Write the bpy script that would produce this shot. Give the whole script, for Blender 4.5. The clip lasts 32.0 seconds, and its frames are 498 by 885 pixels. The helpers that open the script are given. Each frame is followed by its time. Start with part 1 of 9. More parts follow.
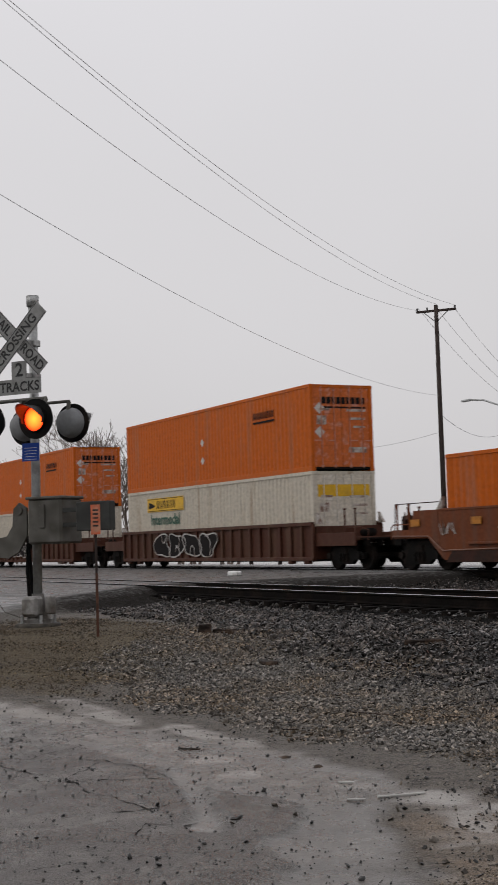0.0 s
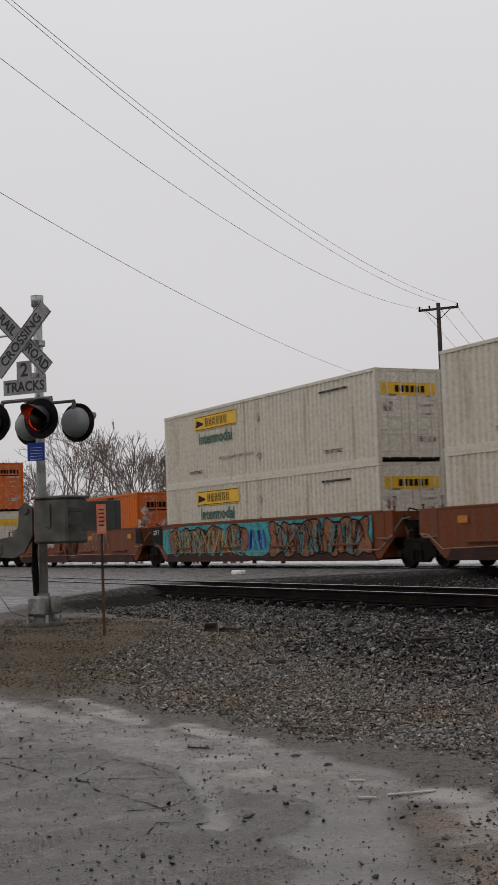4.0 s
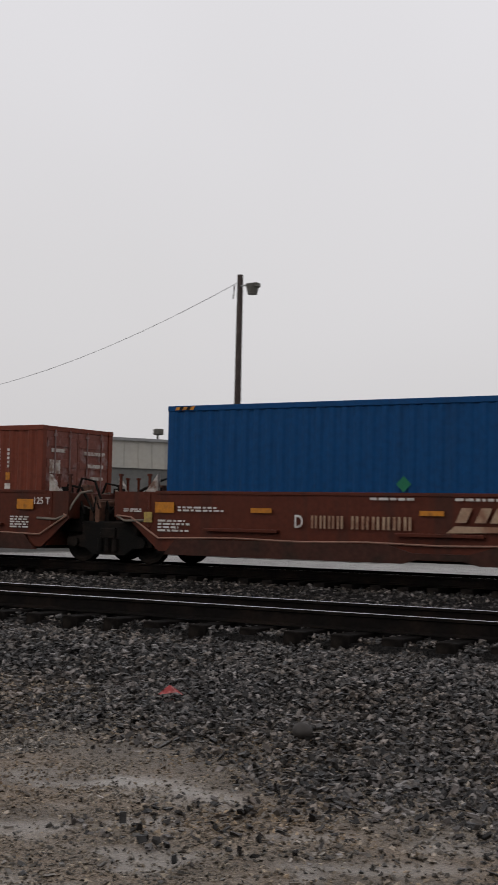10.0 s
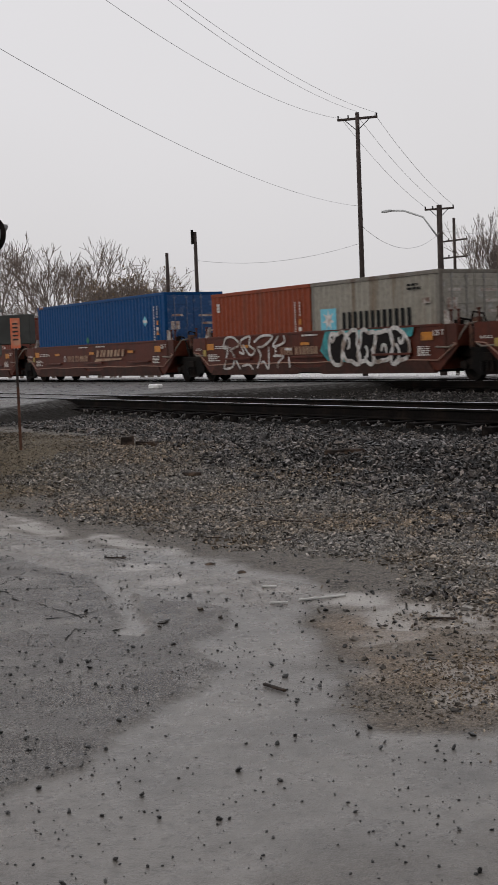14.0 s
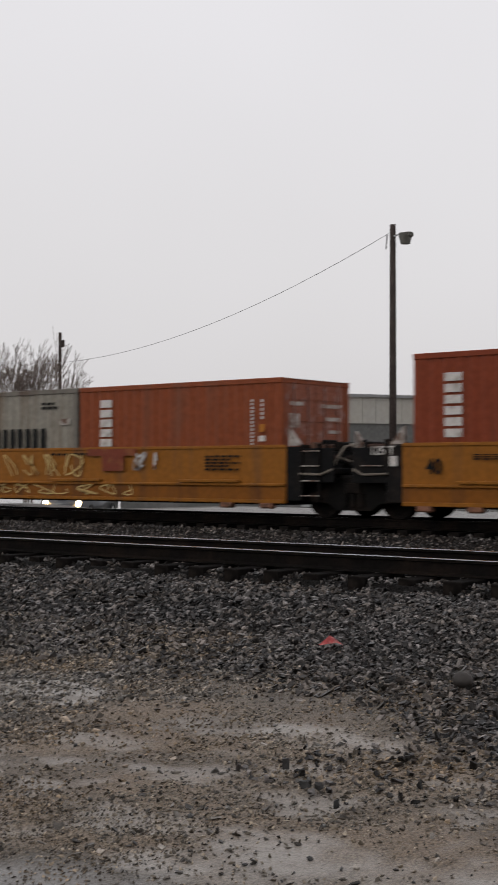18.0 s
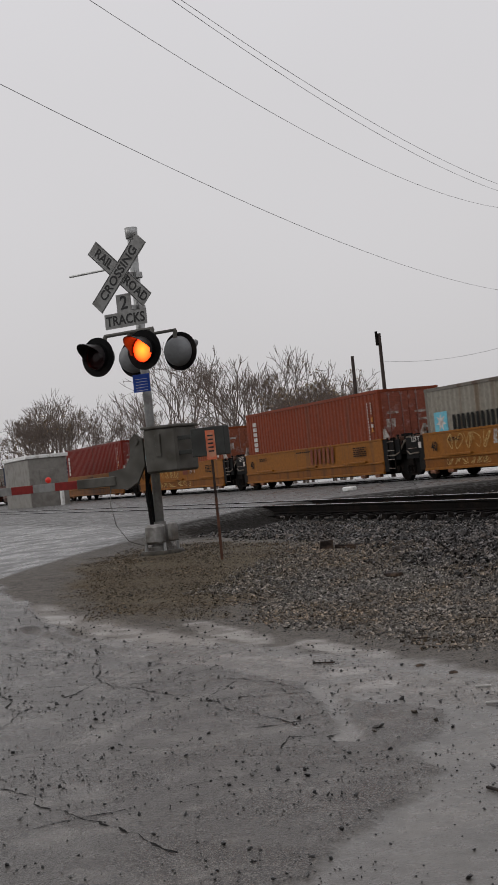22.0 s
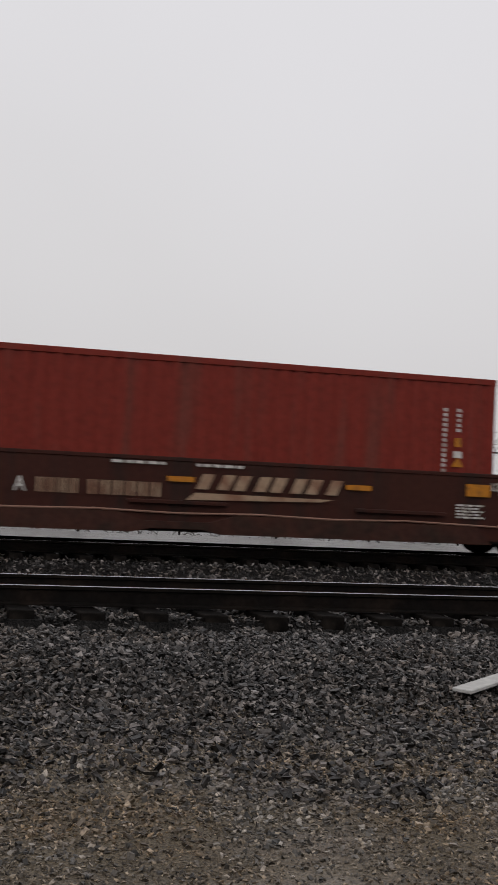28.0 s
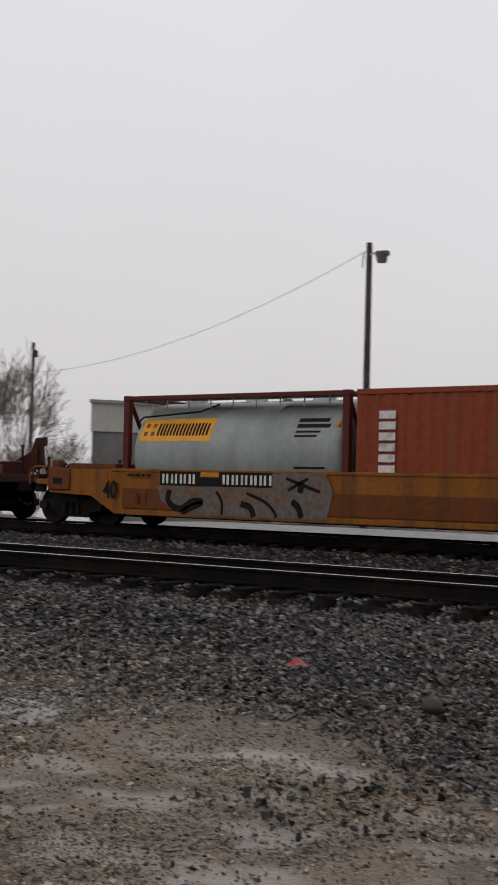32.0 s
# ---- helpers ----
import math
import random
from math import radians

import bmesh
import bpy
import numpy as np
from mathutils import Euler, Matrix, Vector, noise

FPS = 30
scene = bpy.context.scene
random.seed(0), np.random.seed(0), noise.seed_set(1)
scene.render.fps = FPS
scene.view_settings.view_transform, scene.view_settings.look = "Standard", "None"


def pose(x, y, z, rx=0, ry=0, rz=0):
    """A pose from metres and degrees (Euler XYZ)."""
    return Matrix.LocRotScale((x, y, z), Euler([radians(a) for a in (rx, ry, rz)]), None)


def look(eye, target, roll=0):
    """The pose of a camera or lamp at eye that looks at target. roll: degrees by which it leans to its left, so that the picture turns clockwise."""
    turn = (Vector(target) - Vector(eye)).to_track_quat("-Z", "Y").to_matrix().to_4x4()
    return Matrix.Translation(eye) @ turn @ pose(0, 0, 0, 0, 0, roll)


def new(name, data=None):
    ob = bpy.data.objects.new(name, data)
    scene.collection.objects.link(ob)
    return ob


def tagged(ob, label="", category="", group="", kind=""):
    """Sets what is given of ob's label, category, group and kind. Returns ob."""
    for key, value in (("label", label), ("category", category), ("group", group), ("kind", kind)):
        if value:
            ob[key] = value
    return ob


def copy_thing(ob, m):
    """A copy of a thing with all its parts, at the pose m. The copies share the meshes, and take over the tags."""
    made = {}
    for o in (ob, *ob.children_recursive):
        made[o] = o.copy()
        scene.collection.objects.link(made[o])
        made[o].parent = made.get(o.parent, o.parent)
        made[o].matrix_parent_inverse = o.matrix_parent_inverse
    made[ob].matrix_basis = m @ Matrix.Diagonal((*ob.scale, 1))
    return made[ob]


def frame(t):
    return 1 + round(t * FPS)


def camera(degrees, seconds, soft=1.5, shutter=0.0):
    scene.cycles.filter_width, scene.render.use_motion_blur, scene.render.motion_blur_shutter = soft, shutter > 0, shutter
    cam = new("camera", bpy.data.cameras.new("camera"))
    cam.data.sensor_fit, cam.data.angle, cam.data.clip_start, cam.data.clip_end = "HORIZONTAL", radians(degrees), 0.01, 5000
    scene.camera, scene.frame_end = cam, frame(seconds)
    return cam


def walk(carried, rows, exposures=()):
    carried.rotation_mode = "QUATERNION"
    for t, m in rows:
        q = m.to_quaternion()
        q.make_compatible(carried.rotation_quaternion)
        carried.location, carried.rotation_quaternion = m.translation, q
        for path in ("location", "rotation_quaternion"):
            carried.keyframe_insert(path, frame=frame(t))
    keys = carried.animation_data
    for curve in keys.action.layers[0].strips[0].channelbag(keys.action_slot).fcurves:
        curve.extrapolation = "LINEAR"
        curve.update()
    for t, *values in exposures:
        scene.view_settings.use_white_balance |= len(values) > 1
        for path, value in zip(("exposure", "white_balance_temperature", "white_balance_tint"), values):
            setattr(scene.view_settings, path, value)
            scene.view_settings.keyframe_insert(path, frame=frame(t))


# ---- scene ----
cam = camera(21.11, 32.0, soft=1.3, shutter=0.24)

# Rail tops lie at z = 0; the rails run along x; the train rolls towards -x.
EYE = 0.936
# seconds, eye x, eye y, yaw to the left, pitch up, roll
PATH = [
    (0, -0.012, 0.029, 62.74, 4.28, -1.76),
    (0.5, -0.023, 0.023, 61.07, 4.53, -2.95),
    (1, -0.029, 0.017, 61.43, 4.15, -2.44),
    (1.5, -0.030, 0.012, 61.47, 3.81, -1.99),
    (2, -0.025, 0.007, 61.33, 3.69, -1.20),
    (2.5, -0.020, 0.002, 61.43, 4.02, -1.89),
    (3, -0.018, -0.003, 62.30, 3.93, -1.93),
    (3.5, -0.019, -0.006, 63.17, 4.16, -2.10),
    (5.5, -0.054, -0.042, 44.36, 4.67, 1.96),
    (6, -0.043, -0.043, 24.26, 5.35, 5.81),
    (6.5, -0.028, -0.041, 10.45, 6.24, 7.00),
    (7, -0.013, -0.036, 3.98, 5.83, 6.94),
    (7.5, -0.001, -0.025, -1.64, 4.26, 5.33),
    (8, 0.011, -0.007, 0.49, 4.50, 2.98),
    (8.5, 0.021, 0.013, 7.76, 4.99, 2.23),
    (9, 0.028, 0.029, 17.02, 3.96, 2.75),
    (9.5, 0.028, 0.037, 25.93, 3.57, 1.71),
    (10, 0.018, 0.035, 32.48, 3.35, 1.27),
    (10.5, 0.005, 0.027, 36.49, 3.04, 1.25),
    (11, -0.006, 0.018, 40.55, 2.78, 1.19),
    (11.5, -0.010, 0.013, 47.23, 2.47, -1.53),
    (12, -0.008, 0.012, 54.42, 1.87, -4.60),
    (12.5, -0.000, 0.009, 58.05, -1.40, -3.65),
    (13, 0.008, 0.006, 59.08, -2.76, -4.77),
    (13.5, 0.013, 0.001, 60.23, -3.57, -5.98),
    (14, 0.011, -0.007, 59.59, -3.85, -2.16),
    (14.5, 0.008, -0.013, 58.46, -4.09, -2.18),
    (16.5, 0.049, -0.080, 56.22, -3.10, 1.23),
    (17, 0.059, -0.061, 47.18, -2.63, 2.57),
    (17.5, 0.070, -0.038, 43.51, -1.00, 0.88),
    (18, 0.077, -0.013, 39.19, 1.26, 0.10),
    (18.5, 0.072, 0.012, 33.50, 0.57, -1.72),
    (19, 0.051, 0.031, 25.99, 0.21, -0.67),
    (19.5, 0.025, 0.039, 30.88, 0.71, -1.59),
    (20, 0.004, 0.041, 32.75, -2.54, 1.09),
    (20.5, -0.008, 0.034, 39.76, -0.97, 0.72),
    (21, -0.004, 0.010, 53.88, -0.08, -3.17),
    (21.5, 0.001, -0.024, 64.77, 1.09, -5.98),
    (22, 0.002, -0.048, 67.52, 1.11, -5.77),
    (22.5, 0.001, -0.057, 66.94, -0.17, -7.15),
    (23, -0.003, -0.060, 67.23, -2.36, -2.70),
    (23.5, -0.002, -0.060, 64.75, 0.18, -1.35),
    (24, 0.002, -0.055, 65.23, 2.31, -0.35),
    (24.5, 0.001, -0.045, 64.83, 1.59, -0.78),
    (25, -0.000, -0.030, 60.75, 1.81, -1.59),
    (25.5, 0.002, -0.013, 57.20, 1.85, -1.80),
    (26, 0.007, 0.008, 32.42, 1.84, 1.58),
    (26.5, 0.010, 0.025, 8.45, 2.94, 6.27),
    (28.5, -0.015, 0.053, -17.86, 1.88, 2.06),
    (29, -0.009, 0.080, -15.55, 1.95, 1.90),
    (29.5, -0.004, 0.112, -11.79, 2.16, 3.44),
    (30, -0.003, 0.140, -1.79, 2.63, 1.01),
    (31, -0.032, 0.190, 23.12, 3.53, -0.37),
    (31.5, -0.050, 0.194, 30.76, 1.38, 0.38),
    (32, -0.066, 0.192, 38.00, 1.94, 1.46),
]


def aimed(x, y, yaw, pitch, roll):
    a, b = radians(yaw), radians(pitch)
    ahead = Vector((-math.sin(a) * math.cos(b), math.cos(a) * math.cos(b), math.sin(b)))
    eye = Vector((x, y, EYE))
    return look(eye, eye + ahead * 2, roll)


walk(cam, [(t, aimed(x, y, yaw, pitch, roll)) for t, x, y, yaw, pitch, roll in PATH],
     [(0, -0.08), (2, -0.14), (3, -0.13), (6, -0.08), (7, -0.15), (8, -0.08), (9.5, -0.05), (11, 0.0), (12, -0.03), (13, 0.01), (14.5, 0.05), (17, 0.1), (18, 0.08), (19, 0.05), (20, 0.12), (21, 0.07), (22, -0.16), (23, -0.08), (24.5, -0.08), (26, -0.07), (29, -0.06), (30, -0.05), (32, 0.0)])

# ---- light: a bright overcast sky with a faint broad sun ----
world = bpy.data.worlds.new("overcast_sky")
scene.world = world
world.use_nodes = True
wn = world.node_tree
wn.nodes.clear()
sky = wn.nodes.new("ShaderNodeTexSky")
sky.sky_type, sky.sun_disc = "NISHITA", False
sky.sun_elevation, sky.sun_rotation = radians(38), radians(200)
sky.air_density, sky.dust_density = 2.0, 6.0
hue = wn.nodes.new("ShaderNodeHueSaturation")
hue.inputs["Saturation"].default_value = 0.12
veil = wn.nodes.new("ShaderNodeMixRGB")
veil.inputs["Fac"].default_value = 0.86
# the cloud is a little brighter overhead than near the horizon, with faint soft billows
cloud = wn.nodes.new("ShaderNodeTexCoord")
up = wn.nodes.new("ShaderNodeSeparateXYZ")
wn.links.new(cloud.outputs["Generated"], up.inputs[0])
rise = wn.nodes.new("ShaderNodeMapRange")
rise.inputs["From Min"].default_value, rise.inputs["From Max"].default_value = 0.0, 0.40
wn.links.new(up.outputs["Z"], rise.inputs["Value"])
billow = wn.nodes.new("ShaderNodeTexNoise")
billow.inputs["Scale"].default_value, billow.inputs["Detail"].default_value = 2.2, 3
wn.links.new(cloud.outputs["Generated"], billow.inputs["Vector"])
puff = wn.nodes.new("ShaderNodeMapRange")
puff.inputs["From Min"].default_value, puff.inputs["From Max"].default_value = 0.3, 0.7
puff.inputs["To Min"].default_value, puff.inputs["To Max"].default_value = -0.18, 0.18
wn.links.new(billow.outputs["Fac"], puff.inputs["Value"])
both = wn.nodes.new("ShaderNodeMath")
wn.links.new(rise.outputs["Result"], both.inputs[0])
wn.links.new(puff.outputs["Result"], both.inputs[1])
tone = wn.nodes.new("ShaderNodeMixRGB")
tone.inputs["Color1"].default_value = (4.68, 4.56, 4.62, 1)
tone.inputs["Color2"].default_value = (5.58, 5.48, 5.70, 1)
wn.links.new(both.outputs[0], tone.inputs["Fac"])
wn.links.new(tone.outputs[0], veil.inputs["Color2"])
back = wn.nodes.new("ShaderNodeBackground")
back.inputs["Strength"].default_value = 0.148
wout = wn.nodes.new("ShaderNodeOutputWorld")
wn.links.new(sky.outputs["Color"], hue.inputs["Color"])
wn.links.new(hue.outputs["Color"], veil.inputs["Color1"])
wn.links.new(veil.outputs["Color"], back.inputs["Color"])
wn.links.new(back.outputs["Background"], wout.inputs["Surface"])
sun_data = bpy.data.lights.new("sun", "SUN")
sun_data.energy, sun_data.angle, sun_data.color = 0.25, radians(40), (1.0, 0.97, 0.93)
sun = new("sun", sun_data)
sun.matrix_world = look((-40, -110, 90), (0, 10, 0))
tagged(sun, "soft sun behind thick cloud", "sun")
scene.view_settings.exposure = 0.0


# ---- helpers for meshes ----
def part(name, bm, material, parent=None, label="", smooth=False):
    me = bpy.data.meshes.new(name)
    bm.to_mesh(me)
    bm.free()
    for m in material if isinstance(material, (list, tuple)) else [material]:
        me.materials.append(m)
    if smooth:
        for p in me.polygons:
            p.use_smooth = True
    ob = new(name, me)
    ob.parent = parent
    if label:
        tagged(ob, label)
    return ob


def thing(name, label, category, group="", kind="", m=None):
    ob = new(name)
    ob.empty_display_size = 0.2
    if m is not None:
        ob.matrix_basis = m
    return tagged(ob, label, category, group, kind)


def box(bm, x0, x1, y0, y1, z0, z1, bev=0.0):
    vs = [bm.verts.new((x, y, z)) for x in (x0, x1) for y in (y0, y1) for z in (z0, z1)]
    fs = [bm.faces.new([vs[i] for i in f]) for f in ((0, 1, 3, 2), (4, 6, 7, 5), (0, 4, 5, 1), (2, 3, 7, 6), (0, 2, 6, 4), (1, 5, 7, 3))]
    if bev:
        bmesh.ops.bevel(bm, geom=list({e for f in fs for e in f.edges}), offset=bev, segments=1, affect="EDGES")
    return bm


def tube(bm, pts, r, n=8, r2=None, caps=True):
    """A round bar along the points."""
    pts = [Vector(p) for p in pts]
    rings = []
    for i, p in enumerate(pts):
        d = (pts[min(i + 1, len(pts) - 1)] - pts[max(i - 1, 0)]).normalized()
        s = d.cross(Vector((0, 0, 1)))
        if s.length < 1e-3:
            s = Vector((1, 0, 0))
        s.normalize()
        u = s.cross(d)
        rad = r if r2 is None else r + (r2 - r) * i / (len(pts) - 1)
        rings.append([bm.verts.new(p + rad * (math.cos(a) * s + math.sin(a) * u)) for a in (2 * math.pi * k / n for k in range(n))])
    for a, b in zip(rings, rings[1:]):
        for k in range(n):
            bm.faces.new((a[k], a[(k + 1) % n], b[(k + 1) % n], b[k]))
    if caps:
        bm.faces.new(rings[0][::-1])
        bm.faces.new(rings[-1])
    return bm


def slab(bm, outline, y0, y1):
    """An outline in x and z, made thick from y0 to y1."""
    a = [bm.verts.new((x, y0, z)) for x, z in outline]
    b = [bm.verts.new((x, y1, z)) for x, z in outline]
    n = len(outline)
    bm.faces.new(a)
    bm.faces.new(b[::-1])
    for i in range(n):
        bm.faces.new((a[i], b[i], b[(i + 1) % n], a[(i + 1) % n]))
    return bm


def fresh():
    return bmesh.new()


# ---- materials ----
def material(name, colour, rough=0.6, metal=0.0, grain=0.0, scale=20.0, bump=0.0, second=None, patch=2.0, amount=0.5, island=0.0, spec=0.3, coat=0.0, streak=False):
    """Base colour with fine grain, and large patches of a second colour."""
    m = bpy.data.materials.new(name)
    m.use_nodes = True
    nt = m.node_tree
    b = nt.nodes["Principled BSDF"]
    b.inputs["Roughness"].default_value, b.inputs["Metallic"].default_value = rough, metal
    b.inputs["Specular IOR Level"].default_value = spec
    b.inputs["Coat Weight"].default_value = coat
    co = nt.nodes.new("ShaderNodeTexCoord")
    col = nt.nodes.new("ShaderNodeRGB")
    col.outputs[0].default_value = (*colour, 1)
    last = col.outputs[0]
    if second is not None:
        n1 = nt.nodes.new("ShaderNodeTexNoise")
        n1.inputs["Scale"].default_value, n1.inputs["Detail"].default_value = patch, 6
        src = co.outputs["Object"]
        if streak:
            mp = nt.nodes.new("ShaderNodeMapping")
            mp.inputs["Scale"].default_value = (1.0, 1.0, 0.10)
            nt.links.new(src, mp.inputs["Vector"])
            src = mp.outputs["Vector"]
        nt.links.new(src, n1.inputs["Vector"])
        r1 = nt.nodes.new("ShaderNodeMapRange")
        r1.inputs["From Min"].default_value, r1.inputs["From Max"].default_value = 0.62 - 0.4 * amount, 0.72 - 0.2 * amount
        nt.links.new(n1.outputs["Fac"], r1.inputs["Value"])
        mix = nt.nodes.new("ShaderNodeMixRGB")
        mix.inputs["Color2"].default_value = (*second, 1)
        nt.links.new(r1.outputs["Result"], mix.inputs["Fac"])
        nt.links.new(last, mix.inputs["Color1"])
        last = mix.outputs[0]
    n2 = nt.nodes.new("ShaderNodeTexNoise")
    n2.inputs["Scale"].default_value, n2.inputs["Detail"].default_value = scale, 8
    nt.links.new(co.outputs["Object"], n2.inputs["Vector"])
    if grain or island:
        hs = nt.nodes.new("ShaderNodeHueSaturation")
        r2 = nt.nodes.new("ShaderNodeMapRange")
        r2.inputs["From Min"].default_value, r2.inputs["From Max"].default_value = 0.3, 0.7
        r2.inputs["To Min"].default_value, r2.inputs["To Max"].default_value = 1 - grain, 1 + grain
        nt.links.new(n2.outputs["Fac"], r2.inputs["Value"])
        val = r2.outputs["Result"]
        if island:
            gi = nt.nodes.new("ShaderNodeNewGeometry")
            r3 = nt.nodes.new("ShaderNodeMapRange")
            r3.inputs["To Min"].default_value, r3.inputs["To Max"].default_value = 1 - island, 1 + island
            nt.links.new(gi.outputs["Random Per Island"], r3.inputs["Value"])
            mul = nt.nodes.new("ShaderNodeMath")
            mul.operation = "MULTIPLY"
            nt.links.new(val, mul.inputs[0])
            nt.links.new(r3.outputs["Result"], mul.inputs[1])
            val = mul.outputs[0]
        nt.links.new(val, hs.inputs["Value"])
        nt.links.new(last, hs.inputs["Color"])
        last = hs.outputs[0]
    nt.links.new(last, b.inputs["Base Color"])
    if bump:
        bp = nt.nodes.new("ShaderNodeBump")
        bp.inputs["Strength"].default_value, bp.inputs["Distance"].default_value = bump, 0.02
        nt.links.new(n2.outputs["Fac"], bp.inputs["Height"])
        nt.links.new(bp.outputs[0], b.inputs["Normal"])
    return m


def paint(name, colour, rust=None, amount=0.22, rough=0.5):
    """Old paint, its colour scaled to 0.91: fine grain, and upright streaks where water has washed dirt down."""
    colour = tuple(0.91 * c for c in colour)
    rust = rust or tuple(0.66 * c + 0.34 * d * sum(colour) / 3 for c, d in zip(colour, (1.1, 0.8, 0.6)))
    return material(name, colour, rough, grain=0.16, scale=9, bump=0.05, second=rust, patch=2.6, amount=amount, spec=0.12, streak=True)


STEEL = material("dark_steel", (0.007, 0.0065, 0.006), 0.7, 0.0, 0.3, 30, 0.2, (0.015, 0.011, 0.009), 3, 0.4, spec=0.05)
# Rail sides near black: their shadow is put into the base colour.
RAILSIDE = material("shadowed_rail_steel", (0.007, 0.006, 0.0055), 0.7, 0.0, 0.3, 20, 0.2, (0.014, 0.010, 0.008), 2, 0.4, spec=0.03)
RAILTOP = material("polished_rail", (0.55, 0.56, 0.58), 0.18, 1.0, 0.05, 60)
BLACK = material("black_paint", (0.007, 0.007, 0.0072), 0.55, 0, 0.3, 15, 0.1, (0.018, 0.014, 0.012), 2, 0.3, spec=0.06)
WHITE = material("white_paint", (0.72, 0.72, 0.70), 0.5, 0, 0.08, 25, 0.0, (0.45, 0.43, 0.40), 5, 0.2)
GALV = material("galvanised_steel", (0.42, 0.43, 0.43), 0.5, 0.5, 0.12, 30, 0.05, (0.3, 0.3, 0.29), 4, 0.4)
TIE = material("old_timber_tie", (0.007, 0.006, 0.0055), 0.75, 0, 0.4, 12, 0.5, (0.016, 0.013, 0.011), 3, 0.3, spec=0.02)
WOODPOLE = material("weathered_pole", (0.036, 0.027, 0.024), 0.85, 0, 0.3, 14, 0.3, (0.055, 0.042, 0.037), 2, 0.4, spec=0.2)

BARK = material("bare_bark", (0.14, 0.112, 0.096), 0.9, 0, 0.3, 8, 0.2)



def stone_material(name, shades, rough=0.32, tint=(1.0, 0.96, 0.92), earth=0.0, spec=0.5):
    """Crushed stone: each piece takes its own shade, mostly dark, a few pale; earth browns it in broad patches."""
    m = bpy.data.materials.new(name)
    m.use_nodes = True
    nt = m.node_tree
    b = nt.nodes["Principled BSDF"]
    geo = nt.nodes.new("ShaderNodeNewGeometry")
    ramp = nt.nodes.new("ShaderNodeValToRGB")
    while len(ramp.color_ramp.elements) < len(shades):
        ramp.color_ramp.elements.new(0.5)
    for e, (at, v) in zip(ramp.color_ramp.elements, shades):
        e.position, e.color = at, (v * tint[0], v * tint[1], v * tint[2], 1)
    nt.links.new(geo.outputs["Random Per Island"], ramp.inputs["Fac"])
    n = nt.nodes.new("ShaderNodeTexNoise")
    n.inputs["Scale"].default_value, n.inputs["Detail"].default_value = 60, 6
    nt.links.new(geo.outputs["Position"], n.inputs["Vector"])
    r = nt.nodes.new("ShaderNodeMapRange")
    r.inputs["From Min"].default_value, r.inputs["From Max"].default_value = 0.3, 0.7
    r.inputs["To Min"].default_value, r.inputs["To Max"].default_value = 0.6, 1.4
    nt.links.new(n.outputs["Fac"], r.inputs["Value"])
    hs = nt.nodes.new("ShaderNodeHueSaturation")
    nt.links.new(r.outputs["Result"], hs.inputs["Value"])
    nt.links.new(ramp.outputs["Color"], hs.inputs["Color"])
    last = hs.outputs[0]
    if earth:
        n2 = nt.nodes.new("ShaderNodeTexNoise")
        n2.inputs["Scale"].default_value, n2.inputs["Detail"].default_value = 0.9, 5
        nt.links.new(geo.outputs["Position"], n2.inputs["Vector"])
        r2 = nt.nodes.new("ShaderNodeMapRange")
        r2.inputs["From Min"].default_value, r2.inputs["From Max"].default_value = 0.42, 0.6
        r2.inputs["To Max"].default_value = earth
        nt.links.new(n2.outputs["Fac"], r2.inputs["Value"])
        mx = nt.nodes.new("ShaderNodeMixRGB")
        mx.blend_type = "MULTIPLY"
        mx.inputs["Color2"].default_value = (1.0, 0.75, 0.46, 1)
        nt.links.new(r2.outputs["Result"], mx.inputs["Fac"])
        nt.links.new(last, mx.inputs["Color1"])
        last = mx.outputs[0]
    nt.links.new(last, b.inputs["Base Color"])
    b.inputs["Roughness"].default_value, b.inputs["Specular IOR Level"].default_value = rough, spec
    bp = nt.nodes.new("ShaderNodeBump")
    bp.inputs["Strength"].default_value, bp.inputs["Distance"].default_value = 0.35, 0.01
    nt.links.new(n.outputs["Fac"], bp.inputs["Height"])
    nt.links.new(bp.outputs[0], b.inputs["Normal"])
    return m


BALLAST = stone_material("wet_ballast", ((0.0, 0.004), (0.4, 0.020), (0.75, 0.078), (1.0, 0.22)), 0.34, (1.0, 0.90, 0.85), 0.3, 0.22)

# ---- ground ----
YR, GAUGE, YT = 12.55, 1.51, 23.2          # near rail, spacing of rail heads, middle of the train's track
NEAR_MID = YR + GAUGE / 2


def smooth(a, b, v):
    v = min(1.0, max(0.0, (v - a) / (b - a)))
    return v * v * (3 - 2 * v)


def road_edge(y):
    """The edge of the paved road that crosses the tracks, as x."""
    return -30.2 if y > 13 else -30.2 + (13 - y) * 1.31


def along(pts, x, y):
    """Distance to a line of points, and the side (positive: to the line's left)."""
    best, side = 1e9, 1.0
    for (ax, ay), (bx, by) in zip(pts, pts[1:]):
        dx, dy = bx - ax, by - ay
        t = min(1.0, max(0.0, ((x - ax) * dx + (y - ay) * dy) / (dx * dx + dy * dy)))
        d = math.hypot(x - ax - t * dx, y - ay - t * dy)
        if d < best:
            best, side = d, 1.0 if dx * (y - ay) - dy * (x - ax) > 0 else -1.0
    return best, side


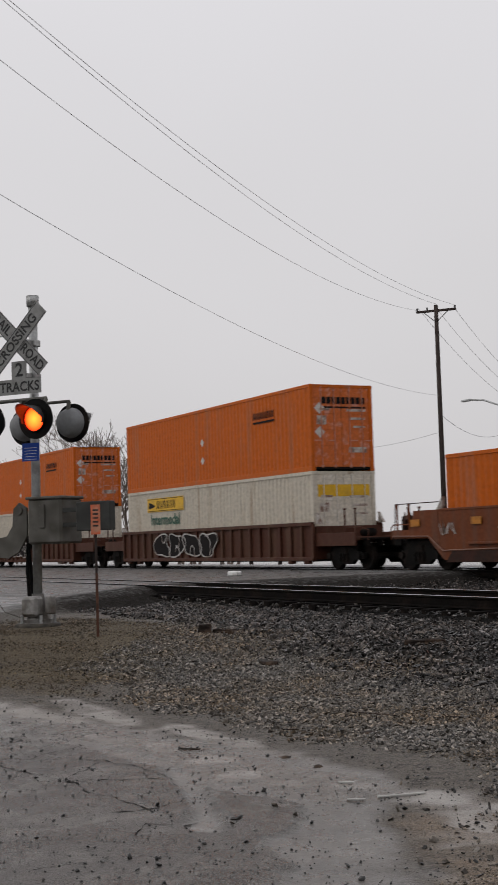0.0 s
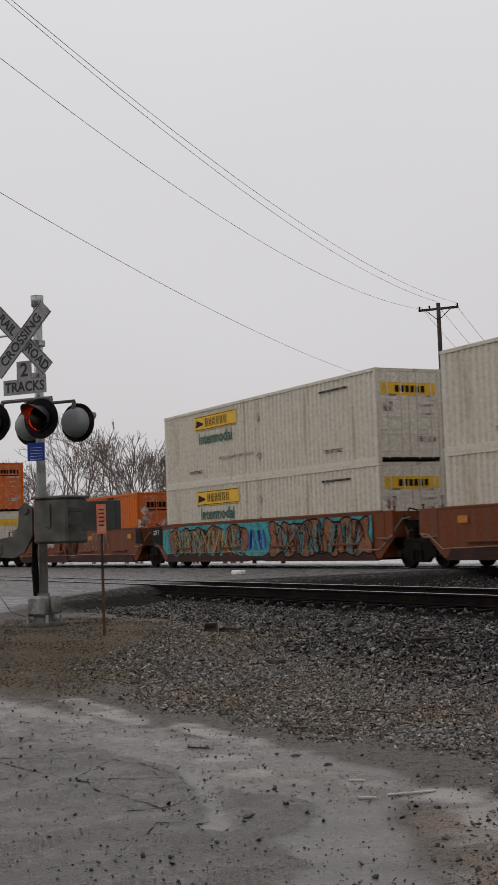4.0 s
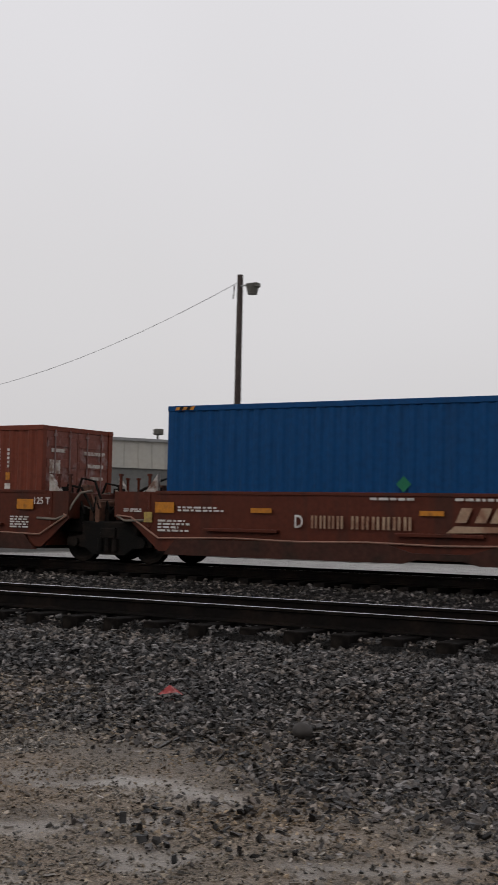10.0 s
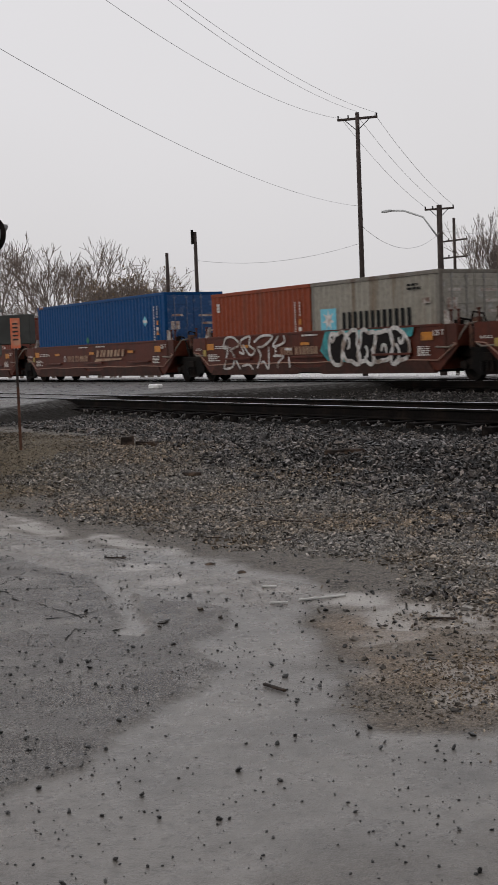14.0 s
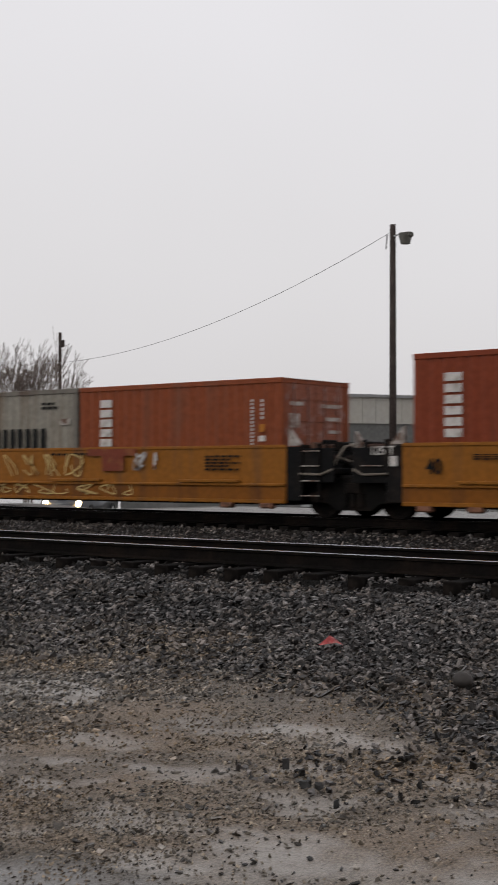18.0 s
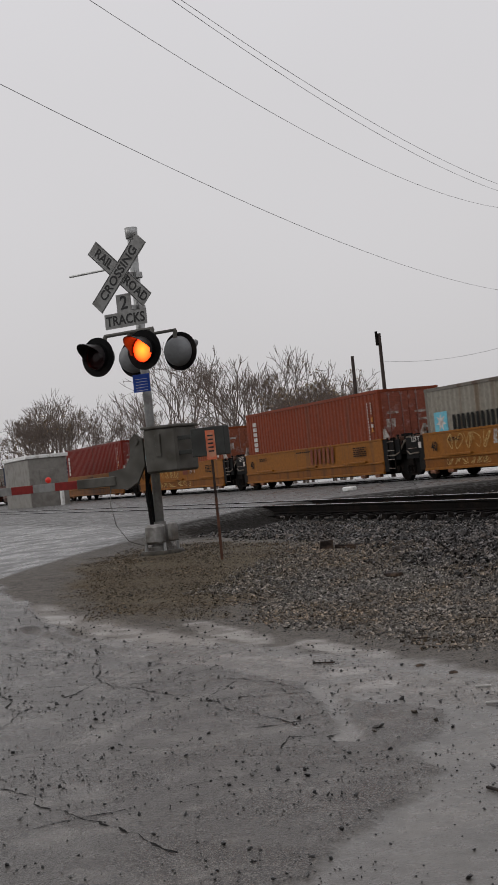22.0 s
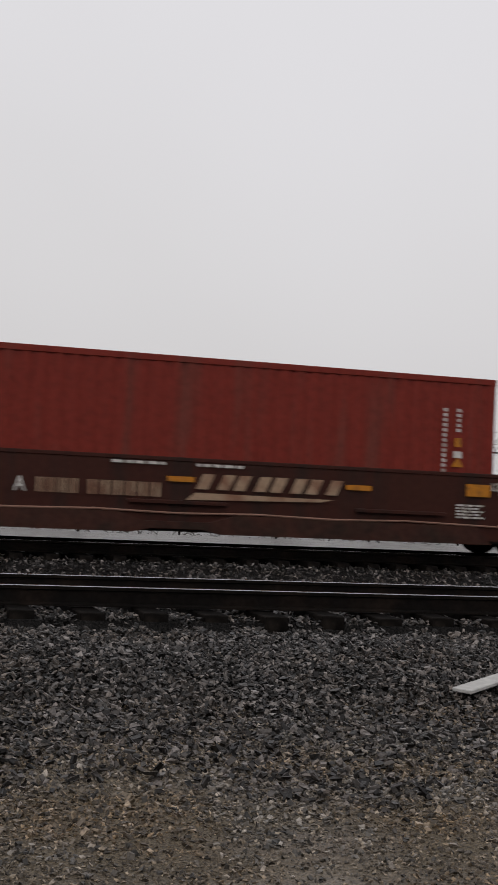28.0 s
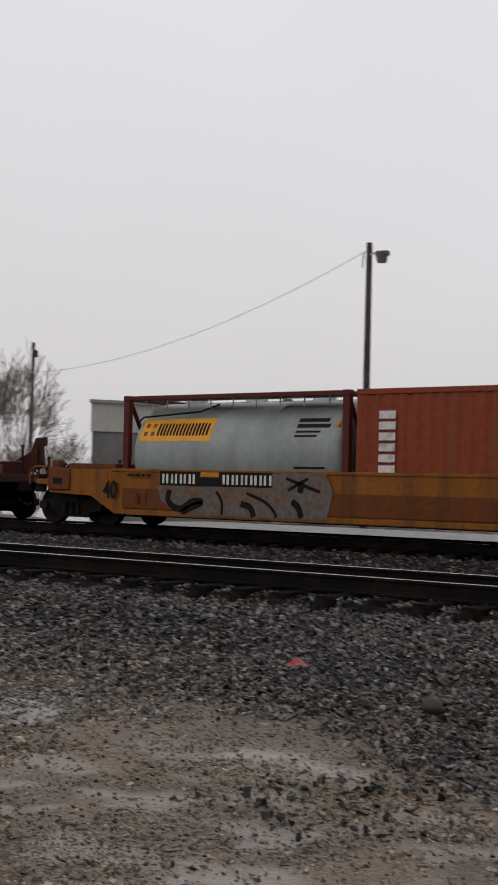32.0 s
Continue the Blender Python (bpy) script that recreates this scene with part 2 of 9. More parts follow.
OLD_EDGE = [(-40, 4.6), (-13, 3.1), (-9.3, 3.62), (-7.4, 3.6), (-6.76, 3.72), (-5.15, 2.69), (-4.47, 1.68), (-3.7, 0.3), (-3.4, -9)]
CHANNEL = [(-13.3, 2.9), (-10.4, 3.4), (-9.3, 3.72), (-8.17, 3.64), (-7.36, 3.39), (-6.85, 3.2), (-6.5, 3.05)]
SILT = [(-15, 3.0), (-11.66, 3.8), (-9.86, 3.95), (-7.93, 4.0), (-6.9, 4.25), (-6.6, 4.5)]
CRACKS = [[(-10.07, 2.06), (-9.82, 2.57), (-9.3, 2.99), (-8.93, 3.43), (-7.86, 3.49)], [(-9.3, 2.99), (-9.64, 3.43)], [(-7.18, 2.7), (-7.15, 3.06), (-7.2, 3.3)], [(-6.55, 2.68), (-6.77, 2.82), (-6.66, 2.97), (-6.77, 3.17)], [(-6.09, 1.98), (-6.11, 2.28)], [(-5.92, 1.15), (-5.89, 1.44), (-5.85, 1.66)], [(-8.9, 3.36), (-8.3, 2.9), (-7.0, 2.98)], [(-11.2, 3.0), (-9.8, 2.6), (-8.3, 2.9)], [(-9.8, 2.6), (-9.0, 1.8), (-7.6, 1.2)], [(-13, 2.4), (-11.2, 3.0)]]
# the upper edge of the film of water, and the foot of the loose gravel, as x and y along the lot
FILM = [(-40, 3.0), (-13, 3.1), (-10.6, 4.2), (-8.65, 4.7), (-6.9, 4.6), (-6.48, 4.24), (-5.77, 3.77), (-5.28, 3.44), (-4.78, 3.22), (-4.2, 3.12), (-3.85, 3.5), (-3.3, 3.6), (-2.7, 3.1), (-1.0, 2.9), (6, 2.8)]
GRAVEL = [(-24, 9.9), (-17, 7.7), (-15.6, 6.3), (-14.2, 5.1), (-12, 4.85), (-9.8, 4.95), (-8.9, 5.15), (-7.8, 5.3), (-6.6, 5.2), (-5.6, 4.2), (-4.6, 3.4), (-2.6, 3.0), (8, 2.8)]
BED = [(-29, 8.7), (-12, 7.9), (-8.7, 7.3), (-5.9, 7.65), (-4.9, 7.3), (-3.7, 6.5), (-2.6, 6.55), (0, 6.75), (3, 6.6), (7, 6.6)]
# pale mud in shallow pools: middle and half widths
POOLS = [(-4.4, 6.1, 0.62, 0.2), (-6.9, 6.2, 0.7, 0.42), (-5.85, 4.5, 0.42, 0.5), (-4.55, 3.78, 0.2, 0.14), (-3.1, 4.1, 0.55, 0.28), (-2.3, 4.1, 0.5, 0.24), (-1.9, 3.75, 0.6, 0.4), (-3.4, 3.75, 0.25, 0.2), (-1.2, 4.6, 0.7, 0.25), (-2.9, 3.2, 0.5, 0.16), (-9.4, 4.55, 1.3, 0.16), (-11.6, 4.35, 1.2, 0.2), (-0.6, 5.2, 0.7, 0.2), (1.6, 4.9, 0.6, 0.2)]
STONY = [(-3.6, 5.5, 0.72, 0.6), (-6.3, 5.0, 0.3, 0.16), (-0.2, 4.2, 0.5, 0.3)]


def line_at(pts, x):
    return float(np.interp(x, [p[0] for p in pts], [p[1] for p in pts]))


def blobs(pts, x, y, j):
    return max(smooth(1.2, 0.62, math.hypot((x - a) / c, (y - b) / d) + j) for a, b, c, d in pts)


def masks(x, y):
    """Old paving, wet film, silt, brown dirt, moss and the worn channel of the lot, each 0 to 1."""
    if y > 11 or y < -6 or x < -36 or x > 14:
        return (0.0, 0.0, 0.0, 0.0, 0.0, 0.0)
    j = 0.16 * noise.noise((x * 2.1, y * 2.1, 1.0)) + 0.07 * noise.noise((x * 6.0, y * 6.0, 3.0)) + 0.03 * noise.noise((x * 17, y * 17, 3.0))
    d, side = along(OLD_EDGE, x, y)
    old = smooth(-0.03, 0.03, -side * d + j)
    d, _ = along(CHANNEL, x, y)
    cut = smooth(0.11, 0.03, d + 0.45 * j + 0.05 * noise.noise((x * 4, y * 4, 9.0)))
    old *= 1 - cut
    d, _ = along(SILT, x, y)
    silt = smooth(0.42, 0.06, d + 1.5 * j) * (0.5 + 0.5 * smooth(-0.2, 0.25, noise.noise((x * 3.0, y * 3.0, 12.0))))
    silt = max(silt, 0.9 * blobs(POOLS, x, y, 3.2 * j) * (0.55 + 0.45 * smooth(-0.25, 0.2, noise.noise((x * 5.0, y * 5.0, 12.0)))))
    # bare brown earth round the signal's foot, and a thin growth along the foot of the bed
    moss = smooth(1.1, 0.75, math.hypot((x + 16.2) / 3.5, (y - 5.6 + 0.3 * (x + 16.2)) / 1.65) + 1.6 * j)
    moss = max(moss, 0.8 * smooth(0.0, 0.3, noise.noise((x * 0.6, y * 1.0, 71.0)) + 0.45 * smooth(-2.5, 0.0, x)) * smooth(4.4, 5.4, y) * smooth(8.0, 6.8, y) * smooth(-3.2, -1.8, x))
    silt = max(silt, 0.6 * smooth(-0.05, 0.3, noise.noise((x * 2.2, y * 2.8, 57.0)) + 0.4 * noise.noise((x * 7.0, y * 7.0, 5.0))) * smooth(-6.4, -5.4, x) * smooth(0.0, 0.3, y - line_at(FILM, x)) * smooth(6.6, 5.6, y) * smooth(-0.3, -1.6, x))
    silt *= (1 - old) * (1 - moss)
    edge = y - line_at(FILM, x) + 1.3 * j
    dirt = smooth(-0.04, 0.22, edge) * smooth(-6.7, -5.6, x + 2.5 * j) * (0.45 + 0.55 * smooth(-0.2, 0.2, noise.noise((x * 1.3, y * 1.7, 21.0)))) * smooth(7.6, 6.4, y) * (0.55 + 0.45 * smooth(-1.0, -2.6, x))
    dirt *= 1 - 0.85 * silt
    wet = max(cut, smooth(0.10, -0.16, edge)) * (1 - old) * (1 - 0.9 * dirt) * (0.45 + 0.55 * smooth(-2.0, -3.4, x + 3 * j))
    wet *= 1 - 0.8 * silt
    return (old, wet, silt, dirt, moss, cut)


def height(x, y):
    lot = -0.56 + 0.44 * smooth(-11.5, -18.0, x)
    old, wet, silt, dirt, moss, channel = masks(x, y)
    rough = 1 - 0.8 * wet
    lot += rough * (0.035 * noise.noise((x * 0.35, y * 0.35, 2.0)) + 0.014 * noise.noise((x * 1.3, y * 1.3, 5.0)) + 0.006 * noise.noise((x * 5, y * 5, 6.0)))
    lot += 0.014 * old - 0.012 * channel - 0.006 * wet + 0.02 * dirt * (1 + noise.noise((x * 7, y * 7, 8.0)))
    bed = -0.345
    z = lot + (bed - lot) * smooth(6.6, 11.0, y)
    if y > 11.98:
        z = -0.27
    if y > 14.6:
        z = -0.27 - 0.13 * smooth(14.6, 18.0, y) + 0.10 * smooth(19.5, 21.3, y)
    if y > 24.6:
        z = -0.30 + 0.06 * smooth(24.6, 26.2, y) + 0.02 * smooth(26.4, 29.5, y) - 0.72 * smooth(34.6, 38.0, y)
    road = -0.03 if y > 9.5 else -0.03 - 0.10 * smooth(9.5, 3.0, y) - 0.3 * smooth(5.5, 0.0, y)
    road -= 1.08 * smooth(27.0, 36.0, y)
    k = smooth(0.9, -0.4, x - road_edge(y))
    return z + (road - z) * k


GRID = {}


def sheet(name, xs, ys, mat, lift=0.0):
    verts, faces = [], []
    for y in ys:
        for x in xs:
            far = max(abs(x), abs(y)) > 150
            verts.append((x, y, (-0.95 if far else height(x, y)) + lift))
    n = len(xs)
    for j in range(len(ys) - 1):
        for i in range(n - 1):
            faces.append((j * n + i, j * n + i + 1, (j + 1) * n + i + 1, (j + 1) * n + i))
    me = bpy.data.meshes.new(name)
    me.from_pydata(verts, [], faces)
    me.materials.append(mat)
    for p in me.polygons:
        p.use_smooth = True
    rows = [masks(v[0], v[1]) for v in verts]
    GRID["x"], GRID["y"] = np.array(xs), np.array(ys)
    GRID["z"] = np.array([v[2] for v in verts]).reshape(len(ys), n)
    GRID["mask"] = np.array(rows).reshape(len(ys), n, 6)
    for nm, i in (("surface", 0), ("deposit", 3)):
        at = me.color_attributes.new(nm, "FLOAT_COLOR", "POINT")
        at.data.foreach_set("color", [q for r in rows for q in (r[i], r[i + 1], r[i + 2], 1.0)])
    return new(name, me)


def at_grid(key, x, y):
    """Bilinear value of the ground's grid at many places."""
    gx, gy, v = GRID["x"], GRID["y"], GRID[key]
    i = np.clip(np.searchsorted(gx, x) - 1, 0, len(gx) - 2)
    j = np.clip(np.searchsorted(gy, y) - 1, 0, len(gy) - 2)
    u, w = (x - gx[i]) / (gx[i + 1] - gx[i]), (y - gy[j]) / (gy[j + 1] - gy[j])
    if v.ndim == 3:
        u, w = u[:, None], w[:, None]
    return (v[j, i] * (1 - u) + v[j, i + 1] * u) * (1 - w) + (v[j + 1, i] * (1 - u) + v[j + 1, i + 1] * u) * w


def steps(a, b, d):
    n = max(1, round((b - a) / d))
    return [a + (b - a) * i / n for i in range(n + 1)]


def ground_material():
    """Wet asphalt, pale mud, brown dirt with grit, by place."""
    m = bpy.data.materials.new("wet_lot_ground")
    m.use_nodes = True
    nt = m.node_tree
    L = nt.links.new
    b = nt.nodes["Principled BSDF"]
    geo = nt.nodes.new("ShaderNodeNewGeometry")
    sep = nt.nodes.new("ShaderNodeSeparateXYZ")
    L(geo.outputs["Position"], sep.inputs[0])

    def noise_at(scale, detail=6, rough=0.6):
        n = nt.nodes.new("ShaderNodeTexNoise")
        n.inputs["Scale"].default_value, n.inputs["Detail"].default_value, n.inputs["Roughness"].default_value = scale, detail, rough
        L(geo.outputs["Position"], n.inputs["Vector"])
        return n.outputs["Fac"]

    def ramp(v, a, c, lo=0.0, hi=1.0):
        r = nt.nodes.new("ShaderNodeMapRange")
        r.inputs["From Min"].default_value, r.inputs["From Max"].default_value = a, c
        r.inputs["To Min"].default_value, r.inputs["To Max"].default_value = lo, hi
        L(v, r.inputs["Value"])
        return r.outputs["Result"]

    def math_(op, p, q):
        n = nt.nodes.new("ShaderNodeMath")
        n.operation = op
        for i, v in enumerate((p, q)):
            if isinstance(v, (int, float)):
                n.inputs[i].default_value = v
            else:
                L(v, n.inputs[i])
        return n.outputs[0]

    def mix(f, p, q):
        n = nt.nodes.new("ShaderNodeMixRGB")
        L(f, n.inputs["Fac"])
        for i, v in ((1, p), (2, q)):
            if isinstance(v, tuple):
                n.inputs[i].default_value = (*v, 1)
            else:
                L(v, n.inputs[i])
        return n.outputs[0]

    def layers(name):
        n = nt.nodes.new("ShaderNodeVertexColor")
        n.layer_name = name
        q = nt.nodes.new("ShaderNodeSeparateColor")
        L(n.outputs["Color"], q.inputs[0])
        return q.outputs[0], q.outputs[1], q.outputs[2]

    x, y = sep.outputs["X"], sep.outputs["Y"]
    old, wet, silt = layers("surface")
    dirt, moss, channel = layers("deposit")
    mid, fine, grit, sand = noise_at(1.6), noise_at(9), noise_at(45, 5, 0.7), noise_at(130, 3, 0.7)
    def grains(scale):
        v = nt.nodes.new("ShaderNodeTexVoronoi")
        v.inputs["Scale"].default_value = scale
        L(geo.outputs["Position"], v.inputs["Vector"])
        q = nt.nodes.new("ShaderNodeSeparateColor")
        L(v.outputs["Color"], q.inputs[0])
        return v.outputs["Distance"], q.outputs[0]

    gap, shade = grains(52)
    gap2, shade2 = grains(130)
    stony = mix(ramp(shade, 0.1, 1.0), (0.040, 0.032, 0.024), (0.19, 0.163, 0.132))
    stony = mix(ramp(gap, 0.42, 0.62, 0.0, 0.85), stony, (0.022, 0.018, 0.014))
    sandy = mix(ramp(shade2, 0.0, 1.0), (0.078, 0.065, 0.051), (0.21, 0.182, 0.15))
    sandy = mix(ramp(gap2, 0.45, 0.65, 0.0, 0.7), sandy, (0.04, 0.034, 0.027))
    col = mix(ramp(fine, 0.42, 0.58), stony, sandy)
    col = mix(math_("MULTIPLY", silt, 0.9), col, mix(ramp(shade2, 0.0, 1.0), (0.18, 0.165, 0.148), (0.335, 0.308, 0.276)))
    col = mix(math_("MULTIPLY", dirt, 0.85), col, mix(ramp(shade2, 0.1, 1.0), (0.085, 0.060, 0.040), (0.29, 0.218, 0.152)))
    col = mix(math_("MULTIPLY", moss, 0.8), col, mix(ramp(shade2, 0.1, 0.9), mix(ramp(mid, 0.4, 0.6), (0.026, 0.019, 0.011), (0.064, 0.050, 0.030)), (0.17, 0.135, 0.085)))
    film = mix(ramp(mid, 0.35, 0.65), (0.090, 0.083, 0.076), (0.152, 0.140, 0.127))
    film = mix(ramp(noise_at(26, 7, 0.78), 0.52, 0.64, 0.0, 0.7), film, (0.034, 0.031, 0.028))
    col = mix(wet, col, film)
    tar = mix(ramp(shade2, 0.0, 1.0), (0.024, 0.021, 0.019), (0.22, 0.200, 0.180))
    tar = mix(ramp(gap2, 0.45, 0.65, 0.0, 0.8), tar, (0.020, 0.018, 0.017))
    tar = mix(ramp(mid, 0.35, 0.65, 0.0, 0.45), tar, (0.090, 0.083, 0.076))
    # pale dust left where the water dried, in ragged bands
    tar = mix(math_("MULTIPLY", ramp(noise_at(2.7, 8, 0.68), 0.50, 0.66), ramp(sand, 0.35, 0.6, 0.45, 0.9)), tar, (0.215, 0.200, 0.182))
    col = mix(old, col, tar)
    col = mix(math_("MULTIPLY", channel, 0.15), col, (0.22, 0.20, 0.18))
    # crushed stone under and beside the tracks, its gaps' shade painted near black
    bed_gap_shade = mix(ramp(grit, 0.4, 0.6), (0.005, 0.005, 0.005), (0.024, 0.022, 0.021))
    col = mix(ramp(math_("ADD", y, math_("MULTIPLY", math_("SUBTRACT", fine, 0.5), 2.0)), 7.6, 9.2), col, bed_gap_shade)
    # paved road over the tracks, and the pale wet yard beyond
    redge = math_("SUBTRACT", x, math_("SUBTRACT", -30.2, math_("MULTIPLY", math_("MINIMUM", math_("SUBTRACT", y, 13.0), 0.0), 1.31)))
    road = ramp(math_("ADD", redge, math_("MULTIPLY", math_("SUBTRACT", fine, 0.5), 0.5)), 0.15, -0.15)
    roadc = mix(ramp(mid, 0.35, 0.65), (0.105, 0.103, 0.10), (0.17, 0.166, 0.162))
    col = mix(road, col, mix(ramp(fine, 0.55, 0.68), roadc, (0.06, 0.058, 0.056)))
    verge = math_("MULTIPLY", ramp(math_("ADD", redge, math_("MULTIPLY", math_("SUBTRACT", mid, 0.5), 1.2)), 2.3, 1.5), math_("MULTIPLY", ramp(redge, -1.3, -0.5), math_("MULTIPLY", ramp(y, 5.0, 8.0), ramp(fine, 0.3, 0.55, 0.45, 1.0))))
    col = mix(math_("MULTIPLY", verge, 0.9), col, mix(ramp(grit, 0.4, 0.6), (0.012, 0.011, 0.010), (0.05, 0.046, 0.042)))
    pale = mix(ramp(mid, 0.4, 0.6), (0.13, 0.122, 0.113), (0.23, 0.22, 0.205))
    col = mix(ramp(y, 26.2, 27.2), col, pale)
    L(col, b.inputs["Base Color"])
    rough = math_("SUBTRACT", 0.66, math_("MULTIPLY", wet, ramp(fine, 0.35, 0.65, 0.44, 0.28)))
    rough = math_("SUBTRACT", rough, math_("MULTIPLY", old, ramp(mid, 0.62, 0.40, 0.32, 0.46)))
    rough = math_("SUBTRACT", rough, math_("MULTIPLY", silt, 0.36))
    rough = math_("SUBTRACT", rough, ramp(y, 26.2, 27.2, 0.0, 0.3))
    rough = math_("SUBTRACT", rough, math_("MULTIPLY", math_("MULTIPLY", road, ramp(mid, 0.6, 0.42)), 0.42))
    L(math_("MAXIMUM", math_("MAXIMUM", rough, 0.10), math_("MULTIPLY", verge, 0.95)), b.inputs["Roughness"])
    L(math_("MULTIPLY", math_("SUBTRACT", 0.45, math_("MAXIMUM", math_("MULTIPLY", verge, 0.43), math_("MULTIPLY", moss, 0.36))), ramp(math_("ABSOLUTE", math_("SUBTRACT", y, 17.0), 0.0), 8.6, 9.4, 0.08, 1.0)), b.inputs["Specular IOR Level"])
    bp = nt.nodes.new("ShaderNodeBump")
    bp.inputs["Distance"].default_value = 0.025
    smoothness = math_("MAXIMUM", math_("MAXIMUM", math_("MULTIPLY", wet, 0.84), math_("MULTIPLY", silt, 0.85)), math_("MAXIMUM", math_("MULTIPLY", old, 0.25), math_("MULTIPLY", road, 0.85)))
    L(math_("SUBTRACT", 0.9, math_("MULTIPLY", smoothness, 0.86)), bp.inputs["Strength"])
    L(math_("SUBTRACT", math_("ADD", math_("MULTIPLY", grit, 0.7), math_("MULTIPLY", fine, 0.6)), math_("ADD", math_("MULTIPLY", gap, 0.45), math_("MULTIPLY", gap2, 0.3))), bp.inputs["Height"])
    L(bp.outputs[0], b.inputs["Normal"])
    return m


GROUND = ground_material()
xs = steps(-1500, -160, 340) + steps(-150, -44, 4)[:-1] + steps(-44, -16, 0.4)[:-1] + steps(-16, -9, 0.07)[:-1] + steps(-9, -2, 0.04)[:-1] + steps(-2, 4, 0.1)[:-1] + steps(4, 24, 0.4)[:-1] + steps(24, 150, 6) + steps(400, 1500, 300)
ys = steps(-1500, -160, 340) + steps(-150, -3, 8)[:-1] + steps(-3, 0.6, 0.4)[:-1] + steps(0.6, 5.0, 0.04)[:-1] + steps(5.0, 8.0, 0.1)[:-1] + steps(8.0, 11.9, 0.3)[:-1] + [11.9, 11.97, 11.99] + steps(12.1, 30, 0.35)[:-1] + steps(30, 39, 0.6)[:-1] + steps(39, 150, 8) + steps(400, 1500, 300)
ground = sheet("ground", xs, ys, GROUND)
tagged(ground, "wet gravelly lot with cracked asphalt and shallow puddles", "ground", kind="structure")


# ---- unseen wall added behind the camera, to block light from the low sky ----
UNSEENWALL = material("unseen_wall_grey", (0.10, 0.098, 0.094), 0.8, 0, 0.15, 3, 0.1, (0.07, 0.068, 0.064), 0.6, 0.4)
bm = fresh()
box(bm, -60, 60, -14.4, -14.0, -1.0, 4.6)
tagged(part("unseen_light_wall", bm, UNSEENWALL), "plain grey block wall along the lot", "wall", kind="structure")


# ---- tracks ----
def rail(name, y, x0, x1):
    prof = [(-0.075, -0.185), (0.075, -0.185), (0.075, -0.172), (0.012, -0.155), (0.012, -0.045), (0.036, -0.035), (0.036, -0.004), (0.030, 0.0), (-0.030, 0.0), (-0.036, -0.004), (-0.036, -0.035), (-0.012, -0.045), (-0.012, -0.155), (-0.075, -0.172)]
    bm = fresh()
    a = [bm.verts.new((x0, y + p, z)) for p, z in prof]
    b = [bm.verts.new((x1, y + p, z)) for p, z in prof]
    n = len(prof)
    for i in range(n):
        f = bm.faces.new((a[i], a[(i + 1) % n], b[(i + 1) % n], b[i]))
        f.material_index = 1 if i in (6, 7, 8) else 0
    bm.faces.new(a[::-1])
    bm.faces.new(b)
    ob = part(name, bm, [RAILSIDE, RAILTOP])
    return tagged(ob, "long steel rail with a polished running surface", "rail", "rails", "structure")


for yy in (YR, YR + GAUGE, YT - GAUGE / 2, YT + GAUGE / 2):
    rail("rail", yy, -320, 160)


def ties(mid, x0, x1, group):
    shape = fresh()
    box(shape, -0.115, 0.115, -1.3, 1.3, -0.36, -0.19, 0.01)
    me = bpy.data.meshes.new("tie")
    shape.to_mesh(me)
    shape.free()
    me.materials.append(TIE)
    out = []
    x = x0
    while x < x1:
        ob = new("tie", me)
        ob.matrix_basis = pose(x, mid + random.uniform(-0.06, 0.06), random.uniform(-0.012, 0.006), 0, 0, random.uniform(-1.2, 1.2))
        out.append(tagged(ob, "dark weathered timber railway tie", "railway tie", group, "structure"))
        x += 0.575 + random.uniform(-0.03, 0.03)
    return out


TIES = ties(NEAR_MID, -29, 16, "ties of the near track")
ties(YT, -29, 16, "ties of the far track")


# ---- the train ----
DOORWHITE = material("worn_white_label", (0.42, 0.38, 0.34), 0.6, 0, 0.2, 20, 0, (0.2, 0.12, 0.09), 6, 0.45)
SPEED, EASE = 9.829, 0.0413
CARS, LOADS = {}, {}   # by the place of the load's front at the clip's start
ROLLING = []          # top-level things of the train, with their place at the clip's start
WHEELS = []


def travelled(t):
    return SPEED * t + EASE * t * (t - 16) / 16


def rolling(ob, x):
    ob.matrix_basis = pose(x, YT, 0)
    ROLLING.append((ob, x))
    return ob


def corrugated(bm, x0, x1, y, z0, z1, side, pitch=0.28, depth=0.028):
    """A side wall of trapezoid ribs; side -1 faces -y."""
    n = max(1, round((x1 - x0) / pitch))
    w = (x1 - x0) / n
    prof = []
    for i in range(n):
        a = x0 + i * w
        prof += [(a, 0), (a + w * 0.28, 0), (a + w * 0.5, 1), (a + w * 0.78, 1)]
    prof.append((x1, 0))
    lo = [bm.verts.new((px, y - side * depth * d, z0)) for px, d in prof]
    hi = [bm.verts.new((px, y - side * depth * d, z1)) for px, d in prof]
    for i in range(len(prof) - 1):
        f = (lo[i], lo[i + 1], hi[i + 1], hi[i])
        bm.faces.new(f if side < 0 else f[::-1])
    return bm


def corrugated_end(bm, x, y0, y1, z0, z1, side, pitch=0.25, depth=0.03):
    n = max(1, round((y1 - y0) / pitch))
    w = (y1 - y0) / n
    prof = []
    for i in range(n):
        a = y0 + i * w
        prof += [(a, 0), (a + w * 0.28, 0), (a + w * 0.5, 1), (a + w * 0.78, 1)]
    prof.append((y1, 0))
    lo = [bm.verts.new((x - side * depth * d, py, z0)) for py, d in prof]
    hi = [bm.verts.new((x - side * depth * d, py, z1)) for py, d in prof]
    for i in range(len(prof) - 1):
        f = (lo[i], lo[i + 1], hi[i + 1], hi[i])
        bm.faces.new(f if side > 0 else f[::-1])
    return bm


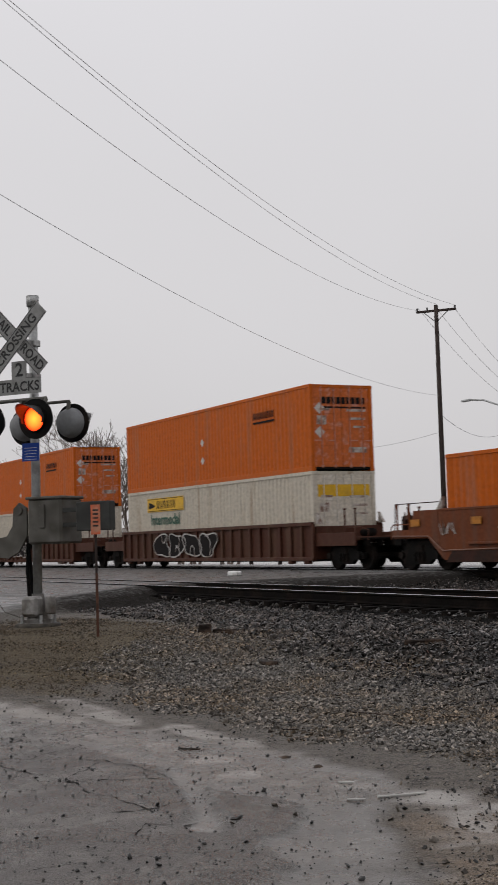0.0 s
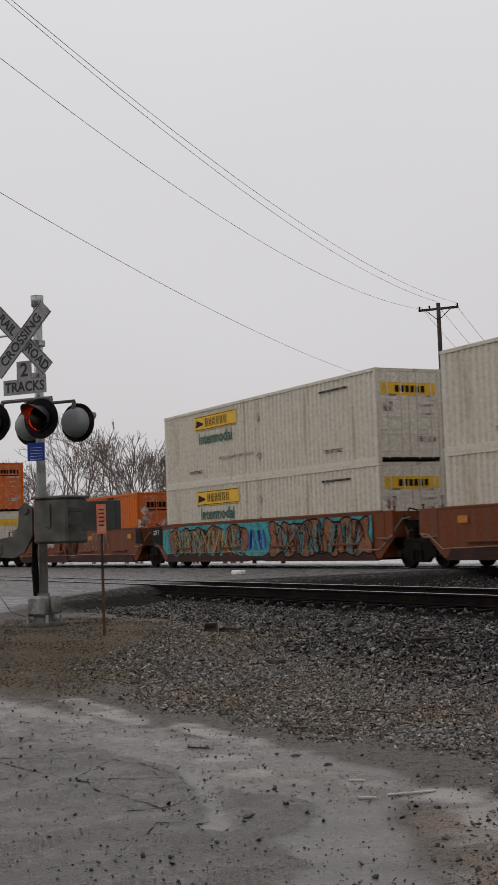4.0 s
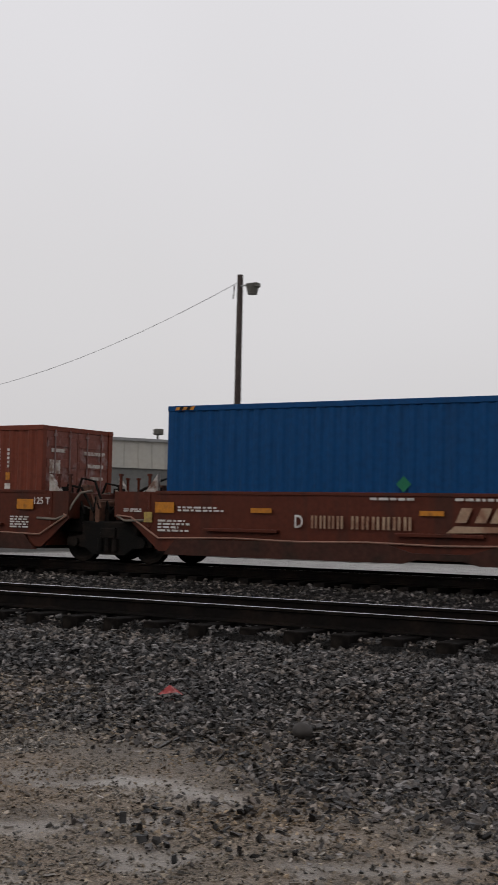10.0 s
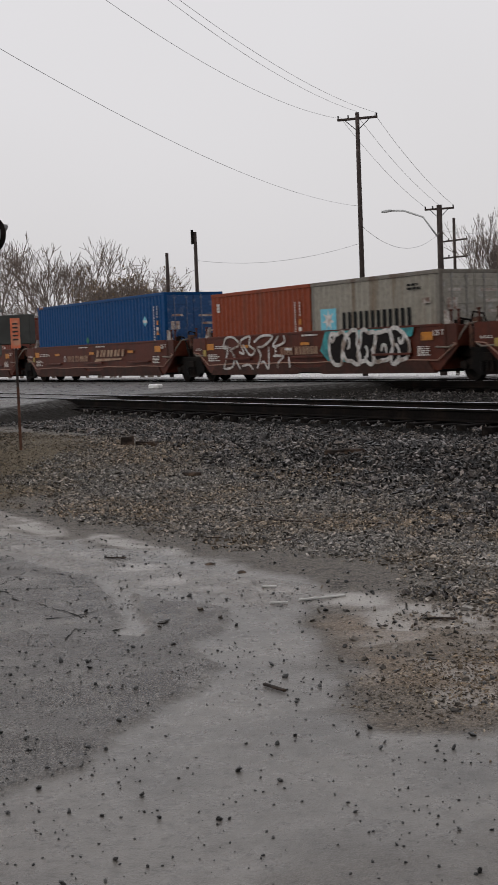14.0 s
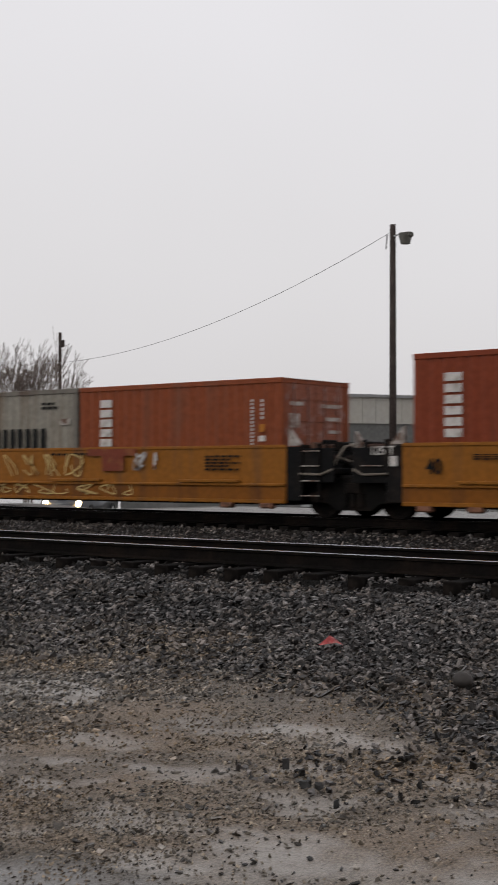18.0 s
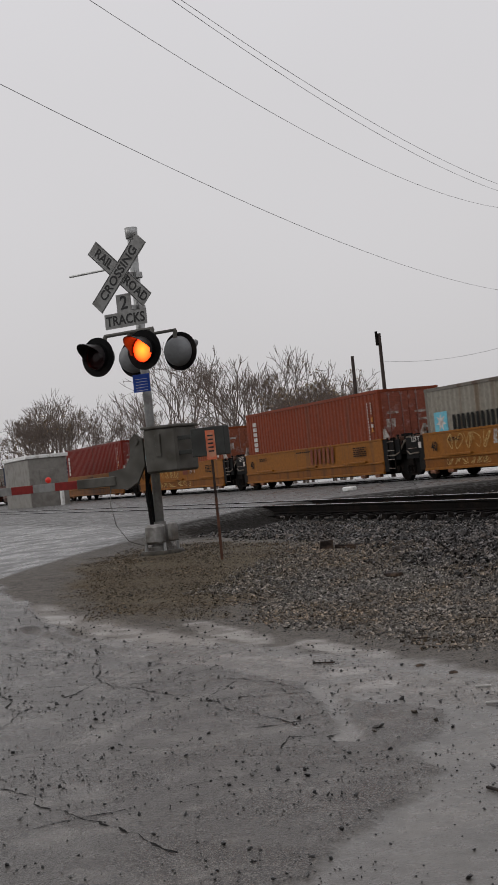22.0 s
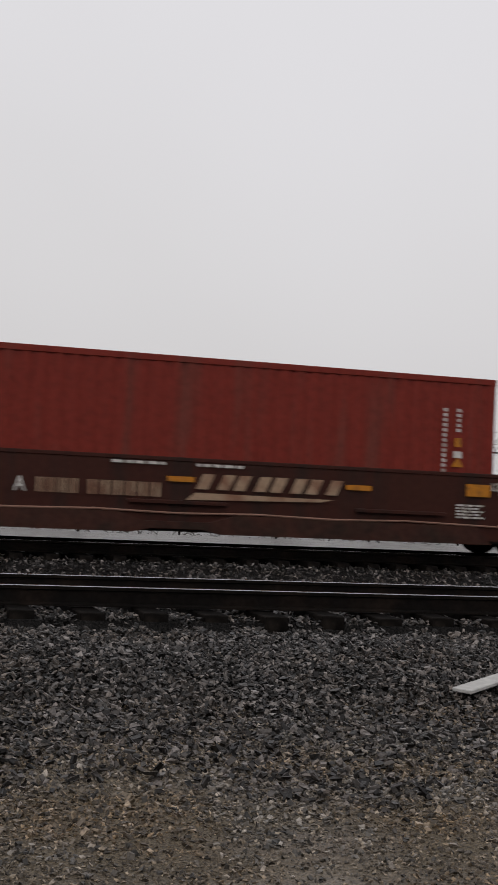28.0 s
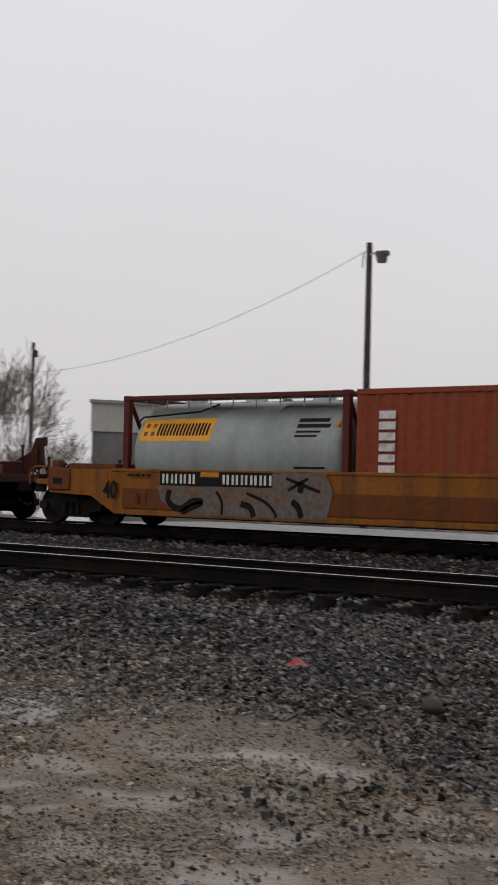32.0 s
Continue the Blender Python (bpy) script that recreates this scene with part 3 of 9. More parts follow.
def container(length, high, mat, label, marks=None, trim=None):
    """A shipping container; its base's middle is its origin, the doors face +x."""
    c = thing("shipping_container", label, "container", "containers on the train")
    h, w = length / 2, 1.22
    trim = trim or mat
    for side, nm in ((-1, "side_wall"), (1, "side_wall")):
        bm = fresh()
        corrugated(bm, -h + 0.14, h - 0.14, side * (w - 0.012), 0.15, high - 0.1, side, depth=0.05 if mat is OFFWHITE else 0.028)
        part(nm, bm, mat, c)
    bm = fresh()
    box(bm, -h + 0.02, h - 0.02, -w + 0.02, w - 0.02, high - 0.045, high - 0.015)
    part("roof", bm, mat, c)
    bm = fresh()
    box(bm, -h + 0.02, h - 0.02, -w + 0.03, w - 0.03, 0.06, 0.14)
    part("floor", bm, STEEL, c)
    for side in (-1, 1):
        bm = fresh()
        box(bm, -h, h, side * w - (0.06 if side > 0 else 0), side * w + (0.06 if side < 0 else 0), high - 0.11, high, 0.008)
        part("top_rail", bm, trim, c)
        bm = fresh()
        box(bm, -h, h, side * w - (0.06 if side > 0 else 0), side * w + (0.06 if side < 0 else 0), 0.0, 0.16, 0.008)
        part("bottom_rail", bm, trim, c)
    post = fresh()
    box(post, -0.08, 0.08, -0.07, 0.07, 0.0, high, 0.01)
    for z in (0.0, high - 0.118):
        box(post, -0.089, 0.089, -0.0815, 0.0815, z, z + 0.118, 0.012)
    first = part("corner_post", post, trim, c)
    first.matrix_basis = pose(-h + 0.085, -w + 0.075, 0)
    for sx, sy in ((1, -1), (-1, 1), (1, 1)):
        o = first.copy()
        scene.collection.objects.link(o)
        o.matrix_basis = pose(sx * (h - 0.085), sy * (w - 0.075), 0)
    bm = fresh()
    corrugated_end(bm, -h + 0.04, -w + 0.1, w - 0.1, 0.12, high - 0.1, -1)
    part("front_wall", bm, mat, c)
    for s in (-1, 1):
        bm = fresh()
        y0, y1 = (0.008, w - 0.13) if s > 0 else (-w + 0.13, -0.008)
        box(bm, h - 0.07, h - 0.035, y0, y1, 0.10, high - 0.09, 0.006)
        for k in range(5):
            zz = 0.3 + (high - 0.75) * k / 4
            box(bm, h - 0.035, h - 0.024, y0 + 0.05, y1 - 0.05, zz, zz + 0.20, 0.008)
        leaf = part("door", bm, faded(mat), c, "weathered door leaf")
        bm = fresh()
        for fy in (0.28, 0.74):
            yb = y0 + (y1 - y0) * fy
            tube(bm, [(h - 0.012, yb, 0.1), (h - 0.012, yb, high - 0.08)], 0.017, 6)
            box(bm, h - 0.025, h - 0.002, yb - 0.05, yb + 0.05, 0.14, 0.2)
            box(bm, h - 0.025, h - 0.002, yb - 0.05, yb + 0.05, high - 0.22, high - 0.16)
            box(bm, h - 0.02, h - 0.004, min(yb, yb + s * 0.3), max(yb, yb + s * 0.3), 1.0, 1.04)
        part("locking_bar", bm, faded(trim, True), leaf, "painted locking bars")
    bm = fresh()
    box(bm, h - 0.1, h - 0.02, -w + 0.14, w - 0.14, high - 0.11, high - 0.004, 0.008)
    part("door_header", bm, trim, c)
    bm = fresh()
    box(bm, h - 0.024, h - 0.018, -0.95, -0.6, 1.55, 1.85)
    part("door_label", bm, DOORWHITE, c, "pale worn label on the door")
    for y0, y1, z0, z1 in ((0.2, 0.95, 2.0, 2.08), (0.35, 0.9, 1.72, 1.8), (0.45, 0.9, 1.45, 1.52), (0.25, 0.95, 0.62, 0.8), (-0.9, -0.45, 2.02, 2.1)):
        bm = fresh()
        box(bm, h - 0.0235, h - 0.018, y0, y1, z0, z1)
        part("door_label", bm, DOORWHITE, c, "pale worn label on the door")
    if marks:
        marks(c, h, w, high)
    return c


FADED = {}


def faded(mat, bare=False):
    """The same paint, chalked and worn on doors; bare: rubbed pale all over."""
    key = (mat.name, bare)
    if key not in FADED:
        c = mat.node_tree.nodes["RGB"].outputs[0].default_value
        g = 0.10 + 0.1 * sum(c[:3])
        pale = tuple(0.75 * v + 0.9 * g for v in c[:3])
        FADED[key] = material(("rubbed_" if bare else "worn_") + mat.name, pale if bare else tuple(1.05 * v + 0.012 for v in c[:3]), 0.6, 0, 0.2, 12, 0.1, tuple(c[:3]) if bare else pale, 3.0, 0.35 if bare else 0.2)
    return FADED[key]


def plate(parent, name, mat, x0, x1, z0, z1, y, thick=0.004, label="", axis="y"):
    """A flat patch of paint on the near side (or on the +x end)."""
    bm = fresh()
    if axis == "y":
        box(bm, x0, x1, y - thick, y + 0.002, z0, z1)
    else:
        box(bm, y - 0.002, y + thick, x0, x1, z0, z1)
    return part(name, bm, mat, parent, label)


def rolled(parent, x, y):
    """A wheelset that can spin: its own place stays nought."""
    ob = new("wheelset", WHEELSET.data)
    ob.parent = parent
    ob.matrix_parent_inverse = Matrix.Translation((x, y, 0.42))
    WHEELS.append(ob)
    return ob


def wheelset_mesh():
    bm = fresh()
    for s in (-1, 1):
        prof = [(0.10, 0.075), (0.33, 0.06), (0.36, 0.068), (0.42, 0.065), (0.42, -0.05), (0.445, -0.055), (0.445, -0.075), (0.36, -0.07), (0.33, -0.02), (0.10, -0.01)]
        rings = []
        for r, o in prof:
            yy = s * (0.755 + o)
            rings.append([bm.verts.new((r * math.cos(a), yy, r * math.sin(a))) for a in (2 * math.pi * k / 28 for k in range(28))])
        for a, b in zip(rings, rings[1:] + rings[:1]):
            for k in range(28):
                bm.faces.new((a[k], a[(k + 1) % 28], b[(k + 1) % 28], b[k]))
    tube(bm, [(0, -0.98, 0), (0, 0.98, 0)], 0.085, 12)
    me = bpy.data.meshes.new("wheelset")
    bm.to_mesh(me)
    bm.free()
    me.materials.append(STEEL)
    return me


class Holder:
    pass


WHEELSET = Holder()
WHEELSET.data = wheelset_mesh()


def truck_mesh():
    bm = fresh()
    for s in (-1, 1):
        out = [(-1.12, 0.50), (-1.12, 0.34), (-0.62, 0.30), (-0.42, 0.16), (0.42, 0.16), (0.62, 0.30), (1.12, 0.34), (1.12, 0.50), (0.75, 0.56), (0.42, 0.70), (-0.42, 0.70), (-0.75, 0.56)]
        y0 = s * 1.0
        slab(bm, out, y0 - 0.07, y0 + 0.07)
        for k in (-0.2, 0, 0.2):
            for q in (-0.03, 0.1):
                tube(bm, [(k, y0 + s * 0.09 + q * 0.2, 0.24), (k, y0 + s * 0.09 + q * 0.2, 0.50)], 0.062, 8)
        for k in (-0.89, 0.89):
            tube(bm, [(k, y0 + s * 0.04, 0.42), (k, y0 + s * 0.14, 0.42)], 0.11, 10)
    box(bm, -0.2, 0.2, -1.12, 1.12, 0.5, 0.72, 0.02)
    for s in (-1, 1):
        box(bm, -0.75, 0.75, s * 1.0 - 0.05, s * 1.0 + 0.05, 0.52, 0.86, 0.03)
        box(bm, -1.25, 1.25, s * 0.55 - 0.05, s * 0.55 + 0.05, 0.3, 0.42, 0.01)
    bmesh.ops.recalc_face_normals(bm, faces=bm.faces)
    me = bpy.data.meshes.new("truck")
    bm.to_mesh(me)
    bm.free()
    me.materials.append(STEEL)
    return me


TRUCK = truck_mesh()


def truck(car, x):
    ob = new("truck", TRUCK)
    ob.parent = car
    ob.matrix_basis = pose(x, 0, 0)
    tagged(ob, "dark cast-steel truck with springs")
    rolled(ob, -0.89, 0)
    rolled(ob, 0.89, 0)


def posts(car, mat, xs, z0, z1):
    for x in xs:
        for y in (-1.2, 1.2):
            bm = fresh()
            box(bm, x - 0.03, x + 0.03, y - 0.02, y + 0.02, z0, z1, 0.006)
            box(bm, x - 0.045, x + 0.045, y - 0.035, y + 0.035, z1 - 0.05, z1, 0.006)
            part("grab_post", bm, mat, car)


def ladder(car, x0, x1, z0, z1, y, mat):
    for k in range(4):
        bm = fresh()
        z = z0 + (z1 - z0) * k / 3
        tube(bm, [(x0, y + 0.04, z), (x0, y, z), (x1, y, z), (x1, y + 0.04, z)], 0.014, 6)
        part("ladder_rung", bm, mat, car, "pale worn ladder rung")


def hose(car, x, s, mat):
    bm = fresh()
    tube(bm, [(x - s * 0.85, -1.33, 0.90), (x - s * 0.3, -1.36, 0.88), (x - s * 0.05, -1.3, 0.98), (x + s * 0.02, -1.2, 1.22), (x + s * 0.1, -1.05, 1.45), (x + s * 0.3, -0.9, 1.5)], 0.026, 8)
    part("brake_hose", bm, mat, car, "grey flexible brake hose", True)


def well(length, style, mat, label, near_end, far_end, top=1.48, tall_end=""):
    """A well car; near_end and far_end say what stands at its -x and +x end: 'joint' (half a shared truck's span) or 'coupler'."""
    car = thing("well_car", label, "rail car", "well cars of the train")
    h = length / 2 + 0.18
    e0, e1 = (h + ((1.2 if style == "box" else short) if kind == "joint" else 2.5) for kind, short in ((near_end, 1.05), (far_end, 0.62)))
    black_ends = style == "box"
    endmat = BLACK if black_ends else mat
    low = top < 1.4
    for sy in (-1, 1):
        bm = fresh()
        y0 = sy * 1.32
        a, b = (y0, y0 + 0.05) if sy < 0 else (y0 - 0.05, y0)
        q, under = top, (0.95 if not low else 0.72)
        if style == "box":
            out = [(-h, 0.30), (h, 0.30), (h, top), (-h, top)]
        elif style == "rib":
            out = [(-h, 0.30), (h, 0.30), (h, top), (-h, top)]
        else:
            f0 = e0 - (0.5 if low else 0)
            out = [(-f0, under), (-h - 0.65, under - 0.05), (-h + 0.1, 0.29), (h - 0.1, 0.29), (h + 0.65, under - 0.05), (e1, under)]
            if tall_end == "rear":
                out[-1] = (e1 - 0.6, under)
            out += [(e1, q), (h + 0.1, q)] if far_end == "joint" or low else [(e1 - 0.6, q), (h + 0.1, q)] if tall_end == "rear" else [(e1, 1.16), (e1 - 0.95, 1.16), (e1 - 1.15, q), (h + 0.1, q)]
            out += [(h - 0.1, top), (-h + 0.1, top), (-h - 0.1, q)]
            out += [(-f0, q)] if near_end == "joint" or low else [(-f0 + 1.15, q), (-f0 + 0.95, 1.16), (-f0, 1.16)]
        slab(bm, out, a, b)
        if style == "slope":
            if low:
                box(bm, -h + 0.5, h - 0.5, y0 - 0.04, y0 + 0.04, 0.27, 0.40, 0.015)
            else:
                sill = fresh()
                m = h - 0.25
                slab(sill, [(-m, 0.225), (-0.75, 0.225), (-0.45, 0.30), (0.45, 0.30), (0.75, 0.225), (m, 0.225), (m - 0.3, 0.54), (1.05, 0.56), (0.55, 0.42), (-0.55, 0.42), (-1.05, 0.56), (-m + 0.3, 0.54)], y0 - 0.05, y0 + 0.05)
                bmesh.ops.recalc_face_normals(sill, faces=sill.faces)
                part("sill", sill, SILL, car, "grimy dark sill along the car's foot")
            box(bm, -h, h, y0 - 0.02, y0 + 0.05, top - 0.05, top + 0.02, 0.01)
            for xx in (-h - 0.15, h + 0.15):
                box(bm, xx - 0.03, xx + 0.03, y0 - 0.02, y0 + 0.01, 0.75, q - 0.02, 0.006)
        elif style == "box":
            box(bm, -h + 0.02, h - 0.02, y0 - 0.06, y0 + 0.05, 0.64, 0.70, 0.012)
            box(bm, -h + 0.02, h - 0.02, y0 - 0.05, y0 + 0.05, 0.28, 0.36, 0.01)
            box(bm, -h, h, y0 - 0.02, y0 + 0.05, top - 0.05, top + 0.02, 0.01)
        else:
            n = round(2 * h / 0.75)
            for k in range(n + 1):
                xx = -h + 2 * h * k / n
                box(bm, xx - 0.06, xx + 0.06, y0 - 0.09, y0, 0.34, 1.46, 0.01)
            box(bm, -h, h, y0 - 0.1, y0 + 0.02, 0.28, 0.40, 0.01)
            box(bm, -h, h, y0 - 0.1, y0 + 0.02, 1.42, 1.54, 0.01)
        bmesh.ops.recalc_face_normals(bm, faces=bm.faces)
        part("side_wall", bm, mat, car)
        if black_ends:
            # a darker yellow band over the lower part of the side
            bm = fresh()
            box(bm, -h + 0.02, h - 0.02, *sorted((y0 + sy * 0.012, y0 - sy * 0.01)), 0.365, 0.636)
            part("lower_panel", bm, CARLOW, car, "dirty darker lower part of the side")
    if style != "rib" and not low:
        n = 3 if length < 13 else 4
        for k in range(n):
            xx = -h + 2 * h * (k + 0.5) / n
            bm = fresh()
            box(bm, xx - 0.85, xx + 0.85, -1.42, -1.32, 0.735, 0.775, 0.012)
            box(bm, xx - 0.85, xx + 0.85, -1.42, -1.40, 0.715, 0.745)
            part("side_step", bm, mat, car, "narrow steel step along the side")
    if style == "slope" and not low:
        bm = fresh()
        pts = [(-e0 + 0.1, -1.35, 0.99), (-h - 0.6, -1.35, 0.96), (-h + 0.12, -1.37, 0.55)]
        pts += [(-h + 0.5 + (2 * h - 1.0) * k / 8, -1.36, 0.56 + 0.03 * (k % 2)) for k in range(9)]
        pts += [(h - 0.12, -1.37, 0.55), (h + 0.6, -1.35, 0.96), (e1 - 0.1, -1.35, 0.99)]
        tube(bm, pts, 0.019, 6)
        part("brake_pipe", bm, PIPEBROWN, car, "thin brake pipe along the side")
    for xx in (-h + 0.5, -h + 1.6, h - 1.6, h - 0.5) if style != "slope" else ():
        bm = fresh()
        box(bm, xx - 0.17, xx + 0.17, -1.38, -1.2, 0.17, 0.30, 0.03)
        part("floor_bracket", bm, BRACKET if black_ends else mat, car, "rusty bracket under the floor")
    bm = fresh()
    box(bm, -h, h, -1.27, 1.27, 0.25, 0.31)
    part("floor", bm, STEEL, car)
    for s, e, kind in ((-1, e0, near_end), (1, e1, far_end)):
        bm = fresh()
        x0, x1 = sorted((s * (h - 0.02), s * e))
        box(bm, x0, x1, -1.26, 1.26, 0.90, 1.02, 0.01)
        box(bm, *sorted((s * (h - 0.1), s * (h + 0.04))), -1.27, 1.27, 0.32, min(1.40, top), 0.01)
        if black_ends:
            if kind == "coupler":
                part("end_platform", bm, STEEL, car)
                bm = fresh()
            for yy in (-1.31, 1.25):
                if kind == "coupler":
                    slab(bm, [(s * (h + 0.005), 0.34), (s * (h + 0.15), 0.34), (s * (h + 0.5), 0.74), (s * (h + 1.15), 0.76), (s * (h + 1.15), 1.44), (s * (h + 0.005), 1.46)], yy, yy + 0.06)
                    box(bm, *sorted((s * (h + 0.6), s * (h + 1.1))), yy, yy + 0.06, 1.4, 1.66, 0.01)
                else:
                    box(bm, *sorted((s * (h + 0.005), s * (h + 0.38))), yy, yy + 0.06, 0.34, 1.46, 0.01)
                    box(bm, *sorted((s * (h + 0.38), s * e)), yy, yy + 0.06, 0.72, 1.42, 0.01)
            bmesh.ops.recalc_face_normals(bm, faces=bm.faces)
        elif style == "slope":
            box(bm, *sorted((s * (e - 0.06 - (0.5 if low else 0)), s * (e - (0.5 if low else 0)))), -1.26, 1.26, 0.9, top - 0.03 if kind == "joint" or low else 1.14, 0.01)
        else:
            for yy in (-1.30, 1.24):
                box(bm, x0, x1, yy, yy + 0.06, 0.74, 1.16, 0.01)
        part("end_side" if black_ends and kind == "coupler" else "end_platform", bm, mat if kind == "coupler" else endmat, car)
        for yy in (-1.2, 1.2) if not low else ():
            bm = fresh()
            slab(bm, [(s * (h + 0.02), top), (s * (h + 0.32), top), (s * (h + 0.02), top + 0.36)], yy - 0.05, yy + 0.05)
            bmesh.ops.recalc_face_normals(bm, faces=bm.faces)
            part("load_guide", bm, DUSTY, car, "pale worn wedge that guides containers")
        bm = fresh()
        tube(bm, [(s * (h + 0.45), 0.3, 1.16), (s * (h + 1.05), 0.3, 1.16)], 0.14, 10)
        part("air_reservoir", bm, STEEL, car, "", True)
        if black_ends:
            if kind == "coupler":
                ladder(car, *sorted((s * (e - 0.55), s * (e - 0.15))), 0.95, 1.85, -1.3, BRACKET)
            elif s > 0:
                ladder(car, *sorted((s * (h + 0.42), s * (h + 0.86))), 0.45, 1.36, -1.36, DUSTY)
                for xx in (h + 0.42, h + 0.86):
                    bm = fresh()
                    box(bm, s * xx - 0.02, s * xx + 0.02, -1.36, -1.31, 0.36, 1.5, 0.005)
                    part("ladder_stile", bm, STEEL, car)
            else:
                bm = fresh()
                tube(bm, [(s * (h + 0.5), -1.31, 1.06), (s * (h + 0.5), -1.36, 1.06), (s * (h + 0.95), -1.36, 1.06), (s * (h + 0.95), -1.31, 1.06)], 0.014, 6)
                part("grab_iron", bm, DUSTY, car)
            for q in range(5):
                bm = fresh()
                x9 = s * (h + 0.25 + 0.2 * q)
                box(bm, x9 - 0.09, x9 + 0.09, -1.1 + 0.12 * (q % 3), -0.5, 1.36, 1.5 + 0.05 * ((q * 7) % 3), 0.02)
                part("brake_rigging", bm, RUSTY if q % 2 else STEEL, car, "rusty brake gear on the end platform")
            if kind == "joint":
                bm = fresh()
                tube(bm, [(s * (e - 0.15), -1.2, 1.22), (s * (e - 0.15), -1.3, 1.22)], 0.15, 16)
                part("brake_cylinder", bm, SILL, car, "round rusty brake drum")
        if kind == "coupler":
            posts(car, endmat if not low else SILL, (s * (e - 0.12), s * (e - 0.75)) if not low else (s * (e - 0.35),), 1.0, 1.92 if not low else 1.55)
            if low:
                bm = fresh()
                box(bm, *sorted((s * (h + 0.02), s * (e - 1.0))), -1.2, 1.2, 1.1, top + 0.13, 0.01)
                box(bm, *sorted((s * (e - 0.5), s * (e + 0.1))), -1.24, 1.24, 0.94, 1.03, 0.01)
                part("end_deck", bm, CARLOWER, car, "rust-brown raised end deck")
                bm = fresh()
                box(bm, *sorted((s * (e - 0.5), s * (e - 1.2))), -1.37, -1.3, 0.78, top + 0.02, 0.02)
                box(bm, *sorted((s * (e - 0.55), s * (e - 0.8))), -1.3, -1.1, top, top + 0.2, 0.03)
                part("end_block", bm, CARLOWER, car, "tan steel block at the car's corner")
            if low:
                for q in range(6):
                    bm = fresh()
                    xx, zz = s * (e + 0.12 - 0.26 * q), 1.14 + 0.09 * (q * 5 % 3)
                    box(bm, xx - 0.08, xx + 0.08, -1.15 + 0.1 * (q % 2), 0.4, 1.0, zz, 0.015)
                    tube(bm, [(xx - s * 0.1, -1.16, zz - 0.04), (xx, -1.2, zz + 0.07), (xx + s * 0.14, -1.18, zz - 0.06)], 0.022, 6)
                    part("brake_gear", bm, (SILL, STEEL, RUSTY)[q % 3], car, "dark brake gear on the end deck")
            if style == "slope" and not low:
                rnd = random.Random(round(length * 70) + s)
                for q in range(6):
                    bm = fresh()
                    xx, yy = s * (e - 0.08 - 0.19 * q), rnd.uniform(-1.15, -0.7)
                    zz = 1.2 + rnd.uniform(0.08, 0.42)
                    box(bm, xx - 0.07, xx + 0.07, yy, yy + rnd.uniform(0.3, 1.2), 1.0, zz, 0.015)
                    tube(bm, [(xx, yy, zz - 0.05), (xx + 0.1, yy - 0.06, zz + 0.08), (xx + 0.24, yy - 0.08, zz - 0.12)], 0.02, 6)
                    part("brake_gear", bm, (RUSTY, SILL, STEEL)[q % 3], car, "dark brake gear on the end platform")
                bm = fresh()
                tube(bm, [(s * (h + 0.2), -1.24, top + 0.22), (s * (e - 0.1), -1.24, top + 0.22), (s * (e - 0.02), -1.24, 1.0)], 0.016, 6)
                part("hand_rail", bm, SILL, car, "thin dark rail along the car's end")
            truck(car, s * (h + 1.45))
            bm = fresh()
            box(bm, *sorted((s * (e - 0.2), s * (e + 0.55))), -0.13, 0.13, 0.72, 0.98, 0.02)
            box(bm, *sorted((s * (e + 0.4), s * (e + 0.75))), -0.2, 0.2, 0.68, 1.0, 0.04)
            part("coupler", bm, STEEL, car)
            for yy in (-1.2, 1.2):
                bm = fresh()
                tube(bm, [(s * (e - 0.75), yy, 1.32), (s * (e + 0.1), yy, 1.32), (s * (e + 0.42), yy * 0.9, 1.22), (s * (e + 0.42), yy * 0.9, 0.9)], 0.02, 6)
                part("side_rail", bm, DUSTY if black_ends else mat, car, "bent grab rail at the car's end")
            bm = fresh()
            box(bm, *sorted((s * (e - 0.02), s * (e + 0.36))), -1.1, 1.1, 0.93, 0.98, 0.008)
            for q in range(5):
                box(bm, *sorted((s * (e + 0.0), s * (e + 0.3))), -1.0 + 0.45 * q, -0.92 + 0.45 * q, 0.72, 0.93)
            part("crossover_step", bm, STEEL, car, "dark grated crossover step")
            bm = fresh()
            tube(bm, [(s * (e - 0.05), -1.1, 0.95), (s * (e + 0.02), -0.7, 0.82), (s * (e + 0.05), -0.25, 0.85)], 0.016, 6)
            part("uncoupling_lever", bm, DUSTY, car)
            bm = fresh()
            tube(bm, [(s * (e - 0.1), 0.3, 0.7), (s * (e + 0.2), 0.32, 0.45), (s * (e + 0.55), 0.2, 0.35), (s * (e + 0.8), 0.1, 0.42)], 0.028, 6)
            part("air_hose", bm, RUBBERY, car, "", True)
            if tall_end and ((tall_end == "front") == (s < 0)):
                f = e if s > 0 else e - 0.62
                # a cantilevered fin with a box on its tip, between two posts, over a railed walkway
                for yy in (-1.26, 1.18):
                    bm = fresh()
                    slab(bm, [(s * (f - 1.0), 1.5), (s * (f - 0.4), 1.75), (s * (f - 0.25), 2.1), (s * (f + 0.12), 2.12), (s * (f + 0.12), 1.9), (s * f, 1.88), (s * (f + 0.04), 1.42), (s * (f - 0.4), 1.2), (s * (f - 0.62), 1.2), (s * (f - 0.7), 1.5)], yy, yy + 0.08)
                    bmesh.ops.recalc_face_normals(bm, faces=bm.faces)
                    part("end_bracket", bm, mat, car, "grimy fin bracket at the car's end")
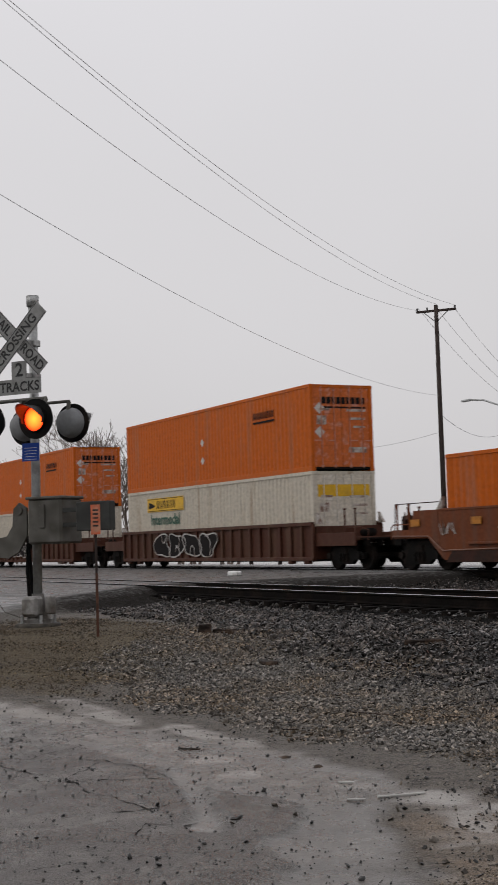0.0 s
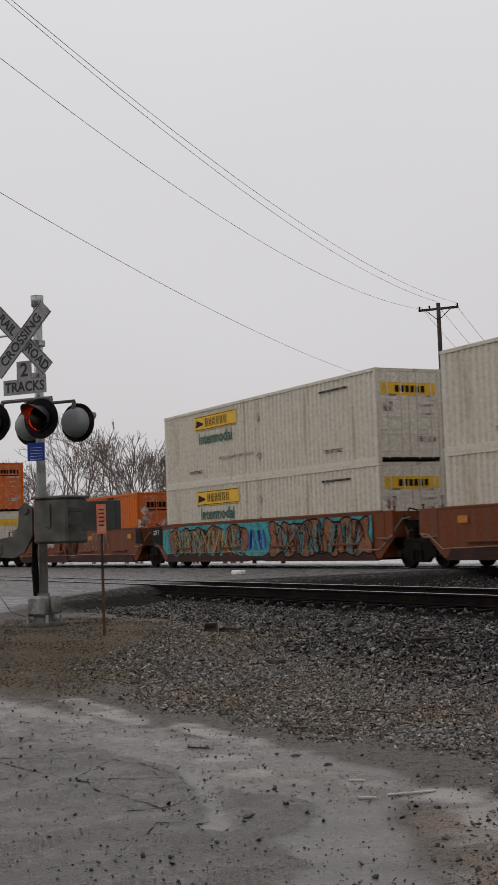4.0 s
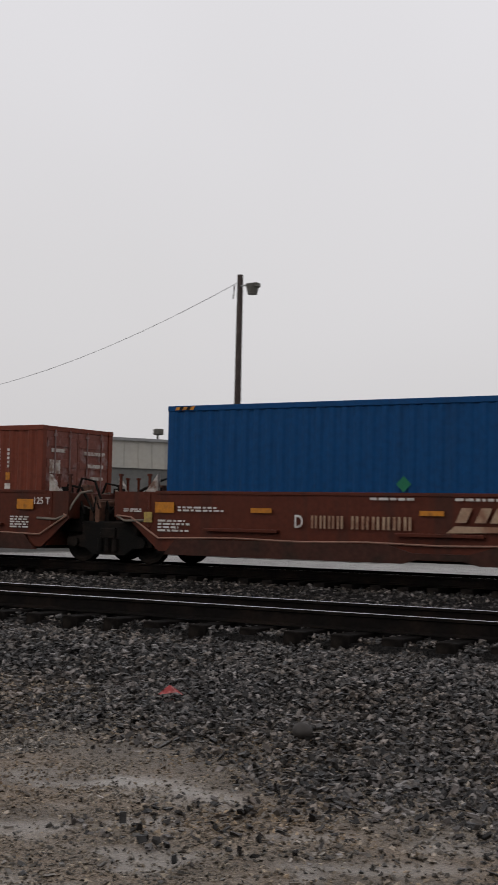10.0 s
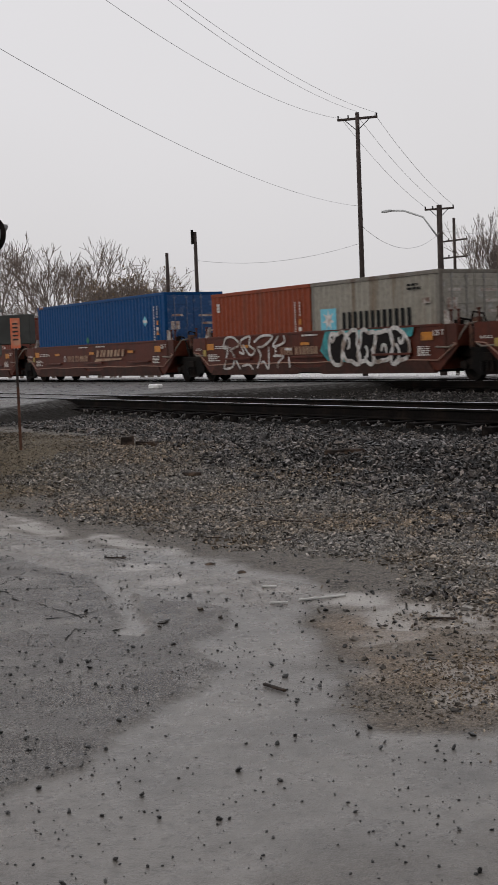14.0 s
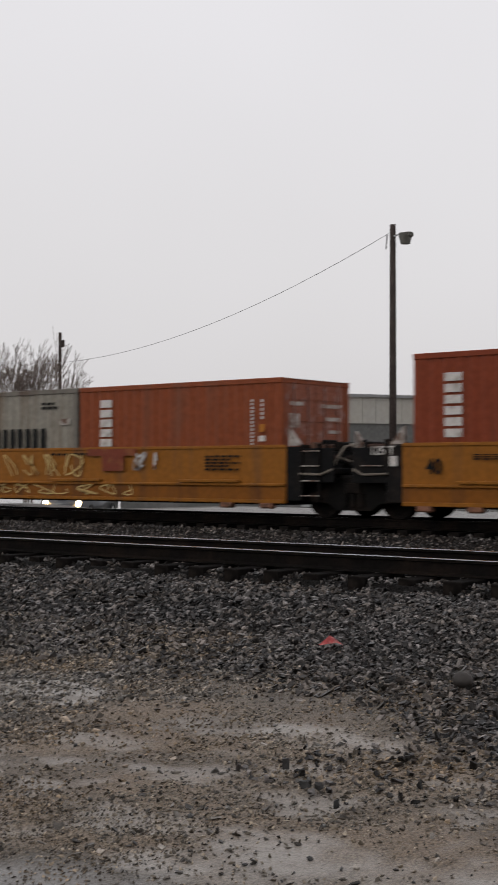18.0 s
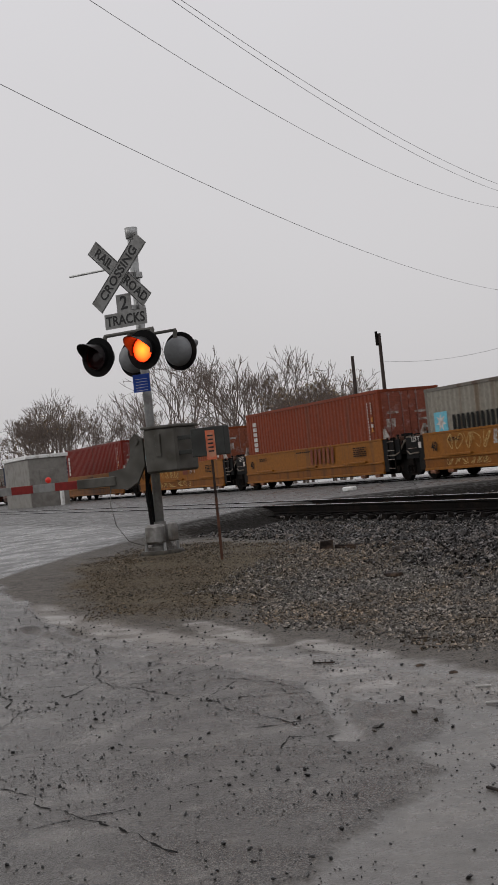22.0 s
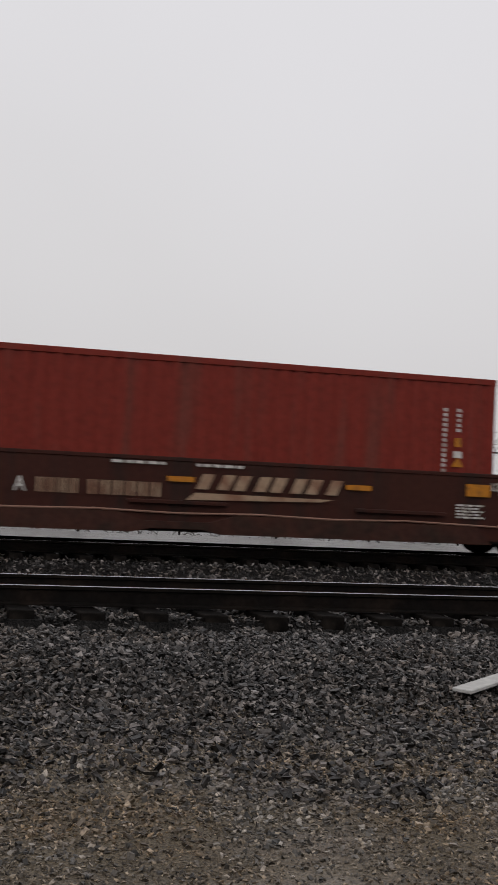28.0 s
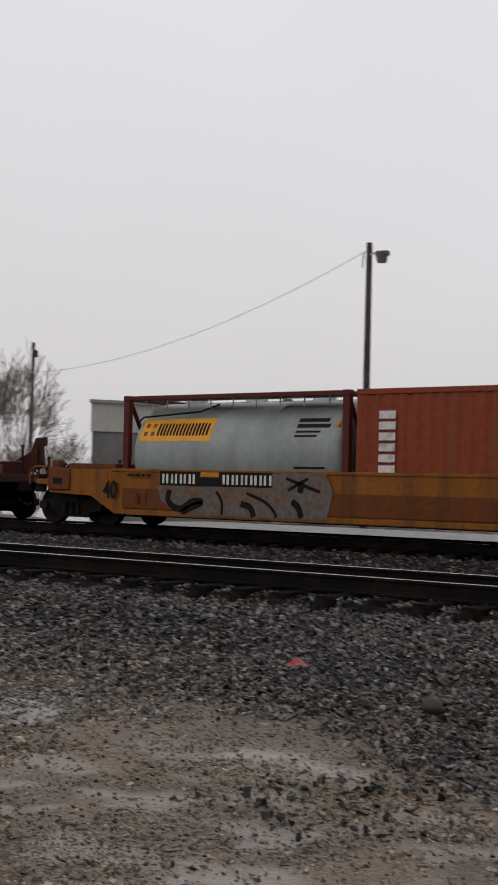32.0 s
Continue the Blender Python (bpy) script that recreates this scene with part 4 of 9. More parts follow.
                for xx, zz in ((f - 0.27, 2.31), (f + 0.12, 2.31), (e + 0.67, 2.13)):
                    bm = fresh()
                    box(bm, s * xx - 0.035, s * xx + 0.035, -1.28, -1.21, 0.95, zz, 0.006)
                    box(bm, s * xx - 0.05, s * xx + 0.05, -1.29, -1.20, zz - 0.05, zz, 0.006)
                    part("grab_post", bm, SILL, car, "dark upright post at the car's end")
                bm = fresh()
                for zz in (0.98, 1.19):
                    tube(bm, [(s * (e - 0.5), -1.22, zz), (s * (e + 0.67), -1.22, zz)], 0.03, 6)
                for q in range(6):
                    tube(bm, [(s * (e - 0.45 + 0.22 * q), -1.22, 0.96), (s * (e - 0.45 + 0.22 * q), -1.22, 1.2)], 0.022, 5)
                box(bm, *sorted((s * (e - 0.6), s * (e + 0.67))), -1.25, 0.9, 0.93, 0.97)
                box(bm, *sorted((s * (e - 0.6), s * (e + 0.67))), -1.27, -1.2, 0.78, 0.93, 0.01)
                part("end_walkway", bm, SILL, car, "dark end walkway with rails")
                bm = fresh()
                tube(bm, [(s * (f - 1.3), -1.1, 1.80), (s * (f - 1.3), -0.45, 1.80)], 0.23, 20)
                box(bm, *sorted((s * (f - 1.42), s * (f - 1.18))), -1.0, -0.6, 1.0, 1.6)
                part("air_tank", bm, SILL, car, "round grimy air tank", True)
                bm = fresh()
                ring = [(s * (e - 0.02), -0.62 + 0.26 * math.cos(a), 1.6 + 0.26 * math.sin(a)) for a in (2 * math.pi * k / 20 for k in range(21))]
                tube(bm, ring, 0.018, 6)
                for a in (0.5, 2.6, 4.7):
                    tube(bm, [(s * (e - 0.02), -0.62, 1.6), (s * (e - 0.02), -0.62 + 0.25 * math.cos(a), 1.6 + 0.25 * math.sin(a))], 0.014, 5)
                part("hand_brake_wheel", bm, RUSTY, car, "rusty hand brake wheel")
        else:
            posts(car, endmat, (s * (h + 0.25), s * (e - 0.06)) if not black_ends else (s * (h + 0.95),), 1.0, 1.85 if not black_ends else 1.58)
            hose(car, s * e, s, HOSE)
            if style == "slope":
                for q, (yy, zz) in enumerate(((-0.95, 1.62), (-0.5, 1.78), (0.35, 1.7))):
                    bm = fresh()
                    tube(bm, [(s * (h + 0.12), yy, 1.3), (s * (h + 0.3), yy, zz), (s * (h + 0.6), yy + 0.08, zz - 0.06), (s * (e + 0.15), yy + 0.1, 1.3), (s * (e + 0.4), yy, 1.05)], 0.03, 6)
                    part("air_pipe", bm, STEEL, car)
                    bm = fresh()
                    x9 = s * (h + 0.28 + 0.2 * q)
                    box(bm, x9 - 0.1, x9 + 0.1, yy - 0.12, yy + 0.1, 1.4, 1.58 + 0.06 * (q % 2), 0.02)
                    part("valve_box", bm, RUSTY if q == 1 else STEEL, car, "dark brake valve on the end platform")
            bm = fresh()
            box(bm, *sorted((s * (e - 0.35), s * (h + 1.48))), -0.55, 0.55, 0.5, 1.12, 0.03)
            box(bm, *sorted((s * (e - 0.5), s * (e + 0.1))), -0.95, -0.6, 0.62, 0.88, 0.02)
            box(bm, *sorted((s * (e - 0.5), s * (e + 0.1))), 0.6, 0.95, 0.62, 0.88, 0.02)
            part("articulated_connector", bm, STEEL, car, "heavy dark connector between the cars")
            if style == "slope" and s > 0:
                rnd = random.Random(round(length * 100))
                for q in range(7):
                    bm = fresh()
                    xx, yy = e + 0.04 + 0.13 * q, rnd.uniform(-1.05, -0.6)
                    zz = 1.02 + rnd.uniform(0.1, 0.5)
                    box(bm, xx - 0.06, xx + 0.06, yy, yy + rnd.uniform(0.5, 1.4), 0.82, zz, 0.015)
                    tube(bm, [(xx, yy, zz - 0.05), (xx + 0.08, yy - 0.1, zz + 0.1), (xx + 0.2, yy - 0.12, zz - 0.15)], 0.022, 6)
                    part("brake_gear", bm, RUSTY if q % 3 == 1 else STEEL, car, "dark brake gear between the cars")
            for yy, zz, rr in ((-0.75, 1.3, 0.02), (-0.55, 1.18, 0.028), (0.2, 1.4, 0.02)):
                bm = fresh()
                tube(bm, [(s * (h + 0.1), yy, zz), (s * (h + 0.6), yy - 0.1, zz + 0.08), (s * (e - 0.1), yy - 0.05, zz - 0.1), (s * (e + 0.3), yy, zz - 0.22)], rr, 6)
                part("air_pipe", bm, HOSE if rr < 0.025 else STEEL, car)
            if s > 0:
                truck(car, h + 1.53)
    return car


BRACKET = material("rust_bracket", (0.19, 0.085, 0.05), 0.8, 0, 0.3, 20, 0.2, (0.08, 0.04, 0.025), 6, 0.4)
PIPEBROWN = paint("pipe_brown_paint", (0.27, 0.15, 0.11))
DUSTY = material("dusty_steel", (0.34, 0.31, 0.28), 0.7, 0, 0.2, 20, 0.1, (0.12, 0.07, 0.05), 6, 0.45)
RUSTY = material("rusty_steel", (0.10, 0.045, 0.028), 0.8, 0, 0.3, 18, 0.2, (0.05, 0.03, 0.022), 5, 0.4)
HOSE = material("grey_hose", (0.15, 0.125, 0.10), 0.6, 0, 0.15, 20)
RUBBERY = material("hose_rubber", (0.02, 0.02, 0.02), 0.7, 0, 0.2, 20)
# body colours
ORANGE = paint("orange_paint", (0.50, 0.105, 0.008))
OFFWHITE = paint("offwhite_paint", (0.55, 0.50, 0.415), (0.38, 0.31, 0.235), 0.12)
OXIDE = paint("oxide_red_paint", (0.203, 0.043, 0.018))
RED = paint("dull_red_paint", (0.178, 0.024, 0.016))
BROWNRED = paint("brown_red_paint", (0.225, 0.058, 0.022))
BLUE = paint("bright_blue_paint", (0.0018, 0.046, 0.145), (0.003, 0.038, 0.115), 0.15)
NAVY = paint("navy_paint", (0.004, 0.017, 0.052), (0.005, 0.014, 0.036), 0.3)
GREYC = paint("container_grey_paint", (0.255, 0.235, 0.196), (0.15, 0.115, 0.082), 0.24)
MUSTARD = paint("mustard_paint", (0.33, 0.20, 0.028), (0.2, 0.12, 0.03), 0.12)
CARRED = paint("car_oxide_paint", (0.080, 0.020, 0.011), (0.050, 0.017, 0.011), 0.3, 0.45)
CARDARK = paint("car_grimy_oxide_paint", (0.044, 0.0135, 0.009), (0.026, 0.012, 0.009), 0.35, 0.5)
OXDARK = paint("dark_oxide_paint", (0.142, 0.034, 0.019))
# a darker brown than the side walls
SILL = material("dark_brown_sill", (0.042, 0.015, 0.010), 0.65, 0, 0.3, 10, 0.15, (0.026, 0.013, 0.009), 2, 0.45, spec=0.15)
CARYEL = paint("car_yellow_paint", (0.255, 0.096, 0.013), (0.165, 0.070, 0.022), 0.16, 0.5)
CARBROWN = paint("car_brown_paint", (0.07, 0.026, 0.016), (0.08, 0.04, 0.025), 0.4, 0.55)
CARLOW = paint("car_low_yellow_paint", (0.215, 0.075, 0.010), (0.12, 0.045, 0.012), 0.35, 0.5)
CARLOWER = paint("car_lower_brown_paint", (0.125, 0.036, 0.009), (0.08, 0.028, 0.010), 0.35, 0.5)
CARORANGE = paint("car_orange_brown_paint", (0.15, 0.042, 0.014), (0.12, 0.05, 0.03), 0.4, 0.55)

WORNTRIM = paint("worn_grey_trim", (0.165, 0.150, 0.128), (0.09, 0.06, 0.042), 0.3)
HI, LO = 2.896, 2.591
BASE = 0.325
# style, colour, label, ends, x of the load's front and back, load: (front, back, height, colour, label, layer)
CONSIST = [
    ("rib", CARBROWN, "brown ribbed well car with spray paint", "coupler", "coupler", (-77.3, -61.2), [(-77.3, -61.2, LO, OFFWHITE, "off-white ribbed steel shipping container", 0), (-77.3, -61.2, HI, ORANGE, "orange container stacked on a white one", 1)]),
    ("rib", CARBROWN, "brown ribbed well car with spray paint", "coupler", "coupler", (-54.3, -38.15), [(-54.3, -38.15, HI, OFFWHITE, "off-white container with a yellow brand sign", 0), (-54.3, -38.15, HI, ORANGE, "orange container with dark lettering bars", 1)]),
    ("slope", CARORANGE, "rust-orange well car with white tags", "coupler", "joint", (-30.68, -14.5), [(-30.68, -14.5, HI, ORANGE, "orange container with dark lettering bars", 0)]),
    ("slope", CARORANGE, "rust-orange well car covered in graffiti", "joint", "joint", (-11.27, 4.88), [(-11.27, 4.88, HI, OFFWHITE, "off-white container with a yellow sign", 0), (-11.27, 4.88, HI, OFFWHITE, "off-white container with a yellow sign", 1)]),
    ("slope", CARORANGE, "rust-orange well car under stacked white containers", "joint", "coupler", (8.3, 24.45), [(8.3, 24.45, HI, OFFWHITE, "off-white container with a yellow sign", 0), (8.3, 24.45, HI, OFFWHITE, "off-white container with a yellow sign", 1)]),
    ("slope", CARYEL, "yellow well car with two grey containers", "coupler", "coupler", (32.2, 44.35), [(32.2, 38.22, LO, GREYC, "short grey container with a star logo", 0), (38.3, 44.35, LO, GREYC, "short grey container with a star logo", 0)]),
    ("slope", CARRED, "oxide-red well car with white stencil marks", "coupler", "joint", (51.6, 63.76), [(51.6, 63.76, HI, NAVY, "long navy container with red and white mark", 0)]),
    ("slope", CARRED, "oxide-red well car with white stencil marks", "joint", "joint", (67.1, 78.95), [(67.1, 72.72, LO, RED, "short dull red container with yellow mark", 0), (72.86, 78.9, LO, OXDARK, "short weathered oxide-red steel container", 0)]),
    ("slope", CARRED, "oxide-red well car with white stencil marks", "joint", "joint", (82.22, 94.41), [(82.22, 94.41, HI, BLUE, "long bright blue container with hazard diamonds", 0)]),
    ("slope", CARRED, "oxide-red well car with white stencil marks", "joint", "joint", (97.92, 110.1), [(97.92, 104.0, LO, OXIDE, "short weathered oxide-red steel container", 0), (104.05, 110.1, LO, GREYC, "short grey container with a star logo", 0)]),
    ("slope", CARRED, "oxide-red well car with white stencil marks", "joint", "coupler", (112.8, 124.95), [(112.8, 124.95, LO, NAVY, "long navy container with white block mark", 0)]),
    ("box", CARYEL, "yellow well car with black end sections", "coupler", "joint", (132.4, 144.55), [(132.4, 144.55, HI, RED, "long dull red ribbed steel container", 0)]),
    ("box", CARYEL, "yellow well car with black end sections", "joint", "joint", (147.95, 160.05), [(147.95, 153.9, LO, GREYC, "short grey container with a star logo", 0), (153.98, 160.05, LO, BROWNRED, "short brown-red container with white vertical mark", 0)]),
    ("box", CARYEL, "yellow well car with black end sections", "joint", "joint", (163.25, 175.4), [(163.25, 175.4, HI, OXIDE, "long oxide-red container with white vertical mark", 0)]),
    ("box", CARYEL, "yellow well car with black end sections", "joint", "joint", (178.6, 191.0), [(178.6, 184.6, LO, GREYC, "short grey container with a star logo", 0), (184.9, 191.0, LO, NAVY, "short navy container with red and white mark", 0)]),
    ("box", CARYEL, "yellow well car with black end sections", "joint", "coupler", (193.9, 205.8), [(193.8, 205.9, HI, RED, "dull red container with small white logo", 0)]),
    ("slope", CARRED, "oxide-red well car with white stencil marks", "coupler", "joint", (213.6, 225.72), [(213.6, 225.72, HI, RED, "long dull red ribbed steel container", 0)]),
    ("slope", CARRED, "oxide-red well car with white stencil marks", "joint", "joint", (228.95, 241.1), [(228.95, 235.0, LO, BROWNRED, "short brown-red container beside a red one", 0), (235.06, 241.1, LO, RED, "short red container with white panel", 0)]),
    ("slope", CARRED, "oxide-red well car with white stencil marks", "joint", "joint", (244.55, 256.74), [(244.55, 256.74, HI, MUSTARD, "long mustard-yellow container with black logo", 0)]),
    ("slope", CARRED, "oxide-red well car with white stencil marks", "joint", "joint", (260.1, 272.2), [(260.1, 272.2, LO, NAVY, "long navy container with white block mark", 0)]),
    ("slope", CARDARK, "grimy dark oxide well car with white stencil marks", "joint", "coupler", (275.55, 287.35), [(275.55, 287.35, HI, RED, "long dull red ribbed steel container", 0)]),
    ("slope", CARLOW, "low yellow well car with black number panel", "coupler", "coupler", (295.15, 307.4), [(301.4, 307.4, LO, OXIDE, "short weathered oxide-red steel container", 0)]),
]
SPECIAL = {-30.68: (1.7, ""), -11.27: (1.72, ""), 8.3: (1.7, ""), 295.15: (1.27, ""), 51.6: (1.48, "front"), 112.8: (1.48, "rear"), 213.6: (1.48, "front"), 275.55: (1.48, "rear")}
for style, mat, label, e0, e1, (xa, xb), load in CONSIST:
    top, tall = SPECIAL.get(xa, (1.48, ""))
    car = well(xb - xa, style, mat, label, e0, e1, top, tall)
    CARS[xa] = rolling(car, (xa + xb) / 2)
    for la, lb, high, cm, cl, layer in load:
        c = container(lb - la, high, cm, cl, trim=WORNTRIM if cm is GREYC else None)
        z = BASE if not layer else BASE + load[0][2]
        rolling(c, (la + lb) / 2)
        c.location.z = z
        LOADS[(la, layer)] = c


# ---- lettering ----
def letters(text, size, mat, parent, m, name="lettering", label="", depth=0.002, align="CENTER", squeeze=1.0):
    cu = bpy.data.curves.new(name, "FONT")
    cu.body, cu.size, cu.extrude, cu.align_x, cu.align_y = text, size, depth, align, "CENTER"
    cu.resolution_u = 3
    cu.offset = size * 0.018
    tmp = bpy.data.objects.new(name, cu)
    me = bpy.data.meshes.new_from_object(tmp)
    bpy.data.objects.remove(tmp)
    bpy.data.curves.remove(cu)
    me.transform(Matrix.Diagonal((squeeze, 1, 1, 1)))
    me.materials.clear()
    me.materials.append(mat)
    ob = new(name, me)
    ob.parent, ob.matrix_basis = parent, m
    if label:
        tagged(ob, label)
    return ob


NEARSIDE = (90, 0, 0)      # turns flat lettering to face -y


# ---- crossing signal ----
# White darkened to grey: the shade of the backlit faces is in the colour.
SIGN = material("backlit_sign_white", (0.25, 0.25, 0.243), 0.6, 0, 0.1, 20, 0, (0.18, 0.176, 0.168), 6, 0.4, spec=0.2)
SIGNEDGE = material("sign_black", (0.02, 0.02, 0.02), 0.5, 0, 0.2, 20)
ALU = material("cast_aluminium", (0.38, 0.385, 0.38), 0.45, 0.6, 0.15, 25, 0.05, (0.25, 0.245, 0.24), 4, 0.4)
BOXGREY = material("weathered_grey_box", (0.105, 0.10, 0.088), 0.6, 0.1, 0.2, 12, 0.05, (0.06, 0.055, 0.046), 3, 0.4)
LENSGREY = material("lamp_back_grey", (0.20, 0.205, 0.21), 0.4, 0.1, 0.1, 20)
WEIGHT = material("dark_counterweight_grey", (0.038, 0.040, 0.037), 0.6, 0, 0.2, 12, 0.05, (0.022, 0.022, 0.020), 3, 0.4)
BLUEPLATE = material("blue_plate", (0.01, 0.05, 0.30), 0.5, 0, 0.1, 20)
ORANGEPLATE = material("faded_orange_plate", (0.62, 0.14, 0.06), 0.6, 0, 0.15, 15, 0, (0.5, 0.25, 0.16), 6, 0.4)
REDSTRIPE = material("red_stripe", (0.20, 0.014, 0.012), 0.5, 0, 0.15, 12)
DARKRED = material("unlit_red_lens", (0.014, 0.003, 0.003), 0.2, 0, 0.1, 30)


def glow(name, colour, strength):
    m = bpy.data.materials.new(name)
    m.use_nodes = True
    b = m.node_tree.nodes["Principled BSDF"]
    b.inputs["Base Color"].default_value = (*colour, 1)
    b.inputs["Emission Color"].default_value = (*colour, 1)
    b.inputs["Emission Strength"].default_value = strength
    return m


LIT = glow("lit_red_lens", (1.0, 0.045, 0.004), 7.0)
lit = LIT.node_tree
emit = [n for n in lit.nodes if n.type in ("EMISSION", "BSDF_PRINCIPLED")][0]
where = lit.nodes.new("ShaderNodeTexCoord")
dist = lit.nodes.new("ShaderNodeVectorMath")
dist.operation = "LENGTH"
lit.links.new(where.outputs["Object"], dist.inputs[0])
spread = lit.nodes.new("ShaderNodeMapRange")
spread.inputs["From Min"].default_value, spread.inputs["From Max"].default_value = 0.03, 0.165
lit.links.new(dist.outputs["Value"], spread.inputs["Value"])
hot = lit.nodes.new("ShaderNodeMixRGB")
hot.inputs["Color1"].default_value, hot.inputs["Color2"].default_value = (1.0, 0.11, 0.010, 1), (0.55, 0.012, 0.002, 1)
lit.links.new(spread.outputs["Result"], hot.inputs["Fac"])
lit.links.new(hot.outputs[0], emit.inputs["Color" if emit.type == "EMISSION" else "Emission Color"])
HOODBLACK = material("hood_black", (0.03, 0.026, 0.026), 0.4, 0, 0.2, 15, spec=0.25)
ARMLIT = glow("lit_arm_lamp", (0.5, 0.02, 0.01), 0.25)
FOOTING = material("damp_concrete", (0.05, 0.045, 0.038), 0.7, 0, 0.3, 14, 0.2, (0.08, 0.07, 0.055), 4, 0.4)
CASTGREY = material("cast_aluminium_grey", (0.27, 0.262, 0.25), 0.55, 0.2, 0.25, 14, 0.1, (0.13, 0.115, 0.10), 4, 0.4)
CASTBASE = material("stained_cast_base", (0.17, 0.165, 0.155), 0.6, 0.2, 0.25, 14, 0.1, (0.08, 0.07, 0.06), 4, 0.45)
LENSES = []


def crossing_signal():
    """Faces along +x of its own space."""
    s = thing("crossing_signal", "grey railroad crossing signal with flashing red lights and lowered gate", "crossing signal")
    bm = fresh()
    tube(bm, [(0, 0, 0.2), (0, 0, 4.44)], 0.064, 16)
    part("mast", bm, ALU, s, "round aluminium mast", True)
    bm = fresh()
    tube(bm, [(0, 0, 4.42), (0, 0, 4.5), (0, 0, 4.57)], 0.085, 16, 0.092)
    part("mast_cap", bm, ALU, s, "", True)
    bm = fresh()
    tube(bm, [(0, 0, -0.12), (0, 0, -0.02), (0, 0, 0.0)], 0.32, 20, 0.29)
    part("footing", bm, FOOTING, s, "dark round concrete footing")
    bm = fresh()
    tube(bm, [(0, 0, 0.0), (0, 0, 0.05)], 0.2, 12)
    tube(bm, [(0, 0, 0.05), (0, 0, 0.16), (0, 0, 0.4)], 0.17, 12, 0.08)
    part("base", bm, CASTBASE, s, "cast base of the mast")
    for a in (-0.16, 0.16):
        for b in (-0.16, 0.16):
            bm = fresh()
            tube(bm, [(a, b, 0.0), (a, b, 0.11)], 0.022, 6)
            part("anchor_bolt", bm, GALV, s)
    bm = fresh()
    box(bm, 0.04, 0.22, -0.14, 0.13, 0.09, 0.37, 0.035)
    box(bm, 0.21, 0.235, -0.11, 0.10, 0.12, 0.34, 0.01)
    part("junction_box", bm, CASTGREY, s, "pale cast junction box")
    bm = fresh()
    box(bm, -0.04, 0.09, 0.17, 0.28, 0.12, 0.38, 0.02)
    part("junction_box", bm, CASTGREY, s, "pale cast junction box")
    bm = fresh()
    tube(bm, [(0.12, -0.05, 1.2), (0.16, -0.05, 0.7), (0.12, -0.05, 0.34)], 0.03, 8)
    tube(bm, [(-0.02, -0.1, 1.2), (-0.05, -0.16, 0.75), (-0.02, -0.1, 0.34)], 0.035, 8)
    part("cable_conduit", bm, BLACK, s)
    bm = fresh()
    tube(bm, [(0.24, -0.62, 0.98), (0.26, -0.64, 0.7), (0.25, -0.58, 0.4), (0.2, -0.42, 0.16), (0.14, -0.2, 0.08)], 0.006, 6)
    part("hanging_cable", bm, CASTBASE, s, "thin cable hanging from the gate arm", True)
    # crossed blades
    for i, ang in enumerate((-45, 45)):
        bm = fresh()
        box(bm, -0.004, 0.004, -0.61, 0.61, -0.115, 0.115)
        bl = part("crossbuck_blade", bm, SIGN, s, "white crossbuck blade with black letters")
        bl.matrix_basis = pose(0.34 + 0.012 * i, -0.03, 3.90, ang, 0, 0)
        bm = fresh()
        for z in (-0.108, 0.1):
            box(bm, 0.004, 0.0055, -0.6, 0.6, z, z + 0.008)
        part("border", bm, SIGNEDGE, bl)
        if i:
            letters("CROSSING", 0.185, SIGNEDGE, bl, pose(0.0065, 0, 0, 90, 0, 90), squeeze=1.02)
        else:
            letters("RAIL", 0.185, SIGNEDGE, bl, pose(0.0065, -0.34, 0, 90, 0, 90), squeeze=0.95)
            letters("ROAD", 0.185, SIGNEDGE, bl, pose(0.0065, 0.36, 0, 90, 0, 90), squeeze=0.9)
    bm = fresh()
    box(bm, 0.33, 0.338, -0.13, 0.12, 3.36, 3.61)
    box(bm, 0.33, 0.338, -0.36, 0.36, 3.15, 3.362)
    ts = part("tracks_sign", bm, SIGN, s, "small white sign with the number of tracks")
    letters("2", 0.26, SIGNEDGE, ts, pose(0.341, 0, 3.48, 90, 0, 90))
    letters("TRACKS", 0.19, SIGNEDGE, ts, pose(0.341, 0, 3.25, 90, 0, 90), squeeze=0.95)
    bm = fresh()
    box(bm, 0.05, 0.33, -0.03, 0.03, 3.86, 3.93)
    box(bm, -0.075, 0.075, -0.075, 0.075, 3.85, 3.94, 0.01)
    part("sign_bracket", bm, ALU, s)
    bm = fresh()
    box(bm, 0.05, 0.33, -0.03, 0.03, 3.40, 3.46)
    box(bm, -0.075, 0.075, -0.075, 0.075, 3.39, 3.47, 0.01)
    part("sign_bracket", bm, ALU, s)
    bm = fresh()
    tube(bm, [(0.02, -0.06, 4.05), (-0.06, -1.22, 4.07)], 0.016, 8)
    part("side_rod", bm, ALU, s)
    # lamp arms and lamps
    bm = fresh()
    tube(bm, [(0.3, -0.42, 3.07), (0.3, 0.42, 3.07)], 0.026, 8)
    tube(bm, [(-0.25, -0.42, 3.07), (-0.25, 0.42, 3.07)], 0.022, 8)
    tube(bm, [(-0.27, 0, 3.05), (0.32, 0, 3.05)], 0.03, 8)
    for q in (-0.41, 0.41):
        tube(bm, [(0.3, q, 3.06), (0.36, q, 2.9)], 0.03, 8)
        tube(bm, [(-0.25, q, 3.06), (-0.22, q, 2.9)], 0.03, 8)
    box(bm, -0.1, 0.1, -0.1, 0.1, 2.95, 3.1, 0.02)
    part("lamp_arm", bm, BOXGREY, s)
